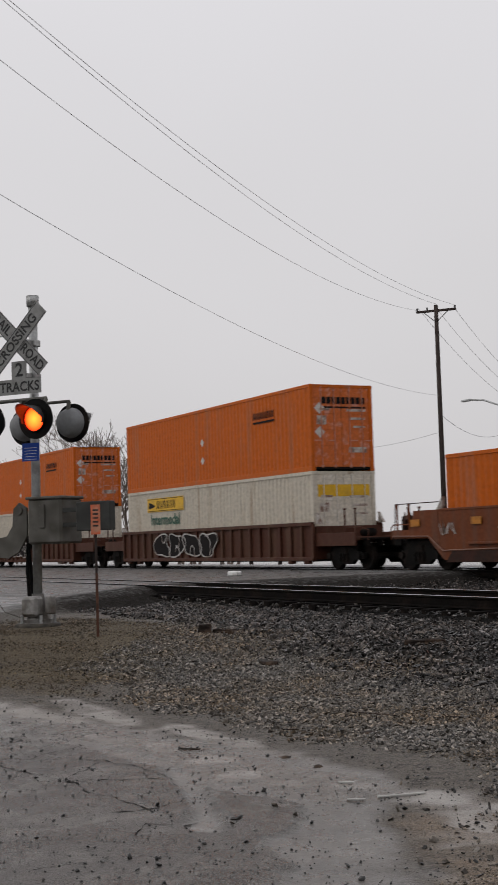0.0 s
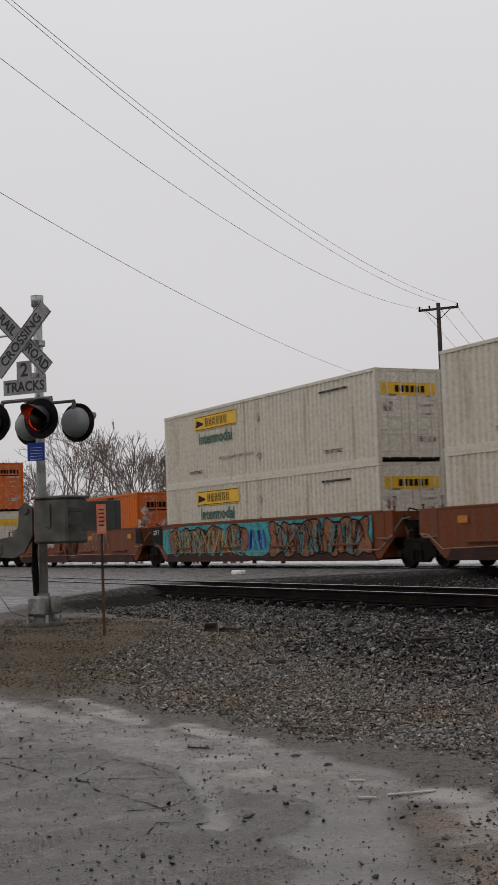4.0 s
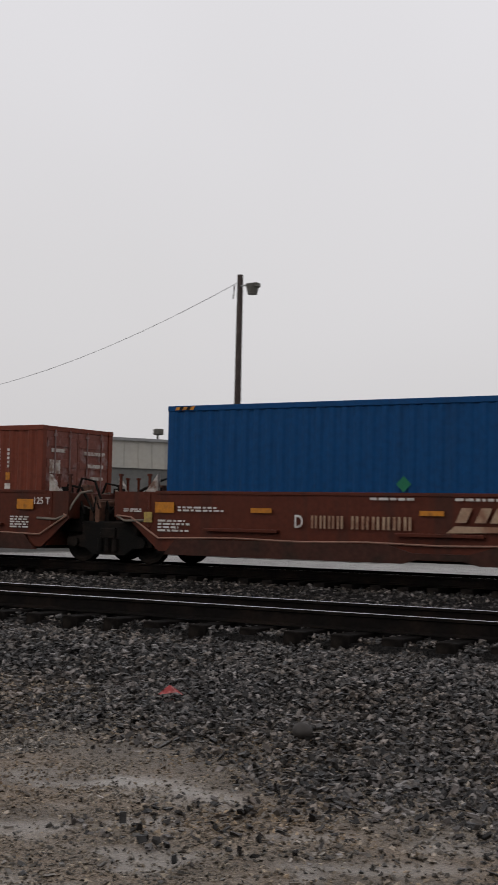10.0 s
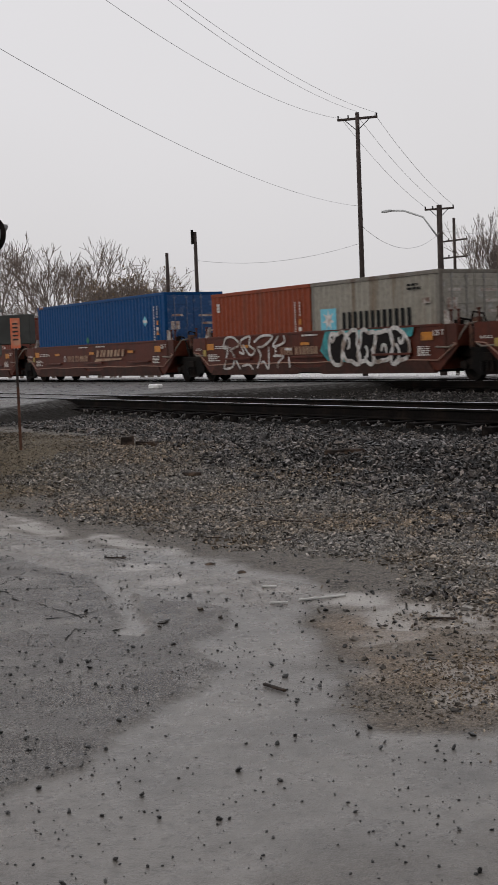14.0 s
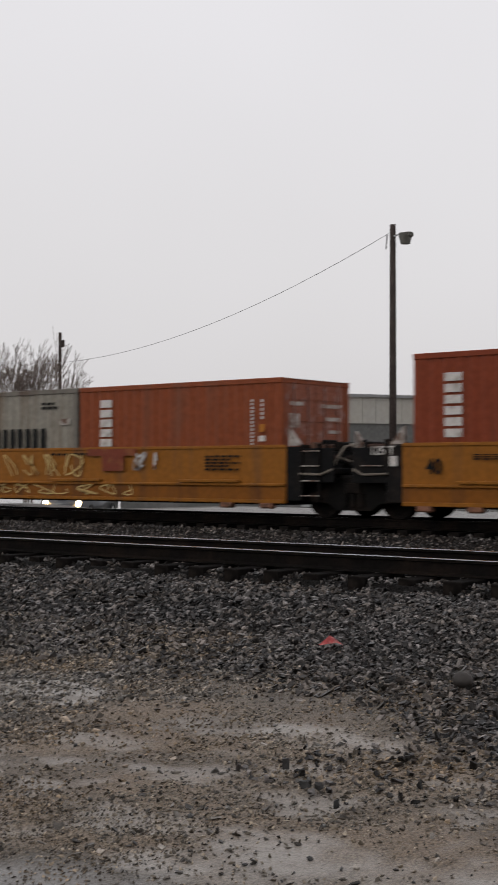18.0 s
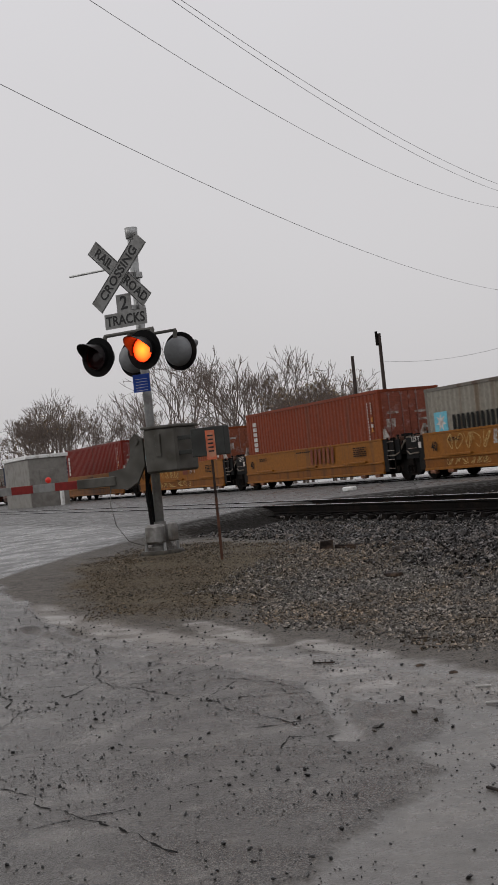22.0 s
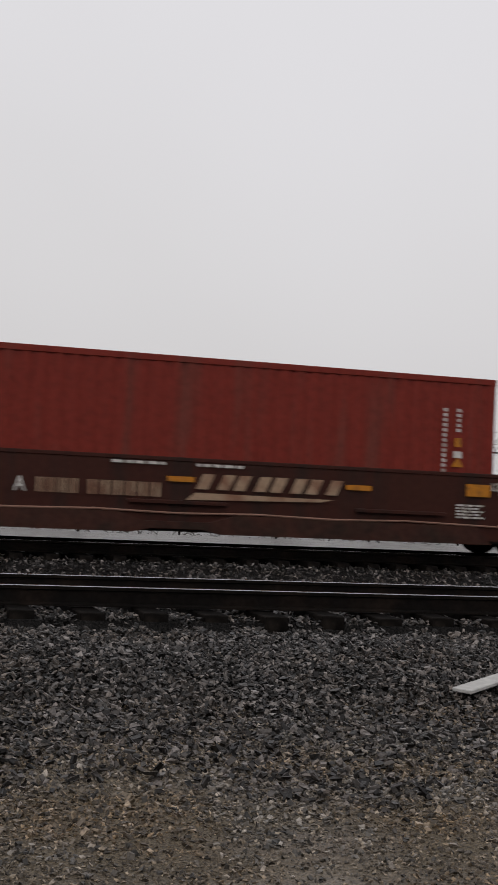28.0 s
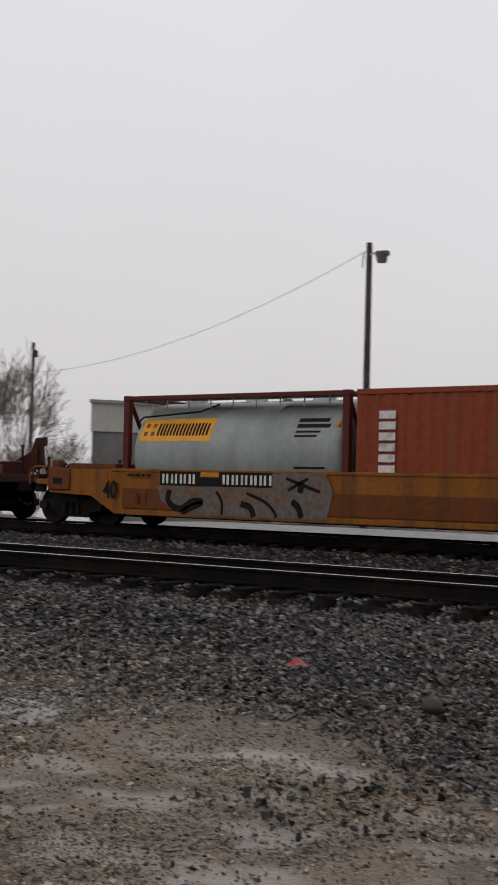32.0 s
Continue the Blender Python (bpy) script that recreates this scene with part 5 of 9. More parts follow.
    for face in (1, -1):
        for y in (-0.40, 0.40):
            bm = fresh()
            rings = []
            for x, r in ((0.0, 0.05), (0.02, 0.275), (0.035, 0.275), (0.035, 0.16)):
                rings.append([bm.verts.new((x, r * math.cos(a), r * math.sin(a))) for a in (2 * math.pi * k / 28 for k in range(28))])
            for a, b in zip(rings, rings[1:]):
                for k in range(28):
                    bm.faces.new((a[k], a[(k + 1) % 28], b[(k + 1) % 28], b[k]))
            bm.faces.new(rings[0])
            light = part("signal_light", bm, BLACK, s, "round black signal light")
            light.matrix_basis = pose(0.5 if face > 0 else -0.32, y, 2.77, 0, 0, 0 if face > 0 else 180)
            bm = fresh()
            pr = [(-0.16, 0.07), (-0.14, 0.17), (-0.06, 0.205), (0.0, 0.215), (0.0, 0.0)]
            rings = [[bm.verts.new((x, r * math.cos(a), r * math.sin(a))) for a in (2 * math.pi * k / 24 for k in range(24))] for x, r in pr[:-1]]
            for a, b in zip(rings, rings[1:]):
                for k in range(24):
                    bm.faces.new((a[k], a[(k + 1) % 24], b[(k + 1) % 24], b[k]))
            bm.faces.new(rings[0])
            bmesh.ops.recalc_face_normals(bm, faces=bm.faces)
            part("lamp_housing", bm, LENSGREY, light, "grey dished lamp back", True)
            bm = fresh()
            n = 20
            for k in range(n):
                a0, a1 = math.pi * (-0.12 + 1.24 * k / n), math.pi * (-0.12 + 1.24 * (k + 1) / n)
                l0, l1 = (0.13 + 0.27 * max(0.0, math.sin(a0))), (0.13 + 0.27 * max(0.0, math.sin(a1)))
                q = [bm.verts.new(v) for v in ((0.03, 0.17 * math.cos(a0), 0.17 * math.sin(a0)), (0.03, 0.17 * math.cos(a1), 0.17 * math.sin(a1)), (l1, 0.17 * math.cos(a1), 0.17 * math.sin(a1)), (l0, 0.17 * math.cos(a0), 0.17 * math.sin(a0)))]
                bm.faces.new(q)
                q2 = [bm.verts.new((v.co.x, v.co.y * 1.03, v.co.z * 1.03)) for v in q]
                bm.faces.new(q2[::-1])
            part("hood", bm, HOODBLACK, light, "", True)
            bm = fresh()
            rings = [[bm.verts.new((x, r * math.cos(a), r * math.sin(a))) for a in (2 * math.pi * k / 28 for k in range(28))] for x, r in ((0.03, 0.1695), (0.085, 0.1695), (0.085, 0.178), (0.03, 0.178))]
            for a, b in zip(rings, rings[1:] + rings[:1]):
                for k in range(28):
                    bm.faces.new((a[k], a[(k + 1) % 28], b[(k + 1) % 28], b[k]))
            part("bezel", bm, BLACK, light)
            if face > 0:
                bm = fresh()
                for sgn, mi in ((1, 0), (-1, 1)):
                    rings = []
                    for x, r in ((0.0015, 0.167), (0.018, 0.12), (0.026, 0.06)):
                        rings.append([bm.verts.new((sgn * x, r * math.cos(a), r * math.sin(a))) for a in (2 * math.pi * k / 24 for k in range(24))])
                    for a, b in zip(rings, rings[1:]):
                        for k in range(24):
                            bm.faces.new((a[k], a[(k + 1) % 24], b[(k + 1) % 24], b[k])).material_index = mi
                    bm.faces.new(rings[-1]).material_index = mi
                lens = part("lens", bm, [LIT, DARKRED], light, "red flasher lens")
                lens.matrix_basis = pose(0.045, 0, 0)
                LENSES.append((lens, y > 0))
    bm = fresh()
    box(bm, 0.07, 0.08, -0.17, 0.12, 2.24, 2.49, 0.004)
    bp = part("emergency_plate", bm, BLUEPLATE, s, "small blue notice plate with white lines")
    for k in range(5):
        bm = fresh()
        box(bm, 0.0801, 0.0815, -0.12, 0.08, 2.26 + 0.04 * k, 2.265 + 0.04 * k)
        part("writing_bar", bm, WHITE, bp)
    # gate machine
    bm = fresh()
    box(bm, -0.22, 0.3, 0.06, 0.62, 1.08, 1.70, 0.03)
    gm = part("gate_machine", bm, BOXGREY, s, "weathered grey gate machine box")
    bm = fresh()
    box(bm, -0.24, 0.32, 0.04, 0.64, 1.69, 1.73, 0.01)
    box(bm, 0.30, 0.325, 0.28, 0.36, 1.3, 1.62, 0.005)
    part("lid", bm, BOXGREY, gm)
    for xx in (0.24,):
        bm = fresh()
        slab(bm, [(-0.62, 0.92), (-0.62, 1.16), (-0.32, 1.2), (-0.22, 1.34), (-0.2, 1.58), (-0.1, 1.66), (0.02, 1.58), (0.02, 1.2), (-0.12, 0.98), (-0.3, 0.9)], -0.02, 0.02)
        bmesh.ops.recalc_face_normals(bm, faces=bm.faces)
        tube(bm, [(-0.09, -0.05, 1.55), (-0.09, 0.05, 1.55)], 0.055, 12)
        pv = part("arm_bracket", bm, BOXGREY, s, "curved grey gate arm bracket")
        pv.matrix_basis = pose(xx, 0, 0, 0, 0, 90)
    bm = fresh()
    box(bm, 0.2, 0.26, 0.6, 1.32, 1.30, 1.36, 0.005)
    box(bm, 0.2, 0.26, 0.6, 1.32, 1.50, 1.56, 0.005)
    box(bm, 0.16, 0.30, 0.86, 1.40, 1.24, 1.63, 0.01)
    part("counterweight", bm, WEIGHT, s, "dark grey counterweight plates")
    bm = fresh()
    box(bm, 0.2, 0.28, -1.2, -0.5, 0.96, 1.10, 0.01)
    arm = part("gate_arm", bm, BOXGREY, s, "lowered gate arm with red and white stripes")
    for k in range(16):
        bm = fresh()
        y1 = -1.2 - 0.42 * k
        box(bm, 0.215, 0.265, y1 - 0.42, y1, 0.97, 1.09, 0.004)
        part("stripe", bm, REDSTRIPE if k % 2 == 0 else SIGN, arm)
    bm = fresh()
    bmesh.ops.create_uvsphere(bm, u_segments=12, v_segments=8, radius=0.045, matrix=Matrix.Translation((0.24, -1.75, 1.14)))
    part("arm_lamp", bm, ARMLIT, arm, "small lit red arm lamp", True)
    return s


signal = crossing_signal()
signal.matrix_basis = pose(-17.93, 5.9, -0.08, 0, 0, -54)


def post_with_plate():
    p = thing("marker_post", "thin post with a faded orange plate in dirt", "marker post")
    bm = fresh()
    box(bm, -0.02, 0.02, -0.018, 0.018, -0.15, 0.85, 0.004)
    part("lower_post", bm, RUSTY, p, "dark rusty lower post")
    bm = fresh()
    box(bm, -0.018, 0.018, -0.016, 0.016, 0.85, 1.42, 0.004)
    part("upper_post", bm, WOODPOLE, p, "dark brown upper post")
    bm = fresh()
    box(bm, 0.02, 0.026, -0.06, 0.06, 1.34, 1.72, 0.002)
    pl = part("plate", bm, ORANGEPLATE, p, "faded orange plate with dark bars")
    for k in range(5):
        bm = fresh()
        box(bm, 0.026, 0.0275, -0.035, 0.035, 1.44 + 0.05 * k, 1.46 + 0.05 * k)
        part("writing_bar", bm, SIGNEDGE, pl)
    return p


post_with_plate().matrix_basis = pose(-16.15, 6.1, -0.24, 0, 0, -20)


# ---- poles and wires ----
def pole(label, x, y, base, top, r, group="utility poles"):
    p = thing("utility_pole", label, "utility pole", group)
    p.matrix_basis = pose(x, y, base)
    bm = fresh()
    tube(bm, [(0, 0, -0.5), (0, 0, top - base)], r, 12, r * 0.72)
    part("shaft", bm, WOODPOLE, p, "", True)
    return p


def crossarm(p, z, half, turn, brace=True):
    bm = fresh()
    box(bm, -half, half, -0.05, 0.05, z - 0.06, z + 0.06, 0.01)
    a = part("crossarm", bm, WOODPOLE, p)
    a.matrix_basis = pose(0, 0, 0, 0, 0, turn)
    if brace:
        bm = fresh()
        for s in (-1, 1):
            tube(bm, [(s * half * 0.62, -0.06, z - 0.05), (0, -0.08, z - 0.62)], 0.022, 6)
        part("brace", bm, STEEL, a)
    for s in (-0.95, -0.45, 0.0, 0.95):
        bm = fresh()
        tube(bm, [(s * half, 0, z + 0.05), (s * half, 0, z + 0.13), (s * half, 0, z + 0.2)], 0.035, 8, 0.05)
        part("insulator", bm, STEEL, a)
    return a


DOWN = -0.9
tp = pole("tall dark timber utility pole with a crossarm", -56.1, 40.0, DOWN, 12.85, 0.145)
crossarm(tp, 12.55 - DOWN, 1.05, 40)
p2 = pole("timber utility pole with crossarm and street light arm", -68.4, 55.0, DOWN, 9.95, 0.24)
crossarm(p2, 9.7 - DOWN, 0.95, 40)
bm = fresh()
tube(bm, [(0, 0, 8.6), (-1.2, -0.4, 10.2), (-2.6, -0.9, 10.75), (-3.6, -1.2, 10.85)], 0.06, 8)
la = part("lamp_arm", bm, GALV, p2, "curved grey street light arm", True)
bm = fresh()
box(bm, -4.4, -3.5, -1.4, -1.1, 10.78, 10.92, 0.03)
part("lamp_head", bm, GALV, p2, "flat street light head")
p3 = pole("far timber pole with two crossarms", -75.5, 62.0, DOWN, 10.0, 0.14)
crossarm(p3, 9.3, 1.3, 5, False)
crossarm(p3, 8.1, 1.3, 5, False)
p5 = pole("far timber pole with a transformer can", -86.5, 80.0, DOWN, 13.1, 0.2)
bm = fresh()
tube(bm, [(0.3, 0, 12.7), (0.3, 0, 13.3)], 0.2, 12)
part("transformer", bm, WOODPOLE, p5, "grey transformer can")
pa = pole("cut-off dark timber pole", -66.45, 36.0, DOWN, 7.78, 0.13, "bare poles")
bm = fresh()
box(bm, -0.05, 0.05, -0.25, -0.12, 8.0, 8.8, 0.01)
part("bracket", bm, STEEL, pa)
pole("shorter cut-off dark timber pole", -70.0, 36.0, DOWN, 6.9, 0.13, "bare poles")
pole("shortest far timber pole", -96.5, 47.0, DOWN, 6.3, 0.17, "bare poles")
nearpole = pole("timber pole that carries the wires", -19.0, 1.4, -0.3, 12.6, 0.17)
crossarm(nearpole, 12.3, 1.05, 40)


def street_lamp():
    p = thing("street_lamp", "dark timber pole with a grey floodlight", "street lamp")
    p.matrix_basis = pose(-27.25, 42.0, DOWN)
    bm = fresh()
    tube(bm, [(0, 0, -0.5), (0, 0, 11.1)], 0.15, 12, 0.11)
    part("shaft", bm, WOODPOLE, p, "", True)
    bm = fresh()
    tube(bm, [(0.1, -0.05, 10.65), (0.3, -0.1, 10.68), (0.45, -0.1, 10.62)], 0.035, 8)
    part("bracket", bm, GALV, p)
    bm = fresh()
    tube(bm, [(0.62, -0.1, 10.62), (0.62, -0.1, 10.46), (0.62, -0.1, 10.3)], 0.25, 14, 0.18)
    box(bm, 0.4, 0.9, -0.25, 0.05, 10.55, 10.72, 0.03)
    part("lamp_head", bm, BOXGREY, p, "grey floodlight head")
    bm = fresh()
    tube(bm, [(-0.25, 0, 10.75), (-0.3, 0, 10.2)], 0.02, 6)
    part("cable_guard", bm, STEEL, p)
    return p


street_lamp()
WIRE = material("dark_wire", (0.30, 0.30, 0.31), 0.6, 0, 0.1, 10)


def wire(a, b, sag, r=0.0075, n=28, label="thin dark overhead wire"):
    a, b = Vector(a), Vector(b)
    pts = [a + (b - a) * (i / n) - Vector((0, 0, 4 * sag * (i / n) * (1 - i / n))) for i in range(n + 1)]
    bm = fresh()
    tube(bm, pts, r, 5)
    ob = part("overhead_wire", bm, WIRE)
    return tagged(ob, label, "wire", "overhead wires")


ca, sa = math.cos(radians(40)), math.sin(radians(40))
T = (-56.1, 40.0)
N = (-19.0, 1.4)
wire((T[0], T[1], 12.9), (N[0] - 0.25 * ca, N[1] - 0.25 * sa, 12.75), 1.32)
wire((T[0] + ca, T[1] + sa, 12.75), (N[0] - 0.2 * ca, N[1] - 0.2 * sa, 12.70), 1.36)
wire((T[0] - ca, T[1] - sa, 12.65), (N[0] - 0.8 * ca, N[1] - 0.8 * sa, 12.0), 1.5)
wire((T[0], T[1], 8.15), (N[0], N[1], 8.5), 1.1, 0.0065)
Q = (-68.4, 55.0)
for d, z in ((-0.9, 0.0), (0.0, 0.1), (0.9, 0.05)):
    wire((T[0] + d * ca, T[1] + d * sa, 12.7), (Q[0] + d * ca, Q[1] + d * sa, 9.85 + z), 0.35, 0.010)
wire((T[0], T[1], 7.2), (Q[0], Q[1], 8.2), 1.1, 0.011)
wire((T[0] + 0.1, T[1], 6.3), (-66.4, 36, 6.2), 0.5, 0.009)
wire((-27.4, 42.0, 9.9), (-68.2, 55.0, 8.3), 2.1, 0.012)


# ---- trees ----
STEM = material("dark_creeper_stem", (0.05, 0.04, 0.034), 0.9, 0, 0.3, 8)
DEADLEAF = material("dry_leaves", (0.16, 0.115, 0.07), 0.8, 0, 0.3, 20, island=0.5)


def bare_tree(seed, tall, stems=1, leaves=0, levels=6, spread=0.5, thick=0.017, leaf=1.0, twig=0.017):
    """Limbs fork upwards again and again, with side shoots, into a rounded crown; spread: how far forks open."""
    rnd = random.Random(seed)
    t = thing("bare_tree", "leafless tree with fine grey-brown twigs", "tree", "bare trees")
    trunk, crown = fresh(), fresh()
    tips = []

    def grow(p, d, length, r, level):
        n = 2 if level else 3
        pts, q, dd = [p], p, d
        for _ in range(n):
            dd = (dd + Vector((rnd.gauss(0, 0.11), rnd.gauss(0, 0.11), rnd.gauss(0.03, 0.06)))).normalized()
            q = q + dd * (length / n)
            pts.append(q)
        tube(trunk if level == 0 else crown, pts, r, 6 if level < 2 else 3, max(twig * 0.6, r * 0.7), False)
        if level == levels:
            tips.append(q)
            return
        turn = rnd.uniform(0, 6.283)
        kids = 3 if level in (1, 3) or rnd.random() < 0.35 else 2
        for k in range(kids):
            a = turn + 6.283 * k / kids + rnd.gauss(0, 0.4)
            side = dd.cross(Vector((math.cos(a), math.sin(a), 0.31))).normalized()
            nd = (dd + side * spread * rnd.uniform(0.5, 1.35) + Vector((0, 0, 0.10))).normalized()
            at = q if k < 2 else pts[-2] + (q - pts[-2]) * rnd.uniform(0.2, 0.9)
            grow(at, nd, length * rnd.uniform(0.62, 0.86), max(twig, r * rnd.uniform(0.55, 0.75)), level + 1)

    for s in range(stems):
        a = 6.283 * s / stems + seed
        lean = Vector((math.cos(a), math.sin(a), 0)) * (0.3 if stems > 1 else 0.06)
        grow(Vector((lean.x, lean.y, -0.3)), (lean + Vector((0, 0, 1))).normalized(), tall * 0.27 * rnd.uniform(0.85, 1.1), tall * thick / (stems ** 0.4), 0)
    k = tall / max(v.co.z for v in crown.verts)
    for bm in (trunk, crown):
        bmesh.ops.scale(bm, vec=(k, k, k), verts=bm.verts)
    part("trunk", trunk, BARK, t)
    part("crown", crown, BARK, t, "fine bare branches")
    if leaves:
        bm = fresh()
        for p in (k * q for q in tips):
            if rnd.random() < leaves:
                for _ in range(2):
                    c = p + Vector((rnd.gauss(0, 0.12), rnd.gauss(0, 0.12), rnd.gauss(-0.1, 0.1)))
                    s = leaf * rnd.uniform(0.06, 0.13)
                    u = Vector((rnd.gauss(0, 1), rnd.gauss(0, 1), rnd.gauss(0, 1))).normalized() * s
                    v = Vector((rnd.gauss(0, 1), rnd.gauss(0, 1), rnd.gauss(0, 1))).normalized() * s * 0.6
                    bm.faces.new([bm.verts.new(c + o) for o in (u, v, -u, -v)])
        tagged(part("dry_leaves", bm, DEADLEAF, t, "few dry brown seed clusters"), kind="stuff")
    return t


kinds = [bare_tree(3, 10.0, 2, 0, 6, 0.5, twig=0.017), bare_tree(8, 10.0, 2, 0.3, 6, 0.6, leaf=1.3, twig=0.017), bare_tree(15, 10.0, 2, 0, 6, 0.46, twig=0.017)]
spots = [(-185, 48, 1.5, 1), (-178, 46, 1.5, 0), (-162, 46, 1.2, 0), (-147, 46, 1.2, 2), (-133, 46, 1.42, 2), (-119.5, 45, 1.5, 2), (-112, 46, 1.38, 0),
         (-106, 47, 1.2, 2), (-101, 46, 1.06, 1), (-97, 45, 1.02, 1), (-93.5, 46, 0.98, 1), (-90.5, 45, 0.96, 1), (-196, 55, 1.5, 0), (-204, 52, 1.7, 0), (-216, 53, 1.75, 1), (-228, 52, 1.7, 2)]
rnd = random.Random(4)
for i, (x, y, s, k) in enumerate(spots):
    m = Matrix.Translation((x, y, DOWN)) @ Matrix.Rotation(rnd.uniform(0, 6.28), 4, "Z") @ Matrix.Diagonal((s, s, s, 1))
    copy_thing(kinds[k], m)
fanned = bare_tree(21, 11.3, 9, 0, 6, 0.34, 0.013)
fanned.matrix_basis = pose(-68.5, 60.5, DOWN) @ Matrix.Diagonal((0.84, 0.84, 1.06, 1))
tagged(fanned, "leafless multi-stemmed tree with upright grey twigs", "tree")
for i, k in enumerate(kinds):
    k.matrix_basis = Matrix.Translation((-150 - 22 * i, 60, DOWN)) @ Matrix.Diagonal((1.2, 1.2, 1.2, 1))
for x, y, s in ((12.5, 37.5, 0.22), (16.5, 38.2, 0.26), (21.0, 38, 0.25), (5.5, 38.5, 0.22), (-39, 36, 0.35)):
    sh = copy_thing(fanned, Matrix.Translation((x, y, DOWN)) @ Matrix.Rotation(x, 4, "Z") @ Matrix.Diagonal((s * 1.6, s * 1.6, s, 1)))
    tagged(sh, "low leafless shrub behind the chain-link fence", "shrub", "bare shrubs")


# ---- fence ----
def fence():
    f = thing("chain_link_fence", "tall grey chain-link fence topped with barbed wire", "fence")
    y, z0, z1 = 34.0, DOWN, 2.42
    x0, n, gap = -11.14, 15, 2.66
    for k in range(n + 1):
        bm = fresh()
        x = x0 + 0.98 + gap * k
        tube(bm, [(x, y, z0 - 0.2), (x, y, z1 + 0.02)], 0.032, 8)
        tube(bm, [(x, y, z1), (x + 0.05, y - 0.02, z1 + 0.14), (x + 0.16, y - 0.05, z1 + 0.36)], 0.02, 6)
        part("fence_post", bm, STEEL, f)
    bm = fresh()
    tube(bm, [(x0, y, z1), (x0 + gap * n + 1.2, y, z1)], 0.024, 6)
    part("top_rail", bm, STEEL, f)
    for j in range(3):
        bm = fresh()
        zz = z1 + 0.14 + 0.1 * j
        tube(bm, [(x0 + 0.5 * i, y - 0.04 - 0.02 * j, zz + 0.01 * math.sin(i * 1.7 + j)) for i in range(84)], 0.006, 4)
        part("barbed_wire", bm, STEEL, f)
    bm = fresh()
    pts = []
    for i in range(2000):
        a = i * 0.42
        r = 0.2 + 0.1 * math.sin(i * 0.37) * math.sin(i * 0.053)
        pts.append((x0 + 2 + i * 0.0145 + 0.05 * math.sin(i * 1.3), y + r * math.cos(a), z1 + 0.2 + 0.05 * math.sin(i * 0.021) + r * math.sin(a)))
    tube(bm, pts, 0.006, 3)
    part("wire_coil", bm, STEEL, f, "loose coil of razor wire")
    verts, faces = [], []
    step, span = 0.075, z1 - z0

    def strand(xa, xb):
        i = len(verts)
        w = 0.0022
        verts.extend([(xa - w, y, z0), (xa + w, y, z0), (xb + w, y, z1), (xb - w, y, z1)])
        faces.append((i, i + 1, i + 2, i + 3))

    k = 0
    while k * step < gap * n:
        xa = x0 + k * step
        strand(xa, xa + span)
        strand(xa + span, xa)
        k += 1
    me = bpy.data.meshes.new("mesh_fabric")
    me.from_pydata(verts, [], faces)
    me.materials.append(STEEL)
    ob = new("mesh_fabric", me)
    ob.parent = f
    tagged(ob, "diamond wire fabric", kind="stuff")

    # dead creeper on the fabric
    rnd = random.Random(77)
    bm = fresh()
    for _ in range(420):
        px, pz = rnd.uniform(1.5, 17.0), rnd.uniform(z0, 2.3)
        ang = rnd.uniform(-0.6, 3.7)
        pts = []
        for _ in range(9):
            pts.append((px, y - 0.03 + rnd.uniform(-0.03, 0.03), pz))
            ang += rnd.gauss(0.15, 0.8)
            px, pz = px + 0.13 * math.cos(ang), min(2.75, max(z0, pz + 0.11 * math.sin(ang)))
        tube(bm, pts, 0.013, 3, 0.006, False)
    tagged(part("dead_creeper", bm, STEM, f, "leafless creeper tangled in the fence"), kind="stuff")


fence()


# ---- far buildings ----
WALLPALE = material("pale_metal_wall", (0.36, 0.34, 0.30), 0.6, 0, 0.06, 4, 0.02, (0.34, 0.33, 0.30), 0.4, 0.5)
WALLDARK = material("dark_block_wall", (0.11, 0.11, 0.105), 0.8, 0, 0.12, 6, 0.1, (0.15, 0.145, 0.14), 0.6, 0.4)
ROOFGREY = material("grey_roof", (0.22, 0.22, 0.22), 0.7, 0, 0.1, 4)


def prism(bm, foot, z0, z1):
    """A plan outline made tall."""
    a = [bm.verts.new((x, y, z0)) for x, y in foot]
    b = [bm.verts.new((x, y, z1)) for x, y in foot]
    n = len(foot)
    bm.faces.new(a[::-1])
    bm.faces.new(b)
    for i in range(n):
        bm.faces.new((a[i], a[(i + 1) % n], b[(i + 1) % n], b[i]))
    return bm


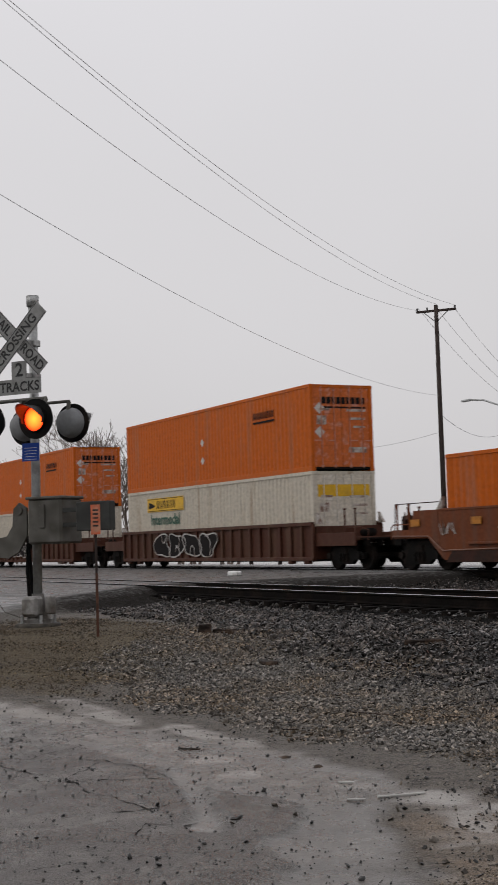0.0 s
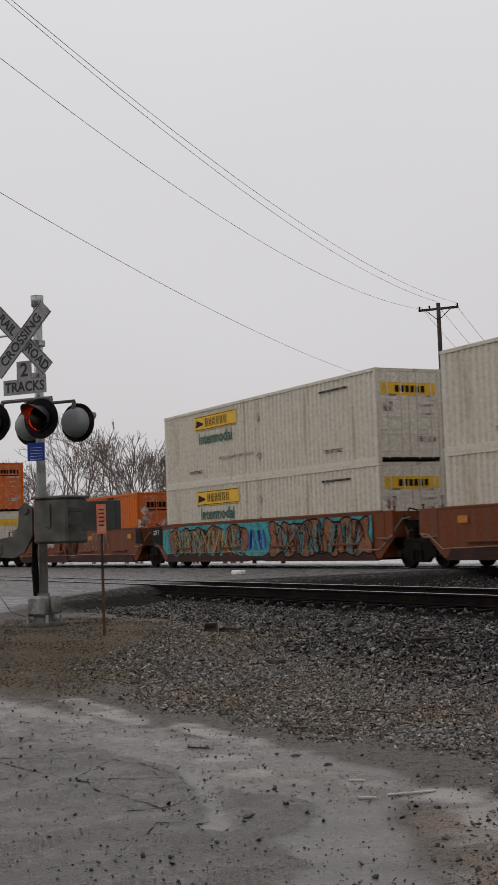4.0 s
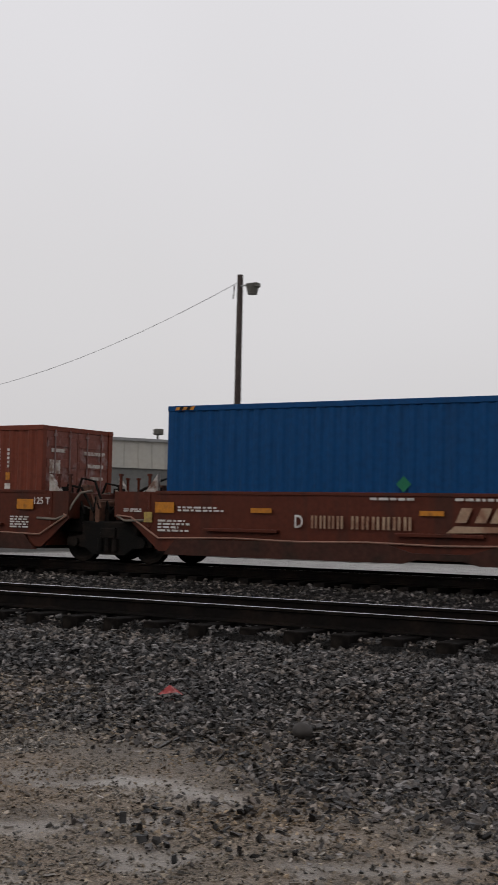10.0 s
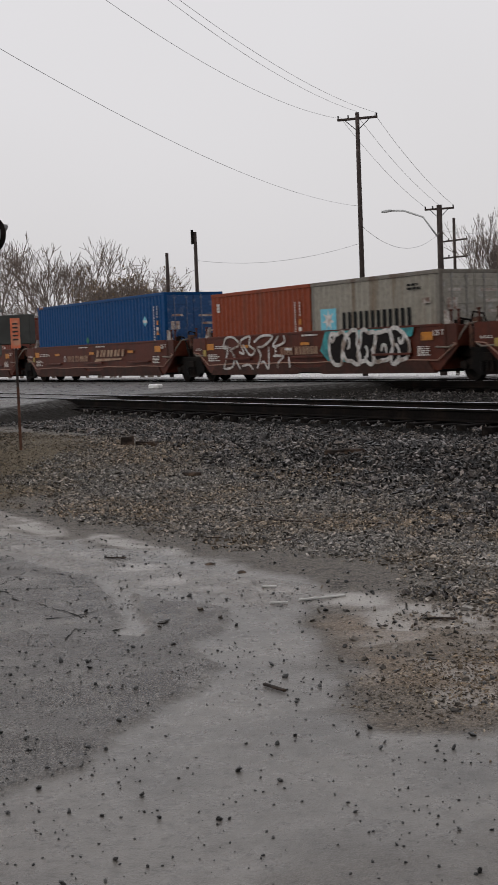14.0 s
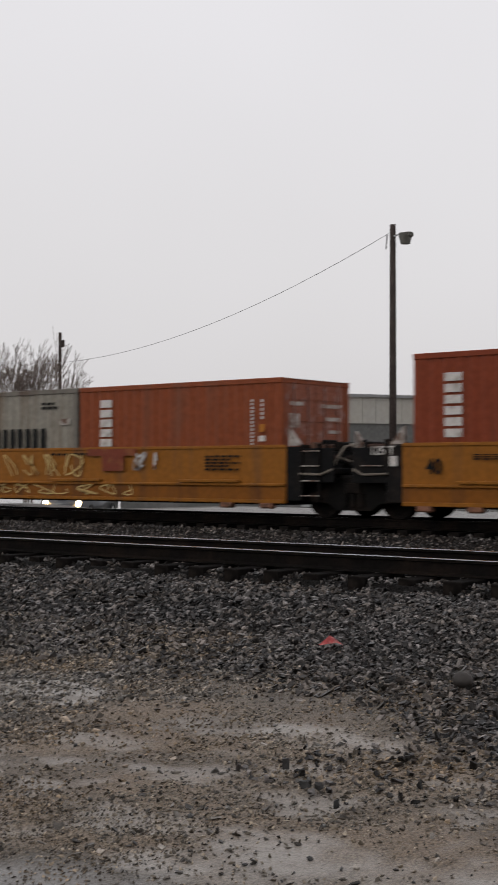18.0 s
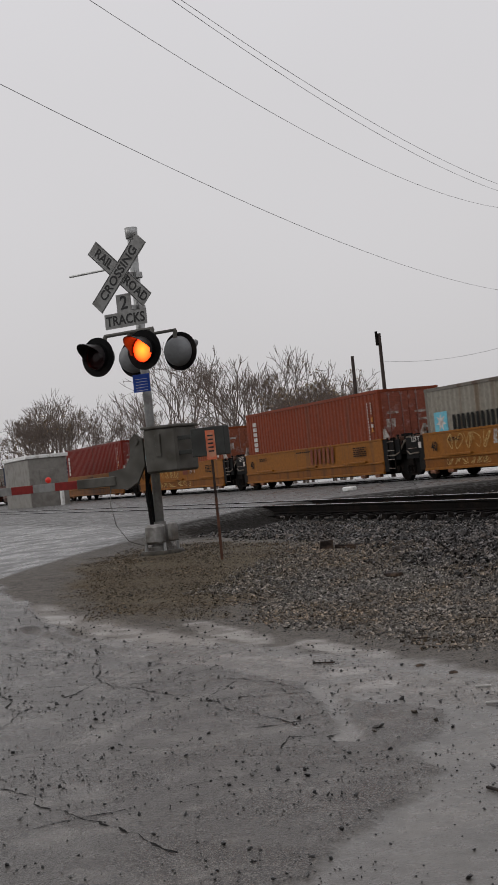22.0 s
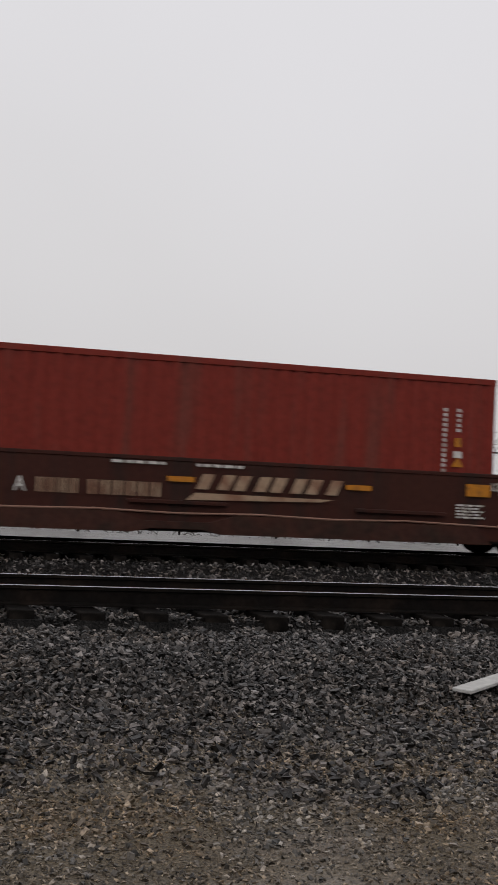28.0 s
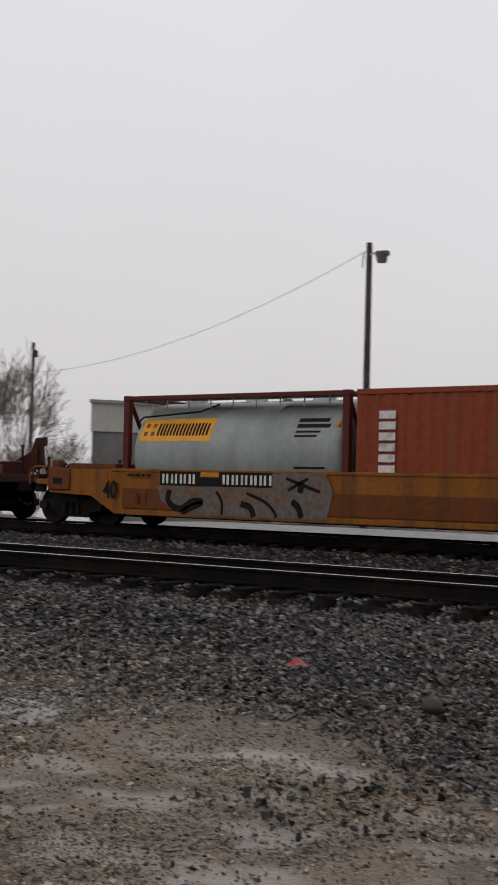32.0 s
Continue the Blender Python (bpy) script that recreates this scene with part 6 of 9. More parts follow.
def warehouse():
    w = thing("warehouse", "long low warehouse with pale metal wall above dark base", "building")
    w.matrix_basis = pose(-47.0, 47.5, DOWN, 0, 0, math.degrees(math.atan2(41, 22)))
    L, D = 48.0, 9.0
    bm = fresh()
    n = 60
    for k in range(n):
        a = L * k / n
        box(bm, a, a + L / n - 0.02, -0.04, 0.0, 4.45, 5.9)
    prism(bm, [(0, 0), (L, 0), (L, D), (3.4, D)], 4.45, 5.86)
    part("upper_wall", bm, WALLPALE, w, "pale ribbed metal cladding")
    bm = fresh()
    prism(bm, [(0.1, 0.06), (L, 0.06), (L, D - 0.06), (3.5, D - 0.06)], -0.5, 4.45)
    part("lower_wall", bm, WALLDARK, w, "dark masonry base")
    bm = fresh()
    prism(bm, [(-0.15, -0.2), (L + 0.15, -0.2), (L + 0.15, D + 0.1), (3.3, D + 0.1)], 5.87, 6.02)
    part("roof", bm, ROOFGREY, w)
    for x, s in ((19.6, 0.85),):
        bm = fresh()
        box(bm, x - s, x + s, 1.0, 1.0 + 2 * s, 6.0, 6.0 + 1.0 * s, 0.04)
        rt = part("rooftop_unit", bm, BOXGREY, w, "grey rooftop ventilation unit")
        bm = fresh()
        for k in range(4):
            box(bm, x - s + 0.1, x + s - 0.1, 0.97, 1.0, 6.1 + 0.2 * k * s, 6.2 + 0.2 * k * s)
        part("louvre", bm, STEEL, rt)
    for x in (10, 24, 40):
        bm = fresh()
        box(bm, x, x + 3.2, 0.0, 0.055, 0, 3.4, 0.01)
        door = part("dock_door", bm, GALV, w, "closed grey dock door")
        for k in range(6):
            bm = fresh()
            box(bm, x + 0.05, x + 3.15, -0.02, 0.0, 0.1 + 0.55 * k, 0.55 + 0.55 * k, 0.01)
            part("panel", bm, GALV, door)
    bm = fresh()
    tube(bm, [(10.9, 0.4, 5.8), (10.9, 0.4, 6.5)], 0.06, 6)
    box(bm, 10.66, 11.12, 0.1, 0.5, 6.28, 6.6, 0.04)
    part("wall_light", bm, BOXGREY, w, "flood light on a stub")
    bm = fresh()
    tube(bm, [(33.9, 0.4, 5.8), (33.9, 0.4, 6.4)], 0.06, 6)
    box(bm, 33.72, 34.22, 0.1, 0.5, 6.3, 6.62, 0.04)
    part("wall_light", bm, BOXGREY, w, "flood light on a stub")
    return w


warehouse()
hall = thing("storage_hall", "far grey storage hall with a shallow pitched roof", "building")
hall.matrix_basis = pose(-9.0, 108.0, DOWN, 0, 0, 3)
bm = fresh()
slab(bm, [(-33, -0.5), (-20.5, -0.5), (-20.5, 5.4), (-27, 6.3), (-33, 5.9)], 0, 14)
bmesh.ops.recalc_face_normals(bm, faces=bm.faces)
part("wall", bm, WALLPALE, hall)
bm = fresh()
slab(bm, [(-33.3, 5.9), (-27, 6.32), (-20.2, 5.4), (-20.2, 5.6), (-27, 6.54), (-33.3, 6.1)], -0.4, 14.4)
bmesh.ops.recalc_face_normals(bm, faces=bm.faces)
part("roof", bm, ROOFGREY, hall)
bm = fresh()
tube(bm, [(-23, 2, 5.5), (-23, 2, 7.4)], 0.25, 12)
part("vent_stack", bm, GALV, hall, "round grey vent stack")

for x, y, top in ((20.85, 90, 7.9), (26.45, 90, 6.35), (-6, 95, 6.5)):
    fp = pole("far thin utility pole with a short crossarm", x, y, DOWN, top, 0.14, "far poles")
    crossarm(fp, top - DOWN - 0.15, 0.7, 0, False)
wire((-14, 92, 7.2), (20.85, 90, 7.85), 0.4, 0.02)
wire((20.85, 90, 7.85), (75, 90, 6.0), 0.6, 0.02)

# ---- parked car behind the fence ----
CARWHITE = material("white_car_paint", (0.75, 0.75, 0.74), 0.25, 0, 0.03, 10, coat=0.5)
GLASS = material("dark_car_glass", (0.02, 0.022, 0.025), 0.08, 0, 0.02, 10)
TAILRED = material("red_tail_lamp", (0.35, 0.02, 0.02), 0.25)
RUBBER = material("black_rubber", (0.02, 0.02, 0.02), 0.8)


HEADLIT = glow("lit_headlamp", (1.0, 0.66, 0.30), 14.0)


def parked_car(mat, label, m, lit=False):
    c = thing("car", label, "car", "parked cars")
    c.matrix_basis = m
    bm = fresh()
    slab(bm, [(-2.2, 0.35), (-2.25, 0.72), (-1.95, 0.95), (-1.0, 1.0), (1.2, 0.98), (2.0, 0.85), (2.25, 0.62), (2.2, 0.32)], -0.88, 0.88)
    bmesh.ops.bevel(bm, geom=list(bm.edges), offset=0.06, segments=2, affect="EDGES")
    bmesh.ops.recalc_face_normals(bm, faces=bm.faces)
    part("body", bm, mat, c, "", True)
    bm = fresh()
    a = [bm.verts.new(v) for v in ((-1.75, -0.8, 0.96), (1.15, -0.8, 0.96), (1.15, 0.8, 0.96), (-1.75, 0.8, 0.96))]
    b = [bm.verts.new(v) for v in ((-1.2, -0.64, 1.44), (0.35, -0.64, 1.44), (0.35, 0.64, 1.44), (-1.2, 0.64, 1.44))]
    ring = [(u.co.copy(), v.co.copy()) for u, v in zip(a, b)]
    bm.free()
    for i, nm in enumerate(("side_window", "windscreen", "side_window", "rear_window")):
        bm = fresh()
        (p0, p1), (q0, q1) = ring[i], ring[(i + 1) % 4]
        bm.faces.new([bm.verts.new(v) for v in (p0, q0, q1, p1)])
        bmesh.ops.solidify(bm, geom=bm.faces, thickness=0.01)
        part(nm, bm, GLASS, c, "dark car window")
    bm = fresh()
    box(bm, -1.22, 0.37, -0.65, 0.65, 1.43, 1.48, 0.02)
    part("roof", bm, mat, c)
    for x in (-1.35, 1.4):
        for y in (-0.82, 0.82):
            bm = fresh()
            tube(bm, [(x, y - 0.1, 0.32), (x, y + 0.1, 0.32)], 0.32, 18)
            w = part("wheel", bm, RUBBER, c)
            bm = fresh()
            tube(bm, [(x, y - 0.105, 0.32), (x, y + 0.105, 0.32)], 0.2, 14)
            part("rim", bm, GALV, w)
    for s in (-0.65, 0.65):
        bm = fresh()
        box(bm, -2.28, -2.2, s - 0.18, s + 0.18, 0.66, 0.86, 0.02)
        part("tail_lamp", bm, TAILRED, c)
        bm = fresh()
        tube(bm, [(2.12, s, 0.68), (2.24, s, 0.68), (2.27, s, 0.68)], 0.13, 14, 0.11)
        part("headlamp", bm, HEADLIT if lit else GALV, c, "lit warm headlamp" if lit else "")
    return c


parked_car(CARWHITE, "white parked saloon car with dark windows", pose(15.9, 75.0, -0.95, 0, 0, 70))
parked_car(paint("grey_car_paint", (0.11, 0.105, 0.10), amount=0.05, rough=0.3), "grey parked car in the far lot", pose(18.6, 79.0, -0.95, 0, 0, 60))

CARDARKGREY = material("dark_grey_car_paint", (0.05, 0.052, 0.056), 0.3, 0.3, 0.04, 10, coat=0.5)
CARSILVER = material("silver_car_paint", (0.30, 0.31, 0.32), 0.3, 0.4, 0.04, 10, coat=0.5)
waiting = parked_car(CARSILVER, "silver car rolling up to the crossing, headlamps lit", pose(-62, 66, -1.11, 0, 0, -64), True)
passing = parked_car(CARDARKGREY, "dark grey car stopping beyond the tracks, headlamps lit", pose(-31, 64, -1.0, 0, 0, -100), True)

# ---- signal shelter between the tracks ----
SHEL = material("aluminium_shelter", (0.22, 0.21, 0.19), 0.6, 0.0, 0.1, 6, 0, (0.17, 0.155, 0.14), 2, 0.4)
sh = thing("signal_shelter", "grey metal signal shelter with white roof edge", "shelter")
sh.matrix_basis = pose(-77.2, 18.2, -0.15, 0, 0, 0)
bm = fresh()
box(bm, -3.2, 3.2, -1.1, 1.1, 0.0, 2.85, 0.02)
part("cabinet", bm, SHEL, sh)
bm = fresh()
box(bm, -3.3, 3.3, -1.2, 1.2, 2.85, 3.05, 0.02)
part("roof", bm, WHITE, sh, "white roof edge")
bm = fresh()
box(bm, 3.2, 3.24, -0.5, 0.5, 0.1, 2.2, 0.01)
part("door", bm, SHEL, sh)
bm = fresh()
tube(bm, [(0, 0, -0.3), (0, 0, 1.0)], 0.12, 10)
tube(bm, [(0, 0, 1.0), (0, 0, 1.06)], 0.12, 10, 0.03)
bo = part("bollard", bm, WHITE)
bo.matrix_basis = pose(-72.9, 18.6, -0.1)
tagged(bo, "short white post beside the road", "bollard")


# ---- crushed stone and pebbles ----
def scatter(name, places, sizes, mat, label, category, seed=1, coarse=True):
    """Many small stones as one mesh."""
    rng = np.random.default_rng(seed)
    if coarse:
        base = np.array([(1, 0, 0), (-1, 0, 0), (0, 1, 0), (0, -1, 0), (0, 0, 1), (0, 0, -1)], float)
        faces = np.array([(0, 2, 4), (2, 1, 4), (1, 3, 4), (3, 0, 4), (2, 0, 5), (1, 2, 5), (3, 1, 5), (0, 3, 5)])
        shapes = [(base + rng.uniform(-0.35, 0.35, (6, 3))) * rng.uniform((1.0, 0.65, 0.25), (1.5, 1.0, 0.55)) for _ in range(12)]
    else:
        base = np.array([(x, y, z) for x in (-1, 1) for y in (-1, 1) for z in (-1, 1)], float) * 0.72
        faces = np.array([(0, 1, 3), (0, 3, 2), (4, 6, 7), (4, 7, 5), (0, 4, 5), (0, 5, 1), (2, 3, 7), (2, 7, 6), (0, 2, 6), (0, 6, 4), (1, 5, 7), (1, 7, 3)])
        shapes = [(base + rng.uniform(-0.42, 0.42, (8, 3))) * rng.uniform((1.0, 0.65, 0.26), (1.6, 1.0, 0.58)) for _ in range(12)]
    if name == "pebble":
        ico = bmesh.new()
        bmesh.ops.create_icosphere(ico, subdivisions=1, radius=1.0)
        base = np.array([v.co[:] for v in ico.verts])
        faces = np.array([[v.index for v in f.verts] for f in ico.faces])
        ico.free()
        shapes = [(base + rng.uniform(-0.22, 0.22, base.shape)) * rng.uniform((0.9, 0.7, 0.45), (1.3, 1.0, 0.75)) for _ in range(12)]
    shapes = np.array(shapes)
    n, per = len(places), shapes.shape[1]
    pick = shapes[rng.integers(0, 12, n)]
    q = rng.normal(size=(n, 4)) * (1.0, 0.36, 0.36, 1.0)
    q /= np.linalg.norm(q, axis=1)[:, None]
    w, x, y, z = q.T
    R = np.stack([1 - 2 * (y * y + z * z), 2 * (x * y - z * w), 2 * (x * z + y * w), 2 * (x * y + z * w), 1 - 2 * (x * x + z * z), 2 * (y * z - x * w), 2 * (x * z - y * w), 2 * (y * z + x * w), 1 - 2 * (x * x + y * y)], 1).reshape(n, 3, 3)
    co = np.einsum("nij,nkj->nki", R, pick) * sizes[:, None, None] + places[:, None, :]
    tri = (faces[None] + per * np.arange(n)[:, None, None]).reshape(-1, 3)
    me = bpy.data.meshes.new(name)
    me.vertices.add(per * n)
    me.vertices.foreach_set("co", co.reshape(-1).astype(np.float32))
    me.loops.add(len(tri) * 3)
    me.loops.foreach_set("vertex_index", tri.reshape(-1).astype(np.int32))
    me.polygons.add(len(tri))
    me.polygons.foreach_set("loop_start", (3 * np.arange(len(tri))).astype(np.int32))
    me.polygons.foreach_set("use_smooth", np.zeros(len(tri), dtype=bool))
    me.update(calc_edges=True)
    me.materials.append(mat)
    ob = new(name, me)
    return tagged(ob, label, category, kind="stuff")


def on_ground(xs, ys, lift):
    return np.stack([xs, ys, at_grid("z", xs, ys) + lift], 1)


def field(n, x0, x1, y0, y1, r0, r1, seed, keep=None, lift=0.35):
    rng = np.random.default_rng(seed)
    x, y = rng.uniform(x0, x1, n), rng.uniform(y0, y1, n)
    if keep is not None:
        k = keep(x, y, rng.uniform(0, 1, n))
        x, y = x[k], y[k]
    r = r0 + (r1 - r0) * rng.beta(1.6, 3.0, len(x))
    return on_ground(x, y, r * lift), r


def left_edge(y):
    return np.where(y > 13, -30.2, -30.2 + (13 - y) * 1.31)


def heap(x, y, u):
    """Dense on the bed's shoulder, thinning to the foot, clear of the paved road and of the ties' ends."""
    foot = np.interp(x, [p[0] for p in BED], [p[1] for p in BED]) + 0.22 * np.sin(x * 1.7) * np.sin(x * 0.6 + 1) + 0.15 * np.sin(x * 4.1 + 1)
    k = np.clip((y - foot + 0.7) / 1.1, 0, 1) ** 1.3 * (1 - 0.9 * at_grid("mask", x, y)[:, 4])
    k = np.maximum(k, 0.12 * stony_at(x, y))
    return (u < k) & (x > left_edge(y) + 1.2) & (np.abs(y - YR) > 0.11) & (np.abs(y - YR - GAUGE) > 0.11) & clear_of_ties(x, y)


def stony_at(x, y):
    """Loose dark stones thrown out over the dirt."""
    wob = 0.25 * np.sin(x * 5.3 + y * 2.0) * np.sin(y * 6.1 - x)
    return np.max([np.clip((1.25 - np.hypot((x - a) / c, (y - b) / d) - wob) / 0.5, 0, 1) for a, b, c, d in STONY], axis=0)


TIE_X = np.array([o.matrix_basis.translation.x for o in TIES])


def clear_of_ties(x, y):
    near = np.min(np.abs(x[:, None] - TIE_X[None]), axis=1)
    return (near > 0.14) | (y < 11.72) | (y > 14.7)


for nm, args in (("shoulder_stone", (62000, -29, -7, 4.4, 11.97, 0.011, 0.037, 11, heap, 0.45)),
                 ("shoulder_stone", (92000, -7, 7, 4.4, 11.97, 0.010, 0.031, 15, heap, 0.45)),
                 ("bed_stone", (30000, -29.5, 7, 11.97, 16.2, 0.016, 0.042, 12, heap, 0.3)),
                 ("bed_stone", (14000, -29.5, 7, 11.7, 12.46, 0.016, 0.040, 14, heap, 0.9)),
                 ("middle_stone", (44000, -29.8, 12, 16.2, 25.6, 0.018, 0.046, 13, lambda x, y, u: (np.abs(y - YT) > 0.85) | (u < 0.4), 0.4))):
    pl, sz = field(*args)
    jolt = np.random.default_rng(args[7] + 50)
    pl[:, 2] += sz * jolt.uniform(-0.6, 0.9, len(sz))
    scatter(nm, pl, sz, BALLAST, "wet dark grey crushed stone beside the rails", "gravel", args[7], nm != "shoulder_stone")
GRIT = stone_material("brown_grit", ((0.0, 0.016), (0.40, 0.072), (0.8, 0.18), (1.0, 0.38)), 0.42, (1.0, 0.90, 0.79), 0.6, 0.3)
BROWNGRIT = stone_material("warm_brown_grit", ((0.0, 0.020), (0.40, 0.080), (0.8, 0.18), (1.0, 0.36)), 0.45, (1.0, 0.83, 0.63), 0.6, 0.3)
PEBBLE = stone_material("dark_wet_pebble", ((0.0, 0.006), (0.6, 0.018), (0.9, 0.04), (1.0, 0.10)), 0.3)


def gritty(x, y, u):
    """Fine stones: thick above the foot of the gravel, in drifts on the open dirt, none on the film of water."""
    foot = np.interp(x, [p[0] for p in GRAVEL], [p[1] for p in GRAVEL]) + 0.12 * np.sin(x * 2.3) + 0.08 * np.sin(x * 5.9 + 1)
    thick = np.clip((y - foot + 0.15) / 0.55, 0, 1)
    drift = 0.42 + 0.4 * np.sin(x * 2.3 + 1.5 * np.sin(y * 2.0)) * np.sin(y * 2.9 + 0.6 * x) + 0.18 * np.sin(x * 7.1 - y * 3.0)
    w = np.clip((x + 7.4) / 1.6, 0, 1)
    lot = at_grid("mask", x, y)
    bare = np.clip(1 - lot[:, 0] - 0.97 * lot[:, 1] - 0.85 * lot[:, 2], 0.01, 1)
    dense = thick * (0.95 * (1 - w) + np.clip(drift + 0.5 * np.clip((x + 2.4) / 1.2, 0, 1), 0.1, 0.95) * w)
    return (x > left_edge(y) + 1.6) & (u < np.maximum(dense, stony_at(x, y)) * bare)


pl, sz = field(160000, -8, 4.5, 2.9, 8.6, 0.004, 0.016, 21, gritty, 0.3)
scatter("grit", pl, sz, BROWNGRIT, "brown gravel grit over wet dirt", "gravel", 23)
pl, sz = field(110000, -22, -5.5, 4.0, 8.8, 0.008, 0.030, 24, gritty, 0.25)
scatter("grit", pl, sz, GRIT, "brown gravel grit over wet dirt", "gravel", 21)
pl, sz = field(26000, -3.6, 5.5, 4.7, 8.4, 0.007, 0.020, 27, lambda x, y, u: u < np.clip((y - 4.9) / 1.2, 0, 1) * np.clip((x + 3.6) / 1.2, 0, 1) * np.clip(0.75 + 0.4 * np.sin(x * 2.1) * np.sin(y * 3.3 + x), 0.2, 1) * (1 - 0.8 * at_grid("mask", x, y)[:, 2]), 0.4)
scatter("grit", pl, sz, GRIT, "grey-brown gravel grit over wet dirt", "gravel", 27, False)
pl, sz = field(1500, -7, 4.5, 3.2, 7.4, 0.010, 0.024, 25, lambda x, y, u: (u < 0.6) & (at_grid("mask", x, y)[:, 1] < 0.5), 0.3)
scatter("loose_stone", pl, sz, GRIT, "flat grey stones lying on wet dirt", "gravel", 25, False)
pl, sz = field(16000, -5.9, -3.2, 3.1, 4.7, 0.003, 0.012, 22, lambda x, y, u: u < np.clip(1.3 - np.hypot((x + 4.25) / 0.85, (y - 3.75) / 0.5) - 0.25 * np.sin(x * 6 + 2 * y), 0, 0.8), 0.3)
scatter("dirt_grit", pl, sz, BROWNGRIT, "fine brown gravel on a dirt patch", "gravel", 22)


def strewn(x, y, u):
    return u < np.clip(0.42 + 0.3 * np.sin(x * 2.3 + y) * np.sin(y * 3.1), 0.08, 0.8) * np.where(x > -4.2, 0.6, 1.0)


pl, sz = field(26000, -15, 5, 0.8, 5.0, 0.002, 0.009, 31, strewn, 0.4)
scatter("pebble", pl, sz, PEBBLE, "dark pebbles strewn on wet asphalt", "gravel", 31)
pl, sz = field(1900, -14, 3, 0.8, 5.2, 0.008, 0.019, 32, strewn, 0.5)
scatter("pebble", pl, sz, PEBBLE, "larger black pebbles strewn on wet asphalt", "gravel", 32)
LEAFBROWN = stone_material("dead_leaf_brown", ((0.0, 0.014), (0.5, 0.055), (0.85, 0.13), (1.0, 0.27)), 0.6, (1.0, 0.80, 0.56), 0.4, 0.2)
pl, sz = field(64000, -20.5, -12.2, 3.2, 8.6, 0.005, 0.020, 33, lambda x, y, u: (u < 0.9 * at_grid("mask", x, y)[:, 4] * np.clip(0.55 + 0.6 * np.sin(x * 3.1 + y) * np.sin(y * 4.3 - x), 0.1, 1)) & (x > left_edge(y) + 1.0), 0.1)
scatter("leaf_litter", pl, sz, LEAFBROWN, "dead brown leaves and crumbs on bare earth", "leaf litter", 33)

# ---- cracks in the old paving ----
CRACKBLACK = material("crack_black", (0.006, 0.0055, 0.005), 0.8, 0, 0.3, 30, spec=0.1)
rnd = random.Random(9)
for line in CRACKS + [[(-12.6, 1.6), (-10.8, 2.0), (-9.0, 1.8)], [(-7.6, 1.2), (-6.3, 1.3), (-5.0, 1.6)], [(-10.4, 3.3), (-9.8, 2.6)], [(-8.3, 2.9), (-7.9, 3.45)], [(-14.5, 2.2), (-12.6, 1.6)], [(-11.9, 3.2), (-11.2, 3.0)]]:
    pts = []
    for (ax, ay), (bx, by) in zip(line, line[1:]):
        n = max(3, int(math.hypot(bx - ax, by - ay) / 0.05))
        for i in range(n):
            t = i / n
            x, y = ax + (bx - ax) * t, ay + (by - ay) * t
            pts.append((x + 0.07 * noise.noise((x * 3.0, y * 3.0, 5.0)) + 0.025 * noise.noise((x * 14, y * 14, 7.0)), y + 0.07 * noise.noise((x * 3.0, y * 3.0, 15.0)) + 0.025 * noise.noise((x * 14, y * 14, 17.0))))
    xs_, ys_ = np.array([p[0] for p in pts]), np.array([p[1] for p in pts])
    zs_ = at_grid("z", xs_, ys_) + 0.003
    bm = fresh()
    before = None
    for i in range(len(pts)):
        q = (min(i + 1, len(pts) - 1), max(i - 1, 0))
        dx, dy = xs_[q[0]] - xs_[q[1]], ys_[q[0]] - ys_[q[1]]
        w = (0.0012 + 0.010 * rnd.random() ** 2.5) / max(1e-6, math.hypot(dx, dy))
        pair = (bm.verts.new((xs_[i] - dy * w, ys_[i] + dx * w, zs_[i])), bm.verts.new((xs_[i] + dy * w, ys_[i] - dx * w, zs_[i])))
        if before:
            bm.faces.new((before[0], before[1], pair[1], pair[0]))
        before = pair
    tagged(part("pavement_crack", bm, CRACKBLACK), "thin dark crack in the old asphalt", "crack", "cracks in the paving", "structure")

# ---- litter ----
PINK = material("faded_red_litter", (0.55, 0.10, 0.10), 0.6, 0, 0.2, 20, 0.2, (0.6, 0.28, 0.26), 12, 0.4)
bm = fresh()
pts = [(-0.11, -0.07, 0.03), (0.1, -0.09, 0.06), (0.15, 0.06, 0.02), (0.02, 0.1, 0.09), (-0.13, 0.07, 0.02), (0.0, 0.0, 0.11)]
vs = [bm.verts.new(p) for p in pts]
for a, b in ((0, 1), (1, 2), (2, 3), (3, 4), (4, 0)):
    bm.faces.new((vs[a], vs[b], vs[5]))
bmesh.ops.solidify(bm, geom=bm.faces, thickness=0.006)
pk = part("litter", bm, PINK)
pk.matrix_basis = pose(-6.05, 8.5, height(-6.05, 8.5) + 0.03, 0, 0, 25) @ Matrix.Diagonal((0.72, 0.72, 0.9, 1))
tagged(pk, "crumpled faded red packet on the ballast", "litter")
COBBLE = material("brown_cobble", (0.03, 0.025, 0.022), 0.6, 0, 0.25, 20, 0.2)
bm = fresh()
bmesh.ops.create_icosphere(bm, subdivisions=2, radius=0.075)
for v in bm.verts:
    v.co *= 1 + 0.25 * noise.noise(v.co * 9)
    v.co.z *= 0.85
st = part("cobble", bm, COBBLE, None, "", True)
st.matrix_basis = pose(-4.52, 7.9, height(-4.52, 7.9) + 0.05)
tagged(st, "single brown rounded stone on the ballast", "stone")
ROT = material("rotten_timber", (0.018, 0.012, 0.009), 0.8, 0, 0.4, 25, 0.4, (0.07, 0.045, 0.03), 9, 0.4)
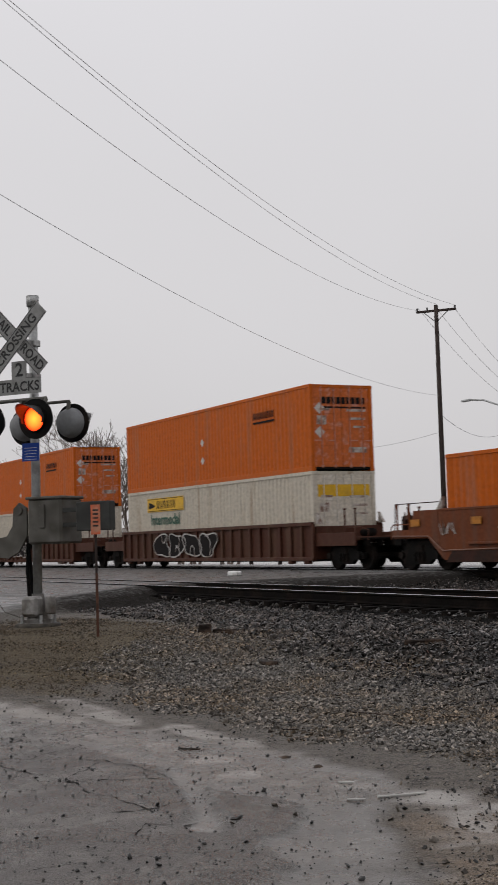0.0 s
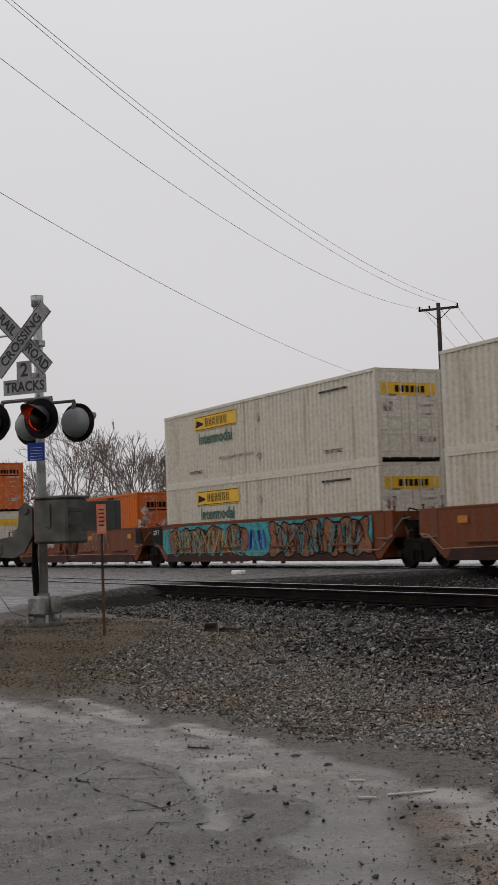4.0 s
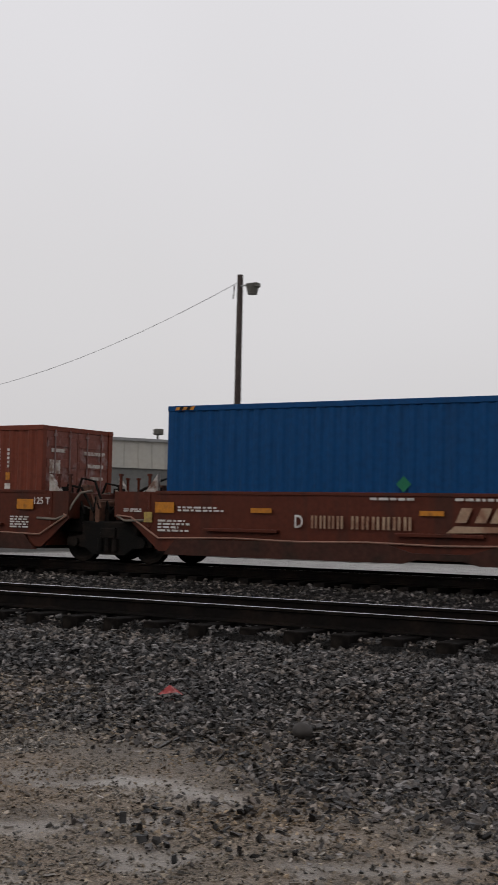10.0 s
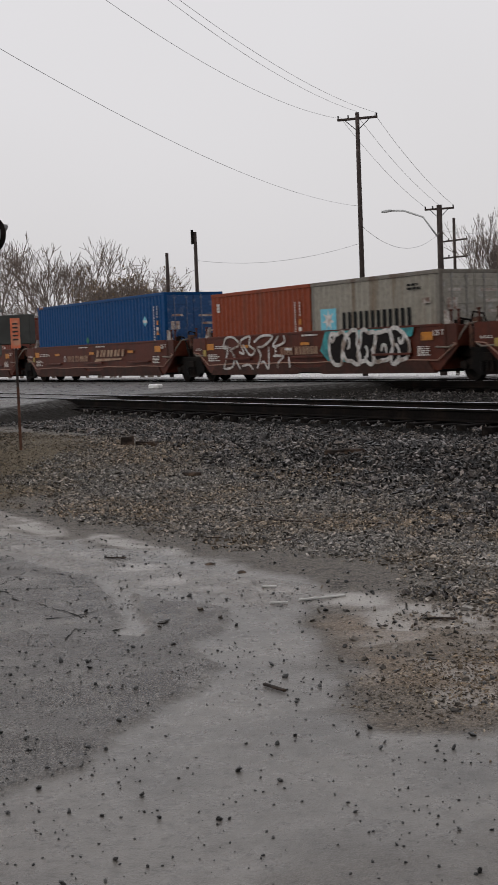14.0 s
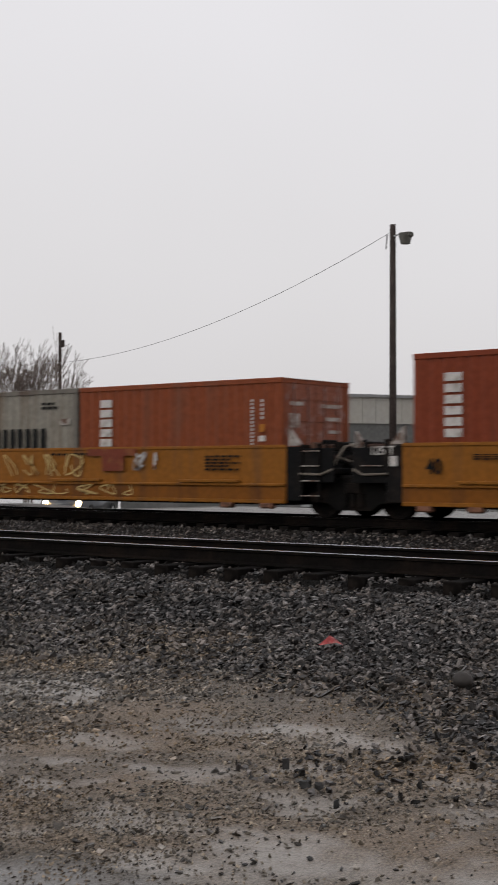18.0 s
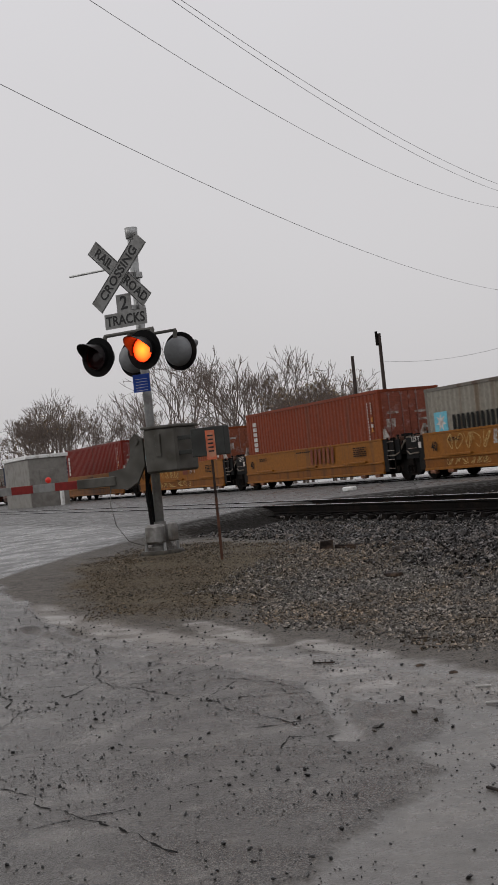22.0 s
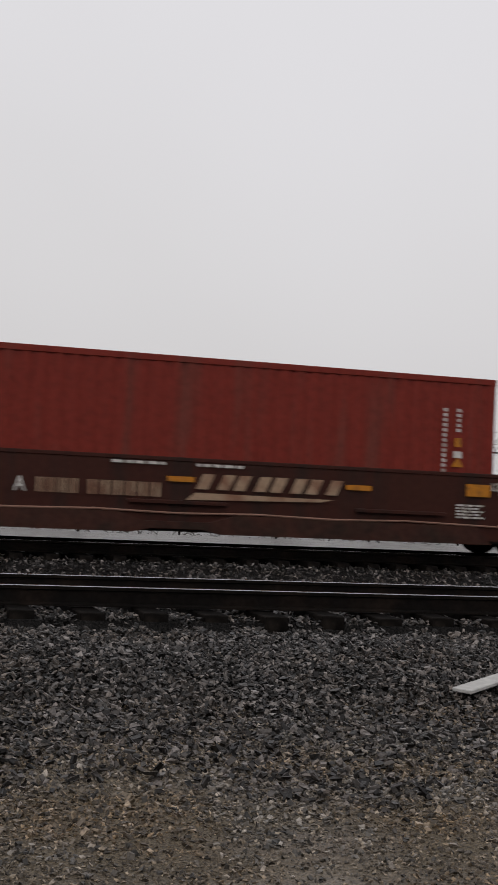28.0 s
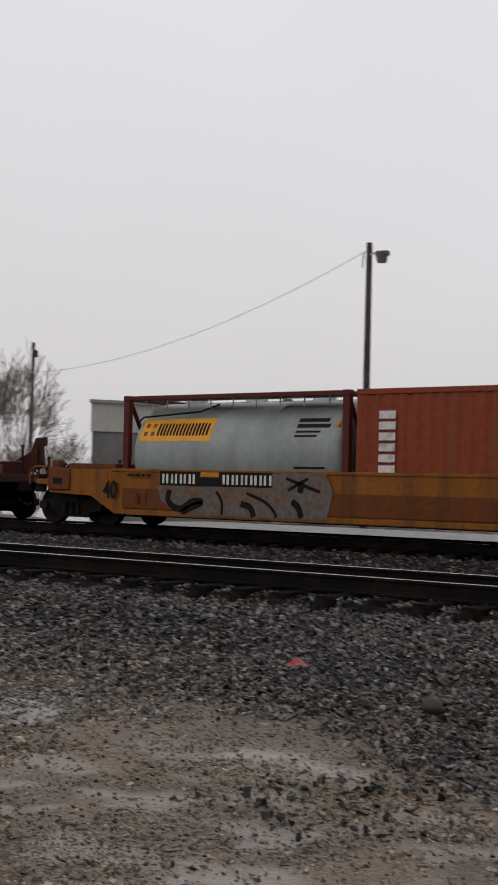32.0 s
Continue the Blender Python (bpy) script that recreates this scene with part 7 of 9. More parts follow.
PLANK = material("grey_plank", (0.42, 0.41, 0.39), 0.6, 0, 0.15, 15, 0.1)
bm = fresh()
box(bm, -0.6, 0.6, -0.075, 0.075, 0.0, 0.03, 0.006)
pk = part("plank", bm, PLANK)
pk.matrix_basis = pose(4.75, 9.1, height(4.75, 9.1) + 0.06, 2, -3, 38)
tagged(pk, "pale grey plank lying on the ballast", "plank")
for x, y, l, a in ((-6.69, 4.40, 0.30, 78), (-6.72, 4.11, 0.11, 60), (-7.21, 4.34, 0.10, 50), (-9.05, 4.12, 0.17, 40), (-9.48, 5.2, 0.14, 60), (-5.73, 4.56, 0.16, 45), (-9.9, 6.24, 0.5, 20), (-9.2, 6.7, 0.4, 38), (-5.02, 3.03, 0.16, 5)):
    bm = fresh()
    box(bm, -l / 2, l / 2, -0.009, 0.009, 0.0, 0.012, 0.003)
    k = part("stick", bm, PLANK if l in (0.30, 0.11, 0.10) else ROT)
    k.matrix_basis = pose(x, y, height(x, y) + 0.004, 0, 0, a)
    tagged(k, "short weathered stick on the wet ground", "stick", "sticks")
bm = fresh()
box(bm, -0.22, 0.22, -0.1, 0.1, 0.0, 0.14, 0.03)
k = part("concrete_lump", bm, WHITE)
k.matrix_basis = pose(-35.3, 17.6, -0.03, 0, 0, 20)
tagged(k, "small white lump lying on the road", "rubble")

for x, y, l, w, hh, a in ((-15.8, 7.72, 0.3, 0.12, 0.07, 30), (-15.95, 7.5, 0.16, 0.1, 0.12, 70), (-13.72, 9.42, 0.5, 0.1, 0.07, 60), (-8.28, 4.5, 0.1, 0.07, 0.05, 20), (-7.85, 4.51, 0.09, 0.07, 0.05, 70), (-9.25, 6.08, 0.12, 0.09, 0.08, 10), (-8.97, 5.59, 0.13, 0.1, 0.06, 50), (-13.5, 7.14, 0.22, 0.1, 0.05, 25)):
    bm = fresh()
    if l < 0.15:
        bmesh.ops.create_icosphere(bm, subdivisions=2, radius=0.5, matrix=Matrix.Diagonal((l * 0.9, w * 0.9, hh * 0.8, 1)))
    else:
        box(bm, -l / 2, l / 2, -w / 2, w / 2, 0, hh, 0.012)
        bmesh.ops.subdivide_edges(bm, edges=bm.edges, cuts=1)
    for v in bm.verts:
        v.co += 0.4 * min(w, hh) * Vector((noise.noise((v.co.x * 9 + x, v.co.y * 9, v.co.z * 9)), noise.noise((v.co.x * 9, v.co.y * 9 + y, v.co.z * 9)), 0.5 * noise.noise((v.co.x * 7, v.co.y * 7, v.co.z * 7 + x))))
    k = part("timber_scrap", bm, ROT)
    k.matrix_basis = pose(x, y, height(x, y) - 0.005, 0, 0, a)
    tagged(k, "dark rotten timber scrap among the stones", "timber scrap", "timber scraps")


# ---- paint and markings on the train ----
MWHITE = material("white_stencil", (0.52, 0.49, 0.46), 0.6, 0, 0.15, 20, 0, (0.33, 0.29, 0.26), 5, 0.3)
MBLACK = material("black_stencil", (0.009, 0.009, 0.009), 0.6, 0, 0.2, 20, spec=0.08)
MTAN = material("tan_mark", (0.30, 0.20, 0.13), 0.6, 0, 0.15, 15, 0, (0.20, 0.10, 0.06), 3, 0.4)
MYELLOW = material("sign_yellow", (0.62, 0.36, 0.012), 0.5, 0, 0.1, 15, 0, (0.5, 0.29, 0.02), 4, 0.3)
MREFLECT = material("reflector_amber", (0.42, 0.155, 0.008), 0.4, 0, 0.15, 25, 0, (0.28, 0.11, 0.015), 8, 0.35)
MDULL = material("dull_yellow_label", (0.34, 0.25, 0.06), 0.6, 0, 0.15, 25, 0, (0.22, 0.14, 0.05), 8, 0.35)
MGREEN = material("dark_green_lettering", (0.008, 0.075, 0.045), 0.5, 0, 0.1, 20)
MSKY = material("light_blue_panel", (0.13, 0.42, 0.52), 0.5, 0, 0.08, 15, 0, (0.10, 0.33, 0.42), 4, 0.3)
MDARKRED = material("dark_red_mark", (0.15, 0.026, 0.008), 0.55, 0, 0.15, 15, 0, (0.19, 0.055, 0.014), 4, 0.3)
MRED = material("bright_red_mark", (0.45, 0.03, 0.02), 0.5, 0, 0.1, 15)
MNAVYTXT = material("dark_navy_lettering", (0.010, 0.008, 0.008), 0.6, 0, 0.2, 20, spec=0.08)
MGOLD = material("faded_gold_mark", (0.50, 0.33, 0.12), 0.6, 0, 0.15, 20)
MHAZGREEN = material("hazard_green", (0.004, 0.12, 0.055), 0.5, 0, 0.1, 20)
SPRAYWHITE = material("white_spray", (0.44, 0.42, 0.40), 0.7, 0, 0.35, 12, 0, (0.20, 0.15, 0.12), 4, 0.35)
SPRAYBLACK = material("black_spray", (0.010, 0.008, 0.008), 0.7, 0, 0.3, 12, spec=0.08)
SPRAYGREY = material("grey_spray", (0.17, 0.155, 0.14), 0.7, 0, 0.3, 10, 0, (0.15, 0.09, 0.05), 3, 0.35)
SPRAYDULL = material("dull_grey_spray", (0.095, 0.082, 0.070), 0.7, 0, 0.3, 10, 0, (0.13, 0.06, 0.03), 2, 0.3)
SPRAYTEAL = material("teal_spray", (0.035, 0.24, 0.25), 0.7, 0, 0.3, 10, 0, (0.03, 0.13, 0.14), 3, 0.4)
SPRAYBROWN = material("brown_spray", (0.20, 0.075, 0.03), 0.7, 0, 0.25, 10, 0, (0.13, 0.05, 0.025), 3, 0.4)
SPRAYBLUE = material("blue_spray", (0.02, 0.05, 0.26), 0.7, 0, 0.25, 10)
SPRAYYEL = material("pale_yellow_spray", (0.48, 0.34, 0.13), 0.7, 0, 0.25, 10)
CARFACE, BOXFACE = -1.362, -1.224
RIBFACE = -1.415


def local(ob, x):
    """Place along the train, in the thing's own space."""
    for o, at in ROLLING:
        if o == ob:
            return x - at
    return x


class Side:
    """Paints on the near side of a car or a load; x along the train, z above the rails."""

    def __init__(self, ob, y):
        self.ob, self.y, self.z = ob, y, ob.location.z
        self.n = 0

    def depth(self):
        self.n += 1
        return self.y - 0.0014 * self.n

    def patch(self, name, mat, x0, x1, z0, z1, label=""):
        return plate(self.ob, name, mat, local(self.ob, x0), local(self.ob, x1), z0 - self.z, z1 - self.z, self.depth(), 0.001, label)

    def shape(self, name, mat, outline, label=""):
        bm = fresh()
        y = self.depth()
        slab(bm, [(local(self.ob, x), z - self.z) for x, z in outline], y - 0.001, y)
        bmesh.ops.recalc_face_normals(bm, faces=bm.faces)
        return part(name, bm, mat, self.ob, label)

    def rows(self, name, mat, x0, x1, z0, z1, n, label="", seed=1):
        """Lines of small unreadable writing: broken bars."""
        rnd = random.Random(seed)
        bm = fresh()
        y = self.depth()
        step = (z1 - z0) / n
        for k in range(n):
            x = x0
            end = x1 - (x1 - x0) * rnd.uniform(0, 0.35) * (k % 2)
            while x < end:
                w = min(rnd.uniform(0.06, 0.2), end - x)
                box(bm, local(self.ob, x), local(self.ob, x + w), y - 0.001, y, z0 + step * k + step * 0.25 - self.z, z0 + step * (k + 0.85) - self.z)
                x += w + 0.04
        return tagged(part(name, bm, mat, self.ob, label), kind="stuff")

    def blocks(self, name, mat, x0, x1, z0, z1, n, label="", slant=0.0, gap=0.3):
        """A row of plain bars, two for each character they stand for, of its width and height."""
        y = self.depth()
        w = (x1 - x0) / n
        for k in range(n):
            bm = fresh()
            a, b = x0 + w * k, x0 + w * (k + 1 - gap)
            third = (b - a) * 0.36
            for p, q in ((a, a + third), (b - third, b)) if n > 2 else ((a, b),):
                slab(bm, [(local(self.ob, p), z0 - self.z), (local(self.ob, q), z0 - self.z), (local(self.ob, q) + slant, z1 - self.z), (local(self.ob, p) + slant, z1 - self.z)], y - 0.001, y)
            bmesh.ops.recalc_face_normals(bm, faces=bm.faces)
            part(name, bm, mat, self.ob)

    def column(self, name, mat, x0, x1, z0, z1, n, label="", gap=0.22):
        bm = fresh()
        y = self.depth()
        w = (z1 - z0) / n
        for k in range(n):
            if n < 8 and k:
                part(name, bm, mat, self.ob)
                bm = fresh()
            box(bm, local(self.ob, x0), local(self.ob, x1), y - 0.001, y, z0 + w * k - self.z, z0 + w * (k + 1 - gap) - self.z)
        ob = part(name, bm, mat, self.ob)
        return ob if n < 8 else tagged(ob, kind="stuff")

    def text(self, words, size, mat, x, z, label="", squeeze=1.0):
        return letters(words, size, mat, self.ob, pose(local(self.ob, x), self.depth() - 0.003, z - self.z, *NEARSIDE), "stencil", label, 0.001, "CENTER", squeeze)

    def diamond(self, mat, x, z, r, label):
        return self.shape("placard", mat, [(x - r, z), (x, z - r), (x + r, z), (x, z + r)], label)

    def star(self, x0, x1, z0, z1):
        self.patch("logo_panel", MSKY, x0, x1, z0, z1, "light blue logo panel")
        cx, cz, r = (x0 + x1) / 2, (z0 + z1) / 2, (x1 - x0) * 0.40
        pts = []
        for k in range(14):
            a = math.pi / 2 + math.pi * k / 7
            q = r if k % 2 == 0 else r * 0.42
            pts.append((cx + q * math.cos(a), cz + q * math.sin(a)))
        bm = fresh()
        y = self.depth()
        mid = bm.verts.new((local(self.ob, cx), y - 0.002, cz - self.z))
        vs = [bm.verts.new((local(self.ob, a), y, b - self.z)) for a, b in pts]
        for k in range(14):
            bm.faces.new((mid, vs[k], vs[(k + 1) % 14]))
        part("star_logo", bm, MWHITE, self.ob, "white seven-pointed star")

    def ribbon(self, bm, pts, w, y):
        ps = [Vector((local(self.ob, a), 0, b - self.z)) for a, b in pts]
        left, right = [], []
        for i, p in enumerate(ps):
            d = (ps[min(i + 1, len(ps) - 1)] - ps[max(i - 1, 0)])
            d = d.normalized() if d.length else Vector((1, 0, 0))
            nrm = Vector((-d.z, 0, d.x)) * (w * (0.35 if i in (0, len(ps) - 1) else 0.5))
            left.append(bm.verts.new((p.x + nrm.x, y, p.z + nrm.z)))
            right.append(bm.verts.new((p.x - nrm.x, y, p.z - nrm.z)))
        for i in range(len(ps) - 1):
            bm.faces.new((left[i], left[i + 1], right[i + 1], right[i]))

    def scrawl(self, mat, x0, x1, z0, z1, n, w, seed, label):
        """Loose looping strokes."""
        rnd = random.Random(seed)
        bm = fresh()
        y = self.depth()
        cell = (x1 - x0) / n
        for k in range(n):
            a = x0 + cell * k
            for s in range(rnd.choice((1, 2, 2))):
                way = [(a + cell * rnd.uniform(0.0, 1.0), z0 + (z1 - z0) * v) for v in rnd.choice(((0.05, 0.9, 0.5, 0.1), (0.95, 0.1, 0.6, 0.9, 0.4), (0.1, 0.95, 0.05, 0.9), (0.5, 0.9, 0.6, 0.1, 0.3), (0.9, 0.1, 0.15, 0.5)))]
                full = [way[0]] + way + [way[-1]]
                pts = []
                for p0, p1, p2, p3 in zip(full, full[1:], full[2:], full[3:]):
                    for i in range(6):
                        t = i / 6
                        pts.append(tuple(0.5 * (2 * p1[c] + (p2[c] - p0[c]) * t + (2 * p0[c] - 5 * p1[c] + 4 * p2[c] - p3[c]) * t * t + (3 * p1[c] - p0[c] - 3 * p2[c] + p3[c]) * t ** 3) for c in (0, 1)))
                pts.append(way[-1])
                self.ribbon(bm, [(px_, min(z1, max(z0, pz))) for px_, pz in pts], w, y)
        return tagged(part("graffiti", bm, mat, self.ob, label), kind="stuff")

    def strokes(self, mat, w, label, *lines):
        """Sprayed strokes, rounded through a few turns each."""
        bm = fresh()
        y = self.depth()
        for way in lines:
            full = [way[0]] + list(way) + [way[-1]]
            pts = []
            for p0, p1, p2, p3 in zip(full, full[1:], full[2:], full[3:]):
                for i in range(6):
                    t = i / 6
                    pts.append(tuple(0.5 * (2 * p1[c] + (p2[c] - p0[c]) * t + (2 * p0[c] - 5 * p1[c] + 4 * p2[c] - p3[c]) * t * t + (3 * p1[c] - p0[c] - 3 * p2[c] + p3[c]) * t ** 3) for c in (0, 1)))
            self.ribbon(bm, pts + [way[-1]], w, y)
        return tagged(part("graffiti", bm, mat, self.ob, label), kind="stuff")

    def bubbles(self, fill, line, x0, x1, z0, z1, n, seed, label, w=0.06, line2=None, fat=0.56):
        """Fat rounded letters' shapes, filled and outlined."""
        rnd = random.Random(seed)
        cell = (x1 - x0) / n
        inside, outer, inner = fresh(), fresh(), fresh()
        y0, y1, y2 = self.depth(), self.depth(), self.depth()
        for k in range(n):
            cx, mz = x0 + cell * (k + 0.5), (z0 + z1) / 2
            ph, lobes = rnd.uniform(0, 6.28), rnd.choice((2, 3, 3, 4))
            pts = []
            for i in range(28):
                a = 6.2832 * i / 28
                c, s = math.cos(a), math.sin(a)
                sup = (abs(c) ** 4 + abs(s) ** 4) ** -0.25
                r = sup * (0.88 + 0.13 * math.sin(lobes * a + ph))
                pts.append((cx + cell * fat * r * c + 0.07 * cell * math.sin(3 * s + ph), min(z1, max(z0, mz + (z1 - z0) * 0.52 * r * s))))
            mid = inside.verts.new((local(self.ob, cx), y0, mz - self.z))
            vs = [inside.verts.new((local(self.ob, a), y0 - 0.0001 * k, b - self.z)) for a, b in pts]
            for i in range(28):
                inside.faces.new((mid, vs[i], vs[(i + 1) % 28]))
            self.ribbon(outer, pts + pts[:1], w, y1 - 0.0001 * k)
            for s in range(rnd.choice((1, 2))):
                mx, m2 = cx + cell * rnd.uniform(-0.25, 0.25), mz + (z1 - z0) * rnd.uniform(-0.2, 0.2)
                le, an = cell * rnd.uniform(0.2, 0.4), rnd.uniform(0, 3.14)
                self.ribbon(inner, [(mx + le * t * math.cos(an + 0.9 * t), min(z1, max(z0, m2 + 1.4 * le * t * math.sin(an + 0.9 * t)))) for t in (-1, -0.6, -0.2, 0.2, 0.6, 1)], w * 0.9, y2)
        for nm, bm, mat, text in (("graffiti", inside, fill, label), ("graffiti_outline", outer, line, "outlines of the sprayed shapes"), ("graffiti_stroke", inner, line2 or line, "inner strokes of the sprayed shapes")):
            tagged(part(nm, bm, mat, self.ob, text), kind="stuff")


def car(x):
    return Side(CARS[x], CARFACE)


def load(x, layer=0):
    return Side(LOADS[(x, layer)], BOXFACE)


def serial(b, x0, top, mat=MWHITE, low=1.5, tri=True):
    """The two upright columns of small characters at a container's door end."""
    b.column("serial_text", mat, x0 + 0.02, x0 + 0.085, low, top, 13, gap=0.35)
    b.column("serial_text", mat, x0 + 0.29, x0 + 0.355, top - 0.45, top, 5, gap=0.35)
    b.patch("yellow_label", MREFLECT, x0 + 0.26, x0 + 0.38, top - 0.72, top - 0.56)
    b.patch("white_label", MWHITE, x0 + 0.24, x0 + 0.4, top - 0.92, top - 0.8)
    if tri:
        b.shape("placard", MREFLECT, [(x0 + 0.2, top - 1.08), (x0 + 0.44, top - 1.08), (x0 + 0.32, top - 0.9)], "small amber warning triangle")


def red_car(x0, x1, letter, lx, brand=True, seed=1, ahead=0.0):
    """Stencils of the oxide-red cars; x0, x1 are the load's ends."""
    c = car(x0)
    c.patch("reflector", MREFLECT, x0 - 0.16 - ahead, x0 + 0.31 - ahead, 1.06, 1.27, "amber reflector plate")
    c.patch("yellow_label", MDULL, x0 - 0.43 + 0.3 * ahead, x0 - 0.23 + 0.3 * ahead, 0.86, 1.07)
    c.rows("data_text", MWHITE, x0 + 0.41, x0 + 1.5, 1.08, 1.2, 2, "", seed)
    c.rows("data_text", MWHITE, x0 - 0.08, x0 + 0.7, 0.67, 0.93, 4, "", seed + 1)
    c.rows("data_text", MWHITE, x0 - 0.95, x0 - 0.5, 1.06, 1.14, 2, "", seed + 2)
    for a in (x0 + 2.13, x0 + 5.7, x1 - 2.9):
        c.patch("reflector", MREFLECT, a, a + 0.47, 1.09, 1.18, "amber reflector plate")
    c.patch("reflector", MREFLECT, x1 - 0.6, x1 - 0.13, 1.08, 1.3, "amber reflector plate")
    c.rows("data_text", MWHITE, x1 - 0.78, x1 - 0.25, 0.67, 0.94, 5, "", seed + 3)
    c.text("125 T", 0.2, MWHITE, x1 + 0.1, 1.26)
    if letter:
        c.text(letter, 0.34, MWHITE, lx, 0.93, "white stencilled letter", 0.8)
        c.blocks("number_bar", MTAN, lx + 0.27, lx + 1.0, 0.82, 1.06, 4, "row of tan number bars")
        c.blocks("number_bar", MTAN, lx + 1.12, lx + 2.4, 0.82, 1.06, 6, "row of tan number bars")
        c.rows("data_text", MWHITE, lx + 1.5, lx + 2.4, 1.34, 1.42, 1, "", seed + 4)
    if brand:
        a = (x0 + x1) / 2 + 0.15
        c.blocks("brand_mark", MTAN, a + 0.15, a + 2.75, 0.98, 1.24, 4, "row of slanted tan blocks", 0.12, 0.12)
        c.shape("brand_mark", MTAN, [(a - 0.02, 0.79), (a + 2.4, 0.85), (a + 2.6, 0.9), (a + 0.15, 0.92)], "tan swoosh below the blocks")
        c.rows("data_text", MWHITE, a + 0.15, a + 1.0, 1.34, 1.42, 1, "", seed + 5)
    return c


# orange containers and white ones in front
for x0, x1, z in ((-77.3, -61.2, 2.93), (-54.3, -38.15, 3.22)):
    b = load(x0, 1)
    b.blocks("brand_mark", MNAVYTXT, x1 - 4.1, x1 - 2.5, z + 2.05, z + 2.3, 9, "row of dark brand blocks")
    b.patch("brand_mark", MNAVYTXT, x1 - 4.1, x1 - 2.5, z + 1.9, z + 1.97, "dark underline bar")
    b.diamond(MWHITE, x1 - 8.4, z + 1.6, 0.16, "white placard diamond")
    b.diamond(MWHITE, x1 - 8.4, z + 0.9, 0.16, "white placard diamond")
b = load(-30.68)
b.blocks("brand_mark", MNAVYTXT, -18.7, -16.95, 2.25, 2.52, 9, "row of dark brand blocks")
b.patch("brand_mark", MNAVYTXT, -18.7, -16.95, 2.07, 2.16, "dark underline bar")
b.rows("data_text", MNAVYTXT, -18.0, -16.95, 2.8, 3.15, 2)
b.diamond(DUSTY, -22.77, 2.5, 0.24, "grey placard diamond")
for x0, x1, layer in ((-54.3, -38.15, 1), (-77.3, -61.2, 1), (-30.68, -14.5, 0)):
    o = LOADS[(x0, layer)]
    h = (x1 - x0) / 2
    for s, zz in ((-0.85, 2.1), (-0.85, 1.3)):
        bm = fresh()
        y = s
        vs = [bm.verts.new((h - 0.02, y + a, zz + c)) for a, c in ((-0.2, 0), (0, -0.2), (0.2, 0), (0, 0.2))]
        bm.faces.new(vs)
        part("placard", bm, MWHITE, o, "white placard diamond")
    bm = fresh()
    for k in range(9):
        box(bm, h - 0.027, h - 0.022, -0.75 + 0.19 * k, -0.6 + 0.19 * k, 2.25, 2.48)
    box(bm, h - 0.027, h - 0.022, -0.75, 0.95, 2.1, 2.16)
    part("brand_mark", bm, MNAVYTXT, o, "dark brand blocks on the doors")


def yellow_sign(b, x0, z0):
    b.patch("brand_sign", MYELLOW, x0, x0 + 3.68, z0, z0 + 0.56, "yellow brand sign")
    b.blocks("brand_mark", MNAVYTXT, x0 + 1.0, x0 + 2.95, z0 + 0.12, z0 + 0.44, 6, "dark blocks on the yellow sign")
    b.patch("sign_edge", MNAVYTXT, x0 + 0.08, x0 + 3.6, z0 + 0.025, z0 + 0.05)
    b.patch("sign_edge", MNAVYTXT, x0 + 0.08, x0 + 3.6, z0 + 0.51, z0 + 0.535)
    b.shape("sign_scroll", MNAVYTXT, [(x0 + 0.15, z0 + 0.12), (x0 + 0.8, z0 + 0.2), (x0 + 0.85, z0 + 0.26), (x0 + 0.2, z0 + 0.42)])
    b.text("Intermodal", 0.62, MGREEN, x0 + 1.85, z0 - 0.35, "dark green word on the white side", 1.08)


for x0, x1 in ((-11.27, 4.88), (8.3, 24.45)):
    for layer, z in ((0, 2.38), (1, 5.29)):
        b = load(x0, layer)
        yellow_sign(b, x0 + 2.95, z)
        b.text("TOP LIFT ONLY", 0.17, MNAVYTXT, x1 - 2.6, z - 1.55 if layer else z - 0.9, "small dark stencil")
        b.text("TOP LIFT ONLY", 0.17, MNAVYTXT, x0 + 3.0, z - 1.6 if layer else z - 0.95, "small dark stencil")
        for q in (8.3, 8.35):
            b.diamond(DUSTY, x0 + q, z + (0.05 if q == 8.3 else -1.3 if layer else -0.7), 0.16, "faded placard diamond")
        b.rows("data_text", MNAVYTXT, x1 - 3.4, x1 - 1.6, z + 0.35, z + 0.47, 1)
        b.rows("data_text", DUSTY, x0 + 5.1, x0 + 8.0, z - 1.25 if layer else z - 0.85, z - 1.1 if layer else z - 0.7, 1, "", 7)
        o = LOADS[(x0, layer)]
        h = (x1 - x0) / 2
        bm = fresh()
        box(bm, h - 0.03, h - 0.02, -1.0, 1.0, 2.05, 2.45)
        part("brand_sign", bm, MYELLOW, o, "yellow brand sign across the doors")
        bm = fresh()
        for k in range(6):
            box(bm, h - 0.02, h - 0.016, -0.5 + 0.19 * k, -0.36 + 0.19 * k, 2.15, 2.36)
        part("brand_mark", bm, MNAVYTXT, o, "dark blocks on the yellow sign")
b = load(-54.3)
yellow_sign(b, -52.13, 2.32)
o = LOADS[(-54.3, 0)]
bm = fresh()
box(bm, 8.045, 8.055, -1.0, 1.0, 2.05, 2.45)
part("brand_sign", bm, MYELLOW, o, "yellow brand sign across the doors")

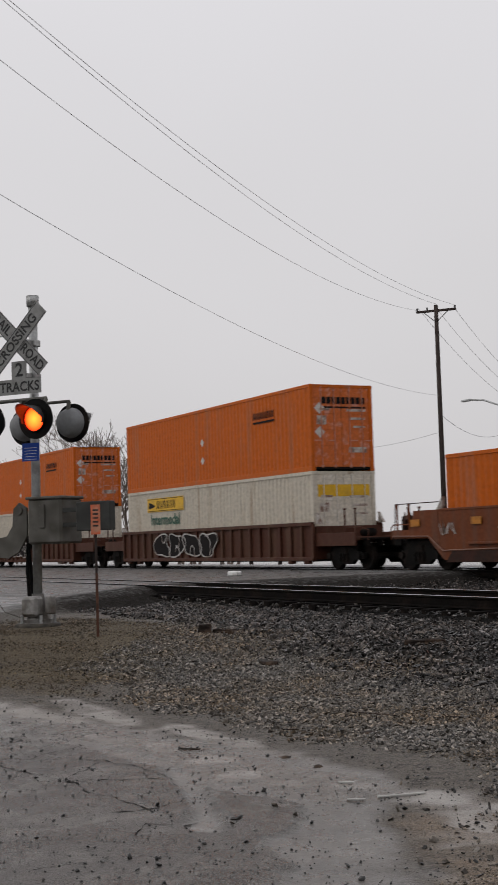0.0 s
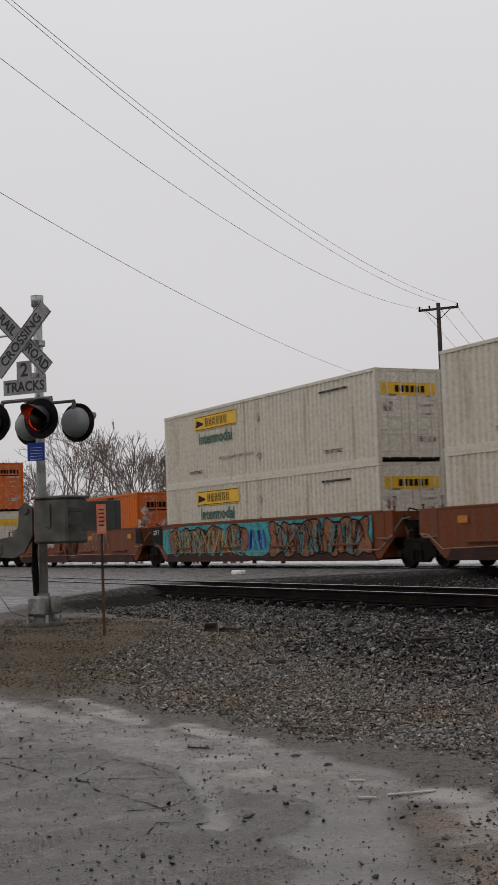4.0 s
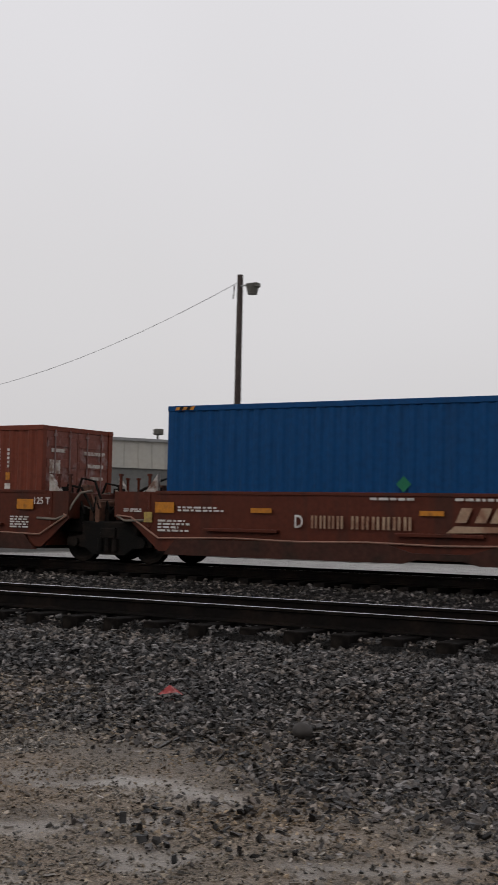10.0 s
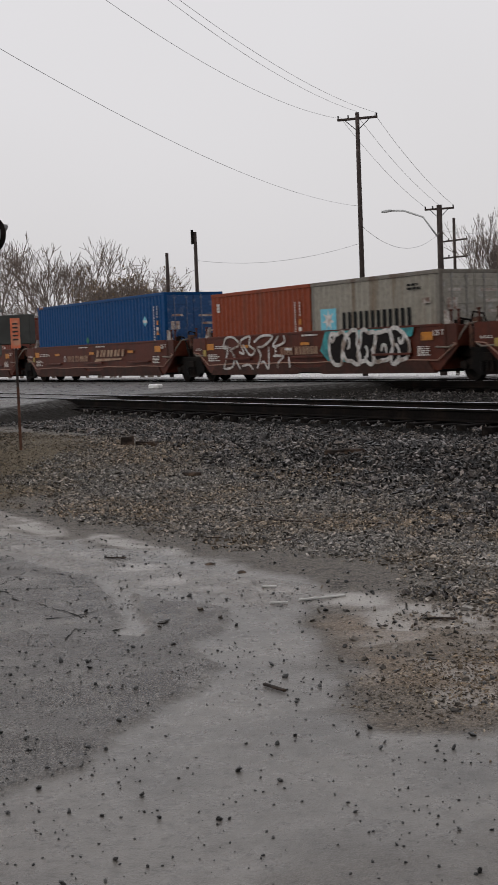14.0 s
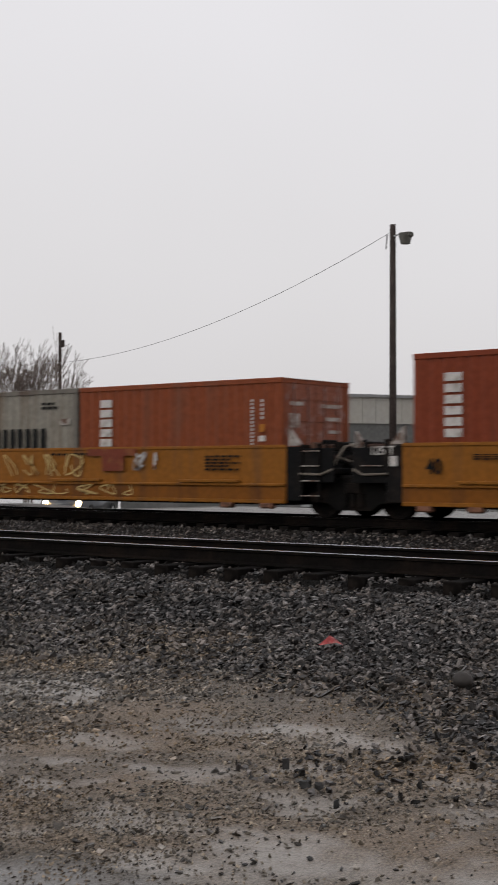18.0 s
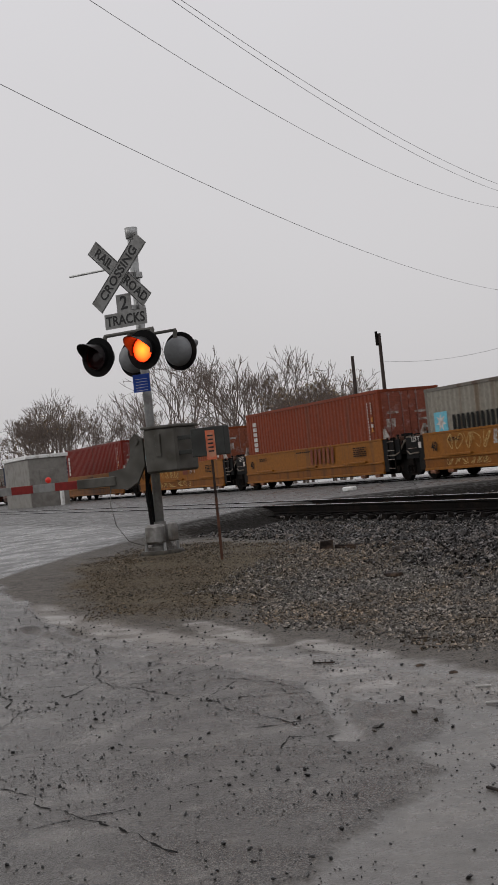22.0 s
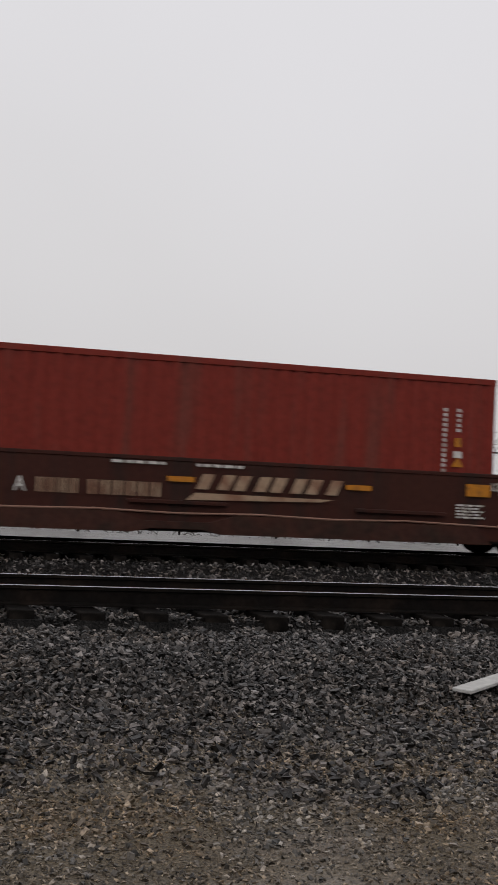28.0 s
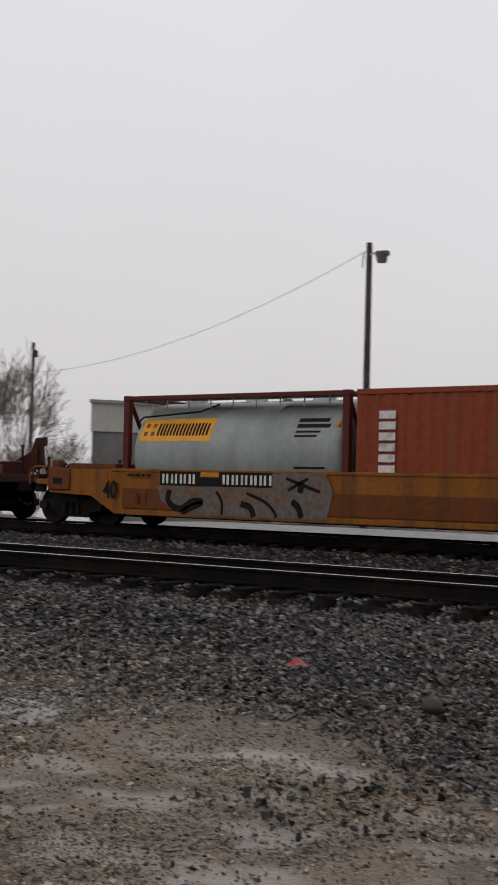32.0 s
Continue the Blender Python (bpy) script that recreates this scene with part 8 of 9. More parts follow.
# graffiti on the first cars
c = Side(CARS[-54.3], RIBFACE)
c.bubbles(SPRAYBLACK, SPRAYWHITE, -51.0, -45.2, 0.45, 1.38, 4, 5, "dark blocky sprayed shapes", 0.05)
c = Side(CARS[-77.3], RIBFACE)
c.bubbles(SPRAYBLACK, SPRAYWHITE, -72, -68, 0.5, 1.38, 3, 6, "dark blocky sprayed shapes", 0.05)
c = car(-30.68)
c.scrawl(SPRAYWHITE, -22.55, -21.5, 1.2, 1.5, 3, 0.028, 2, "small white sprayed tag")
c.scrawl(MTAN, -20.9, -17.6, 0.7, 1.66, 7, 0.035, 3, "faded tan sprayed outlines")
c.scrawl(CARBROWN, -24.4, -21.8, 0.45, 1.6, 4, 0.11, 4, "faded dark brown sprayed strokes")
c.scrawl(SPRAYWHITE, -30.9, -30.1, 0.98, 1.35, 3, 0.035, 5, "small white sprayed tag")
c.blocks("number_bar", MWHITE, -28.2, -26.9, 0.97, 1.22, 4, "row of white number bars")
c.blocks("number_bar", MWHITE, -26.7, -25.16, 0.97, 1.22, 6, "row of white number bars")
for a in (-32.3, -29.4, -20.2, -15.3):
    c.patch("reflector", MREFLECT, a, a + 0.45, 1.25, 1.45, "amber reflector plate")
c.patch("black_panel", BLACK, -14.35, -13.74, 1.02, 1.66, "black painted end section")
c = car(-11.27)
c.patch("black_panel", BLACK, -12.6, -11.55, 0.9, 1.66, "black painted end section")
c.text("125 T", 0.26, MWHITE, -12.1, 1.42)
c.shape("graffiti", SPRAYTEAL, [(-11.4, 0.75), (-10.6, 0.34), (4.6, 0.34), (4.6, 1.6), (-9.0, 1.62), (-11.4, 1.5)], "teal sprayed background")
c.bubbles(SPRAYBROWN, SPRAYBLACK, -10.6, -3.9, 0.36, 1.58, 8, 11, "brown sprayed letters' shapes with black outlines", 0.05, SPRAYBLACK, 0.72)
c.scrawl(SPRAYBLUE, -3.7, -2.3, 0.6, 1.4, 4, 0.07, 12, "blue sprayed tag")
c.bubbles(SPRAYBROWN, SPRAYBLACK, -2.0, 4.4, 0.36, 1.6, 7, 13, "brown sprayed letters' shapes with black outlines", 0.055, SPRAYBLACK, 0.7)
c.scrawl(SPRAYTEAL, -10.4, -4.1, 0.42, 1.52, 9, 0.06, 51, "teal sprayed strokes over the letters")
c.scrawl(SPRAYBLACK, -10.4, -4.1, 0.40, 1.55, 9, 0.045, 52, "black sprayed strokes over the letters")
c.scrawl(SPRAYYEL, -10.2, -4.3, 0.5, 1.5, 7, 0.025, 53, "thin pale sprayed highlights")
c.scrawl(SPRAYTEAL, -1.8, 4.2, 0.42, 1.52, 8, 0.05, 54, "teal sprayed strokes over the letters")
c.scrawl(SPRAYBLACK, -1.8, 4.2, 0.40, 1.55, 8, 0.045, 55, "black sprayed strokes over the letters")
c = car(8.3)
c.blocks("number_bar", MWHITE, 11.0, 13.8, 0.97, 1.22, 9, "row of white number bars")
c.scrawl(SPRAYWHITE, 17.5, 20.5, 0.6, 1.45, 4, 0.05, 15, "white sprayed outlines")
for a in (9.0, 15.2, 23.4):
    c.patch("reflector", MREFLECT, a, a + 0.45, 1.25, 1.45, "amber reflector plate")

# two grey containers on the yellow car
for x0 in (32.2, 38.3, 104.05, 147.95, 178.6):
    b = load(x0)
    b.star(x0 + 0.5, x0 + 1.3, 1.46, 2.12)
    b.blocks("brand_mark", MBLACK, x0 + 1.62, x0 + 4.95, 1.5, 1.98, 6, "row of black brand blocks", 0, 0.2)
    b.rows("data_text", MBLACK, x0 + 4.7, x0 + 5.3, 2.42, 2.62, 2)
    b.patch("grey_label", DUSTY, x0 + 5.35, x0 + 5.7, 2.05, 2.2)
c = car(32.2)
c.patch("black_panel", BLACK, 33.6, 37.4, 1.15, 1.42, "black number panel")
c.blocks("number_bar", MWHITE, 33.7, 34.9, 1.2, 1.38, 4, "row of white number bars")
c.blocks("number_bar", MWHITE, 35.5, 37.2, 1.2, 1.38, 6, "row of white number bars")
c.text("40", 0.5, MBLACK, 31.9, 0.95, "black stencilled number", 0.8)
for a in (40.0, 43.5):
    c.patch("reflector", MREFLECT, a, a + 0.45, 1.2, 1.38, "amber reflector plate")
c.scrawl(SPRAYBROWN, 38.5, 43, 0.45, 1.1, 5, 0.07, 16, "rust-coloured sprayed strokes")

# navy container, red and white mark, then the oxide-red cars
b = load(51.6)
b.blocks("brand_mark", MRED, 52.0, 52.8, 2.45, 2.78, 1, "bright red brand block", 0.1)
b.blocks("brand_mark", MWHITE, 52.85, 54.9, 2.45, 2.72, 5, "row of white brand blocks")
serial(b, 62.75, 2.9)
b.patch("yellow_strip", MREFLECT, 51.8, 52.4, 3.13, 3.18)
c = red_car(51.6, 63.76, "B", 54.8, True, 3, 1.82)
c.rows("data_text", MWHITE, 50.35, 51.3, 0.9, 1.36, 6, "", 18)
c.scrawl(SPRAYWHITE, 61.7, 63.3, 1.0, 1.36, 4, 0.035, 19, "white sprayed tag")
b = load(67.1)
b.column("brand_mark", MGOLD, 67.66, 68.12, 1.5, 2.58, 3, "column of faded gold blocks", 0.15)
for z in (1.92, 2.38):
    b.patch("brand_mark", RED, 67.78, 68.0, z - 0.08, z + 0.08)
b.rows("data_text", MWHITE, 71.4, 71.95, 2.25, 2.6, 3)
b.rows("data_text", MWHITE, 71.55, 71.75, 1.92, 2.06, 2)
b = load(72.86)
serial(b, 77.6, 2.44, tri=False)
red_car(67.1, 78.95, "C", 70.02, False, 5)
b = load(82.22)
for k in range(5):
    a = 82.4 + 0.09 * k
    b.shape("hazard_stripe", MREFLECT if k % 2 == 0 else MBLACK, [(a, 3.13), (a + 0.09, 3.13), (a + 0.13, 3.2), (a + 0.04, 3.2)])
b.diamond(MHAZGREEN, 87.53, 1.66, 0.15, "green hazard diamond")
b.diamond(MSKY, 92.84, 2.23, 0.2, "pale blue hazard diamond")
b.patch("label", MWHITE, 92.68, 93.0, 2.17, 2.27)
serial(b, 93.54, 2.78)
red_car(82.22, 94.41, "D", 85.43, True, 7)
b = load(97.92)
b.column("brand_mark", MWHITE, 98.3, 98.5, 2.3, 2.6, 3)
serial(b, 103.1, 2.44, tri=False)
c = red_car(97.92, 110.1, "E", 102.2, False, 9)
c.strokes(SPRAYWHITE, 0.075, "tall white sprayed outlines",
          [(98.9, 0.42), (99.2, 1.05), (98.95, 1.12), (99.1, 1.42), (99.6, 1.44), (99.95, 1.2), (99.4, 1.04), (99.5, 0.95), (100.0, 0.4)],
          [(98.95, 0.42), (99.5, 0.5), (99.62, 0.9)], [(99.95, 0.96), (100.25, 0.92), (100.05, 1.3), (100.65, 1.44), (100.6, 1.17), (100.95, 1.0), (100.65, 0.85), (100.2, 1.2)],
          [(100.1, 0.5), (100.55, 0.54), (100.8, 0.4)], [(100.9, 1.25), (101.4, 1.44), (102.05, 1.4), (101.5, 1.12), (101.1, 1.08), (101.3, 0.84), (101.05, 0.42)],
          [(101.8, 1.1), (101.75, 0.42), (101.5, 0.62), (101.3, 0.6)], [(102.4, 1.42), (102.05, 1.1), (102.7, 1.2), (102.7, 1.42)],
          [(102.05, 0.8), (102.65, 0.78), (102.35, 0.6), (102.3, 0.42)], [(102.75, 1.0), (103.15, 0.98)], [(102.95, 0.76), (103.0, 0.42)])
c.shape("graffiti", SPRAYTEAL, [(104.7, 0.9), (105.1, 0.6), (106.2, 0.55), (106.6, 1.2), (109.1, 1.2), (109.2, 1.44), (105.0, 1.46)], "faded teal sprayed haze")
c.bubbles(SPRAYBLACK, SPRAYWHITE, 105.2, 108.9, 0.48, 1.46, 5, 22, "black sprayed shapes with white outlines", 0.12, SPRAYWHITE)
b = load(112.8)
b.blocks("brand_mark", MWHITE, 116.0, 121.6, 1.6, 2.25, 7, "row of large white brand blocks", 0.05, 0.25)
serial(b, 123.9, 2.5)
c = red_car(112.8, 124.95, "A", 115.6, True, 11)
c.scrawl(SPRAYWHITE, 113.0, 115.2, 0.5, 1.3, 3, 0.05, 23, "white sprayed tag")


def yellow_car(x0, x1, ttx=None, seed=1):
    c = car(x0)
    c.text("40", 0.42, MBLACK, x0 + 0.55, 1.03, "black stencilled number", 0.85)
    c.patch("white_label", MWHITE, x0 - 0.45, x0 - 0.28, 1.05, 1.25)
    c.text("125 T", 0.24, MWHITE, x0 - 0.62, 1.35)
    c.rows("data_text", MBLACK, x0 + 1.4, x0 + 2.2, 1.16, 1.28, 3, "", seed)
    c.rows("data_text", MBLACK, x1 - 2.0, x1 - 1.0, 0.95, 1.3, 5, "", seed + 1)
    c.rows("data_text", MBLACK, x0 + 5.2, x0 + 6.5, 1.3, 1.38, 1, "", seed + 2)
    if ttx is not None:
        a = ttx
        c.blocks("brand_mark", MDARKRED, a, a + 2.2, 0.84, 1.42, 3, "", 0.06, 0.2)
    return c


b = load(132.4)
serial(b, 143.5, 2.9)
b.column("brand_mark", MWHITE, 132.9, 133.25, 1.6, 2.8, 5, "column of white brand blocks")
c = yellow_car(132.4, 144.55, None, 31)
c.patch("number_frame", MBLACK, 134.77, 138.0, 0.92, 1.24, "black number panel")
c.blocks("number_bar", MREFLECT, 134.9, 136.1, 0.99, 1.17, 4, "row of amber number bars")
c.blocks("number_bar", MREFLECT, 136.4, 137.9, 0.99, 1.17, 6, "row of amber number bars")
c.scrawl(SPRAYYEL, 138.8, 141.0, 0.85, 1.35, 4, 0.05, 24, "pale sprayed tag")
b = load(153.98)
b.column("brand_mark", MWHITE, 154.68, 155.06, 1.52, 2.65, 5, "column of white brand blocks")
serial(b, 159.2, 2.5, tri=False)
c = yellow_car(147.95, 160.05, None, 33)
c.scrawl(SPRAYYEL, 149.2, 154.3, 0.8, 1.4, 7, 0.035, 25, "pale yellow sprayed letters' outlines")
c.scrawl(SPRAYYEL, 151.0, 156.3, 0.4, 0.66, 7, 0.03, 26, "pale yellow sprayed drips")
c.patch("graffiti", MDARKRED, 154.4, 156.0, 1.3, 1.46, "dark red painted patch")
c.patch("graffiti", MDARKRED, 154.9, 155.6, 0.95, 1.3, "dark red painted patch")
c.scrawl(SPRAYWHITE, 155.9, 156.7, 0.95, 1.4, 2, 0.05, 27, "white sprayed star")
b = load(163.25)
b.column("brand_mark", MWHITE, 163.95, 164.33, 1.6, 2.88, 6, "column of white brand blocks", 0.25)
serial(b, 174.5, 2.85)
yellow_car(163.25, 175.4, 169.7, 35)
b = load(184.9)
b.blocks("brand_mark", MRED, 185.25, 185.65, 2.3, 2.52, 1, "bright red brand block", 0.08)
b.blocks("brand_mark", MWHITE, 185.7, 186.9, 2.3, 2.5, 5, "row of white brand blocks")
serial(b, 190.0, 2.45)
c = yellow_car(178.6, 191.0, 185.3, 37)
c.scrawl(SPRAYYEL, 179.9, 182.6, 0.85, 1.42, 5, 0.02, 28, "thin pale sprayed outlines")
c.scrawl(SPRAYYEL, 179.9, 182.4, 0.4, 0.62, 6, 0.014, 29, "thin pale sprayed drips")
c.scrawl(SPRAYWHITE, 182.55, 183.15, 0.92, 1.42, 2, 0.03, 30, "small white sprayed tag")
b = load(193.8)
b.patch("logo_panel", MNAVYTXT, 194.2, 195.2, 2.55, 2.98, "dark logo panel")
b.shape("logo", MWHITE, [(194.2, 2.6), (194.5, 2.6), (194.85, 2.85), (195.15, 3.02), (194.3, 3.02)], "white logo shape")
serial(b, 205.0, 2.85)
c = yellow_car(193.9, 205.8, None, 39)
c.blocks("number_bar", MBLACK, 199.6, 202.8, 0.98, 1.3, 9, "row of black number bars")

# red cars
b = load(213.6)
for k, (zz, r) in enumerate(((2.75, 0.16), (2.42, 0.13), (2.1, 0.15), (1.75, 0.12))):
    b.shape("logo", MWHITE, [(214.5 - r, zz - r), (214.5 + r * 0.4, zz - r * 0.6), (214.5 + r, zz + r), (214.5 - r * 0.2, zz + r * 0.7)], "white logo stroke")
serial(b, 224.7, 2.85)
c = red_car(213.6, 225.72, "", 0, True, 41)
c.scrawl(SPRAYWHITE, 222.9, 224.6, 0.55, 1.35, 3, 0.06, 31, "white sprayed tag")
c.shape("logo", MWHITE, [(217.3, 0.8), (217.7, 0.8), (217.5, 1.1)], "small white triangle")
b = load(228.95)
b.shape("logo", MBLACK, [(231.6, 1.6), (232.2, 1.6), (232.2, 1.95), (231.9, 2.05), (231.6, 1.95)], "small dark mark")
b = load(235.06)
b.patch("logo_panel", MWHITE, 235.5, 237.1, 1.95, 2.55, "white logo panel")
b.shape("logo", MBLACK, [(235.7, 2.1), (236.7, 2.2), (236.9, 2.4), (236.1, 2.3)], "dark logo stroke")
c = red_car(228.95, 241.1, "", 0, False, 43)
c.bubbles(SPRAYGREY, SPRAYWHITE, 232.2, 234.6, 0.5, 1.3, 3, 32, "grey sprayed shapes with white outlines", 0.07)
c.bubbles(SPRAYDULL, SPRAYBLACK, 236.2, 239.2, 0.45, 1.35, 3, 33, "grey sprayed shapes with black outlines", 0.1, SPRAYGREY)
c.scrawl(SPRAYBLUE, 236.8, 238.0, 0.42, 0.6, 3, 0.06, 34, "blue sprayed strokes")
b = load(244.55)
b.patch("logo", MBLACK, 249.75, 251.15, 1.5, 2.6, "black block logo")
b.patch("logo", MUSTARD, 249.98, 250.36, 1.5, 2.28)
b.patch("logo", MUSTARD, 250.56, 250.94, 1.5, 2.28)
b.patch("logo", MBLACK, 249.4, 251.5, 1.47, 1.51)
b.patch("data_bars", MBLACK, 255.1, 255.45, 1.87, 1.9)
b.rows("data_text", MBLACK, 255.2, 255.5, 2.1, 2.4, 3)
c = red_car(244.55, 256.74, "D", 246.0, True, 45)
c.bubbles(SPRAYGREY, SPRAYWHITE, 248.4, 250.6, 0.42, 1.3, 3, 45, "grey sprayed shapes with white outlines", 0.07)
b = load(260.1)
b.blocks("brand_mark", MWHITE, 263.3, 268.9, 1.6, 2.25, 7, "row of large white brand blocks", 0.05, 0.25)
serial(b, 271.2, 2.5)
red_car(260.1, 272.2, "C", 263.2, True, 47)
b = load(275.55)
serial(b, 286.3, 2.68)
c = red_car(275.55, 287.35, "A", 278.8, True, 49)
c.patch("reflector", MREFLECT, 288.68, 289.19, 1.02, 1.22, "faded amber reflector plate")
c.patch("yellow_label", MDULL, 288.32, 288.56, 0.86, 1.07)
for a in (288.04, 288.31):
    c.patch("ladder_frame", DUSTY, a, a + 0.24, 1.40, 1.43)
    c.patch("ladder_frame", DUSTY, a, a + 0.24, 1.13, 1.16)
for a in (288.02, 288.29, 288.55):
    c.patch("ladder_frame", DUSTY, a, a + 0.03, 1.13, 1.43)
c.rows("data_text", MWHITE, 287.4, 288.0, 1.1, 1.4, 3)

# low yellow car with its black number panel and grey sprayed piece
c = car(295.15)
# a darker brown band on the lower half of the side
c.patch("lower_panel", CARLOWER, 295.35, 307.2, 0.42, 0.86, "rust-brown lower part of the side")
c.patch("black_panel", MBLACK, 296.45, 299.72, 0.95, 1.25, "black number panel")
c.blocks("number_bar", MWHITE, 296.52, 297.52, 0.99, 1.19, 4, "row of white number bars")
c.blocks("number_bar", MWHITE, 298.2, 299.66, 0.99, 1.19, 6, "row of white number bars")
c.patch("reflector", MREFLECT, 297.6, 298.1, 1.14, 1.24, "amber reflector plate")
c.text("40", 0.56, MBLACK, 294.98, 0.80, "black stencilled number", 0.8)
c.shape("graffiti", SPRAYDULL, [(296.9, 0.42), (296.5, 0.62), (296.4, 0.94), (299.5, 0.94), (299.5, 1.24), (300.8, 1.24), (301.0, 0.9), (300.85, 0.34), (297.4, 0.32)], "grey sprayed background")
c.strokes(SPRAYBLACK, 0.14, "broad black sprayed curves", [(296.75, 0.85), (296.7, 0.65), (296.85, 0.5), (297.1, 0.46), (297.4, 0.62), (297.65, 0.6), (297.2, 0.42), (297.12, 0.34)],
          [(298.7, 0.6), (298.95, 0.53), (299.05, 0.34)], [(300.0, 0.68), (300.15, 0.58), (300.25, 0.36)], [(300.25, 1.1), (300.2, 0.85)])
c.strokes(SPRAYBLACK, 0.07, "thin black sprayed curves", [(298.05, 0.84), (298.2, 0.62), (298.2, 0.36)], [(298.85, 0.82), (299.35, 0.64), (299.6, 0.42), (299.58, 0.36)], [(299.85, 1.14), (300.7, 0.88)], [(299.9, 0.9), (300.4, 1.15)])
c.rows("data_text", MBLACK, 295.5, 296.2, 1.1, 1.2, 1)
c.scrawl(CARBROWN, 295.75, 296.15, 0.5, 0.78, 2, 0.035, 43, "small rust-coloured tag")
c.patch("black_label", MBLACK, 293.15, 293.45, 0.92, 1.06)
b = load(301.4)
b.column("brand_mark", MWHITE, 301.93, 302.3, 1.28, 2.54, 6, "column of white brand blocks", 0.28)
serial(b, 306.4, 2.45, tri=False)


# ---- tank container ----
TANKGREY = material("brushed_tank_grey", (0.225, 0.245, 0.235), 0.45, 0.0, 0.10, 6, 0.02, (0.19, 0.205, 0.195), 1.5, 0.4, streak=True)
TANKYELLOW = material("tank_sign_yellow", (0.60, 0.27, 0.010), 0.5, 0, 0.1, 15, 0, (0.5, 0.22, 0.015), 4, 0.3)
FRAMERED = paint("frame_red_paint", (0.085, 0.018, 0.014), amount=0.15)


def tank_container():
    t = thing("tank_container", "grey tank in an oxide-red frame with yellow sign", "tank container", "containers on the train")
    h, w, high = 3.03, 1.22, 2.591
    for sx in (-1, 1):
        for sy in (-1, 1):
            bm = fresh()
            x, y = sx * (h - 0.085), sy * (w - 0.08)
            box(bm, x - 0.08, x + 0.08, y - 0.07, y + 0.07, 0, high, 0.01)
            for z in (0, high - 0.118):
                box(bm, x - 0.089, x + 0.089, y - 0.0815, y + 0.0815, z, z + 0.118, 0.012)
            part("corner_post", bm, FRAMERED, t)
            bm = fresh()
            tube(bm, [(sx * (h - 0.1), sy * (w - 0.15), high - 0.15), (sx * (h - 0.1), sy * 0.4, high * 0.5)], 0.05, 6)
            part("end_brace", bm, FRAMERED, t)
        for z in (0.05, high - 0.12):
            bm = fresh()
            box(bm, sx * (h - 0.085) - 0.06, sx * (h - 0.085) + 0.06, -w + 0.15, w - 0.15, z, z + 0.1, 0.01)
            part("end_rail", bm, FRAMERED, t)
        bm = fresh()
        for y in (-0.25, 0.15):
            box(bm, sx * (h - 0.02) - 0.02, sx * (h - 0.02) + 0.02, y, y + 0.04, 0.3, high - 0.15)
        for k in range(8):
            box(bm, sx * (h - 0.02) - 0.015, sx * (h - 0.02) + 0.015, -0.21, 0.15, 0.45 + 0.25 * k, 0.48 + 0.25 * k)
        part("end_ladder", bm, DUSTY, t, "pale end ladder")
    for sy in (-1, 1):
        for z in (0.02, high - 0.11):
            bm = fresh()
            box(bm, -h + 0.17, h - 0.17, sy * w - (0.09 if sy > 0 else 0), sy * w + (0.09 if sy < 0 else 0), z, z + 0.1, 0.01)
            part("side_rail", bm, FRAMERED, t)
    bm = fresh()
    R, n = 1.195, 40
    prof = [(-2.88, 0.05), (-2.87, 0.6), (-2.83, 0.95), (-2.75, 1.12), (-2.66, 1.175), (-2.58, R), (-1.02, R), (-1.015, R + 0.006), (-0.985, R + 0.006), (-0.98, R), (0.98, R), (0.985, R + 0.006), (1.015, R + 0.006), (1.02, R), (2.58, R), (2.66, 1.175), (2.75, 1.12), (2.83, 0.95), (2.87, 0.6), (2.88, 0.05)]
    rings = [[bm.verts.new((x, r * math.cos(a), 1.28 + r * math.sin(a))) for a in (2 * math.pi * k / n for k in range(n))] for x, r in prof]
    for a, b in zip(rings, rings[1:]):
        for k in range(n):
            bm.faces.new((a[k], b[k], b[(k + 1) % n], a[(k + 1) % n]))
    bm.faces.new(rings[0])
    bm.faces.new(rings[-1][::-1])
    bmesh.ops.recalc_face_normals(bm, faces=bm.faces)
    tank = part("tank", bm, TANKGREY, t, "smooth grey cylindrical tank", True)
    # a yellow sign and dark bars that follow the shell

    def wrapped(name, mat, x0, x1, z0, z1, lift, label=""):
        bm = fresh()
        rows = 8
        a0, a1 = (math.asin((z - 1.28) / R) for z in (z0, z1))
        prev = None
        for k in range(rows + 1):
            a = a0 + (a1 - a0) * k / rows
            y, z = -(R + lift) * math.cos(a), 1.28 + (R + lift) * math.sin(a)
            cur = (bm.verts.new((x0, y, z)), bm.verts.new((x1, y, z)))
            if prev:
                bm.faces.new((prev[0], prev[1], cur[1], cur[0]))
            prev = cur
        return part(name, bm, mat, tank, label)

    wrapped("brand_sign", TANKYELLOW, -2.58, -0.55, 1.58, 2.08, 0.004, "yellow brand sign with dark blocks")
    for k in range(8):
        for q in (0.0, 0.095):
            wrapped("brand_mark", MNAVYTXT, -2.1 + 0.185 * k + q, -2.045 + 0.185 * k + q, 1.70, 1.97, 0.008)
    for x0, x1, z0, z1 in ((-2.48, -2.38, 1.88, 1.97), (-2.28, -2.18, 1.88, 1.97), (-2.48, -2.38, 1.7, 1.79), (-2.28, -2.18, 1.7, 1.79)):
        wrapped("brand_mark", MDARKRED, x0, x1, z0, z1, 0.008)
    for z, ln in ((1.97, 0.75), (1.85, 0.82), (1.75, 0.62), (1.66, 0.55)):
        wrapped("data_bar", MNAVYTXT, 1.65, 1.65 + ln, z, z + (0.08 if z > 1.8 else 0.04), 0.004)
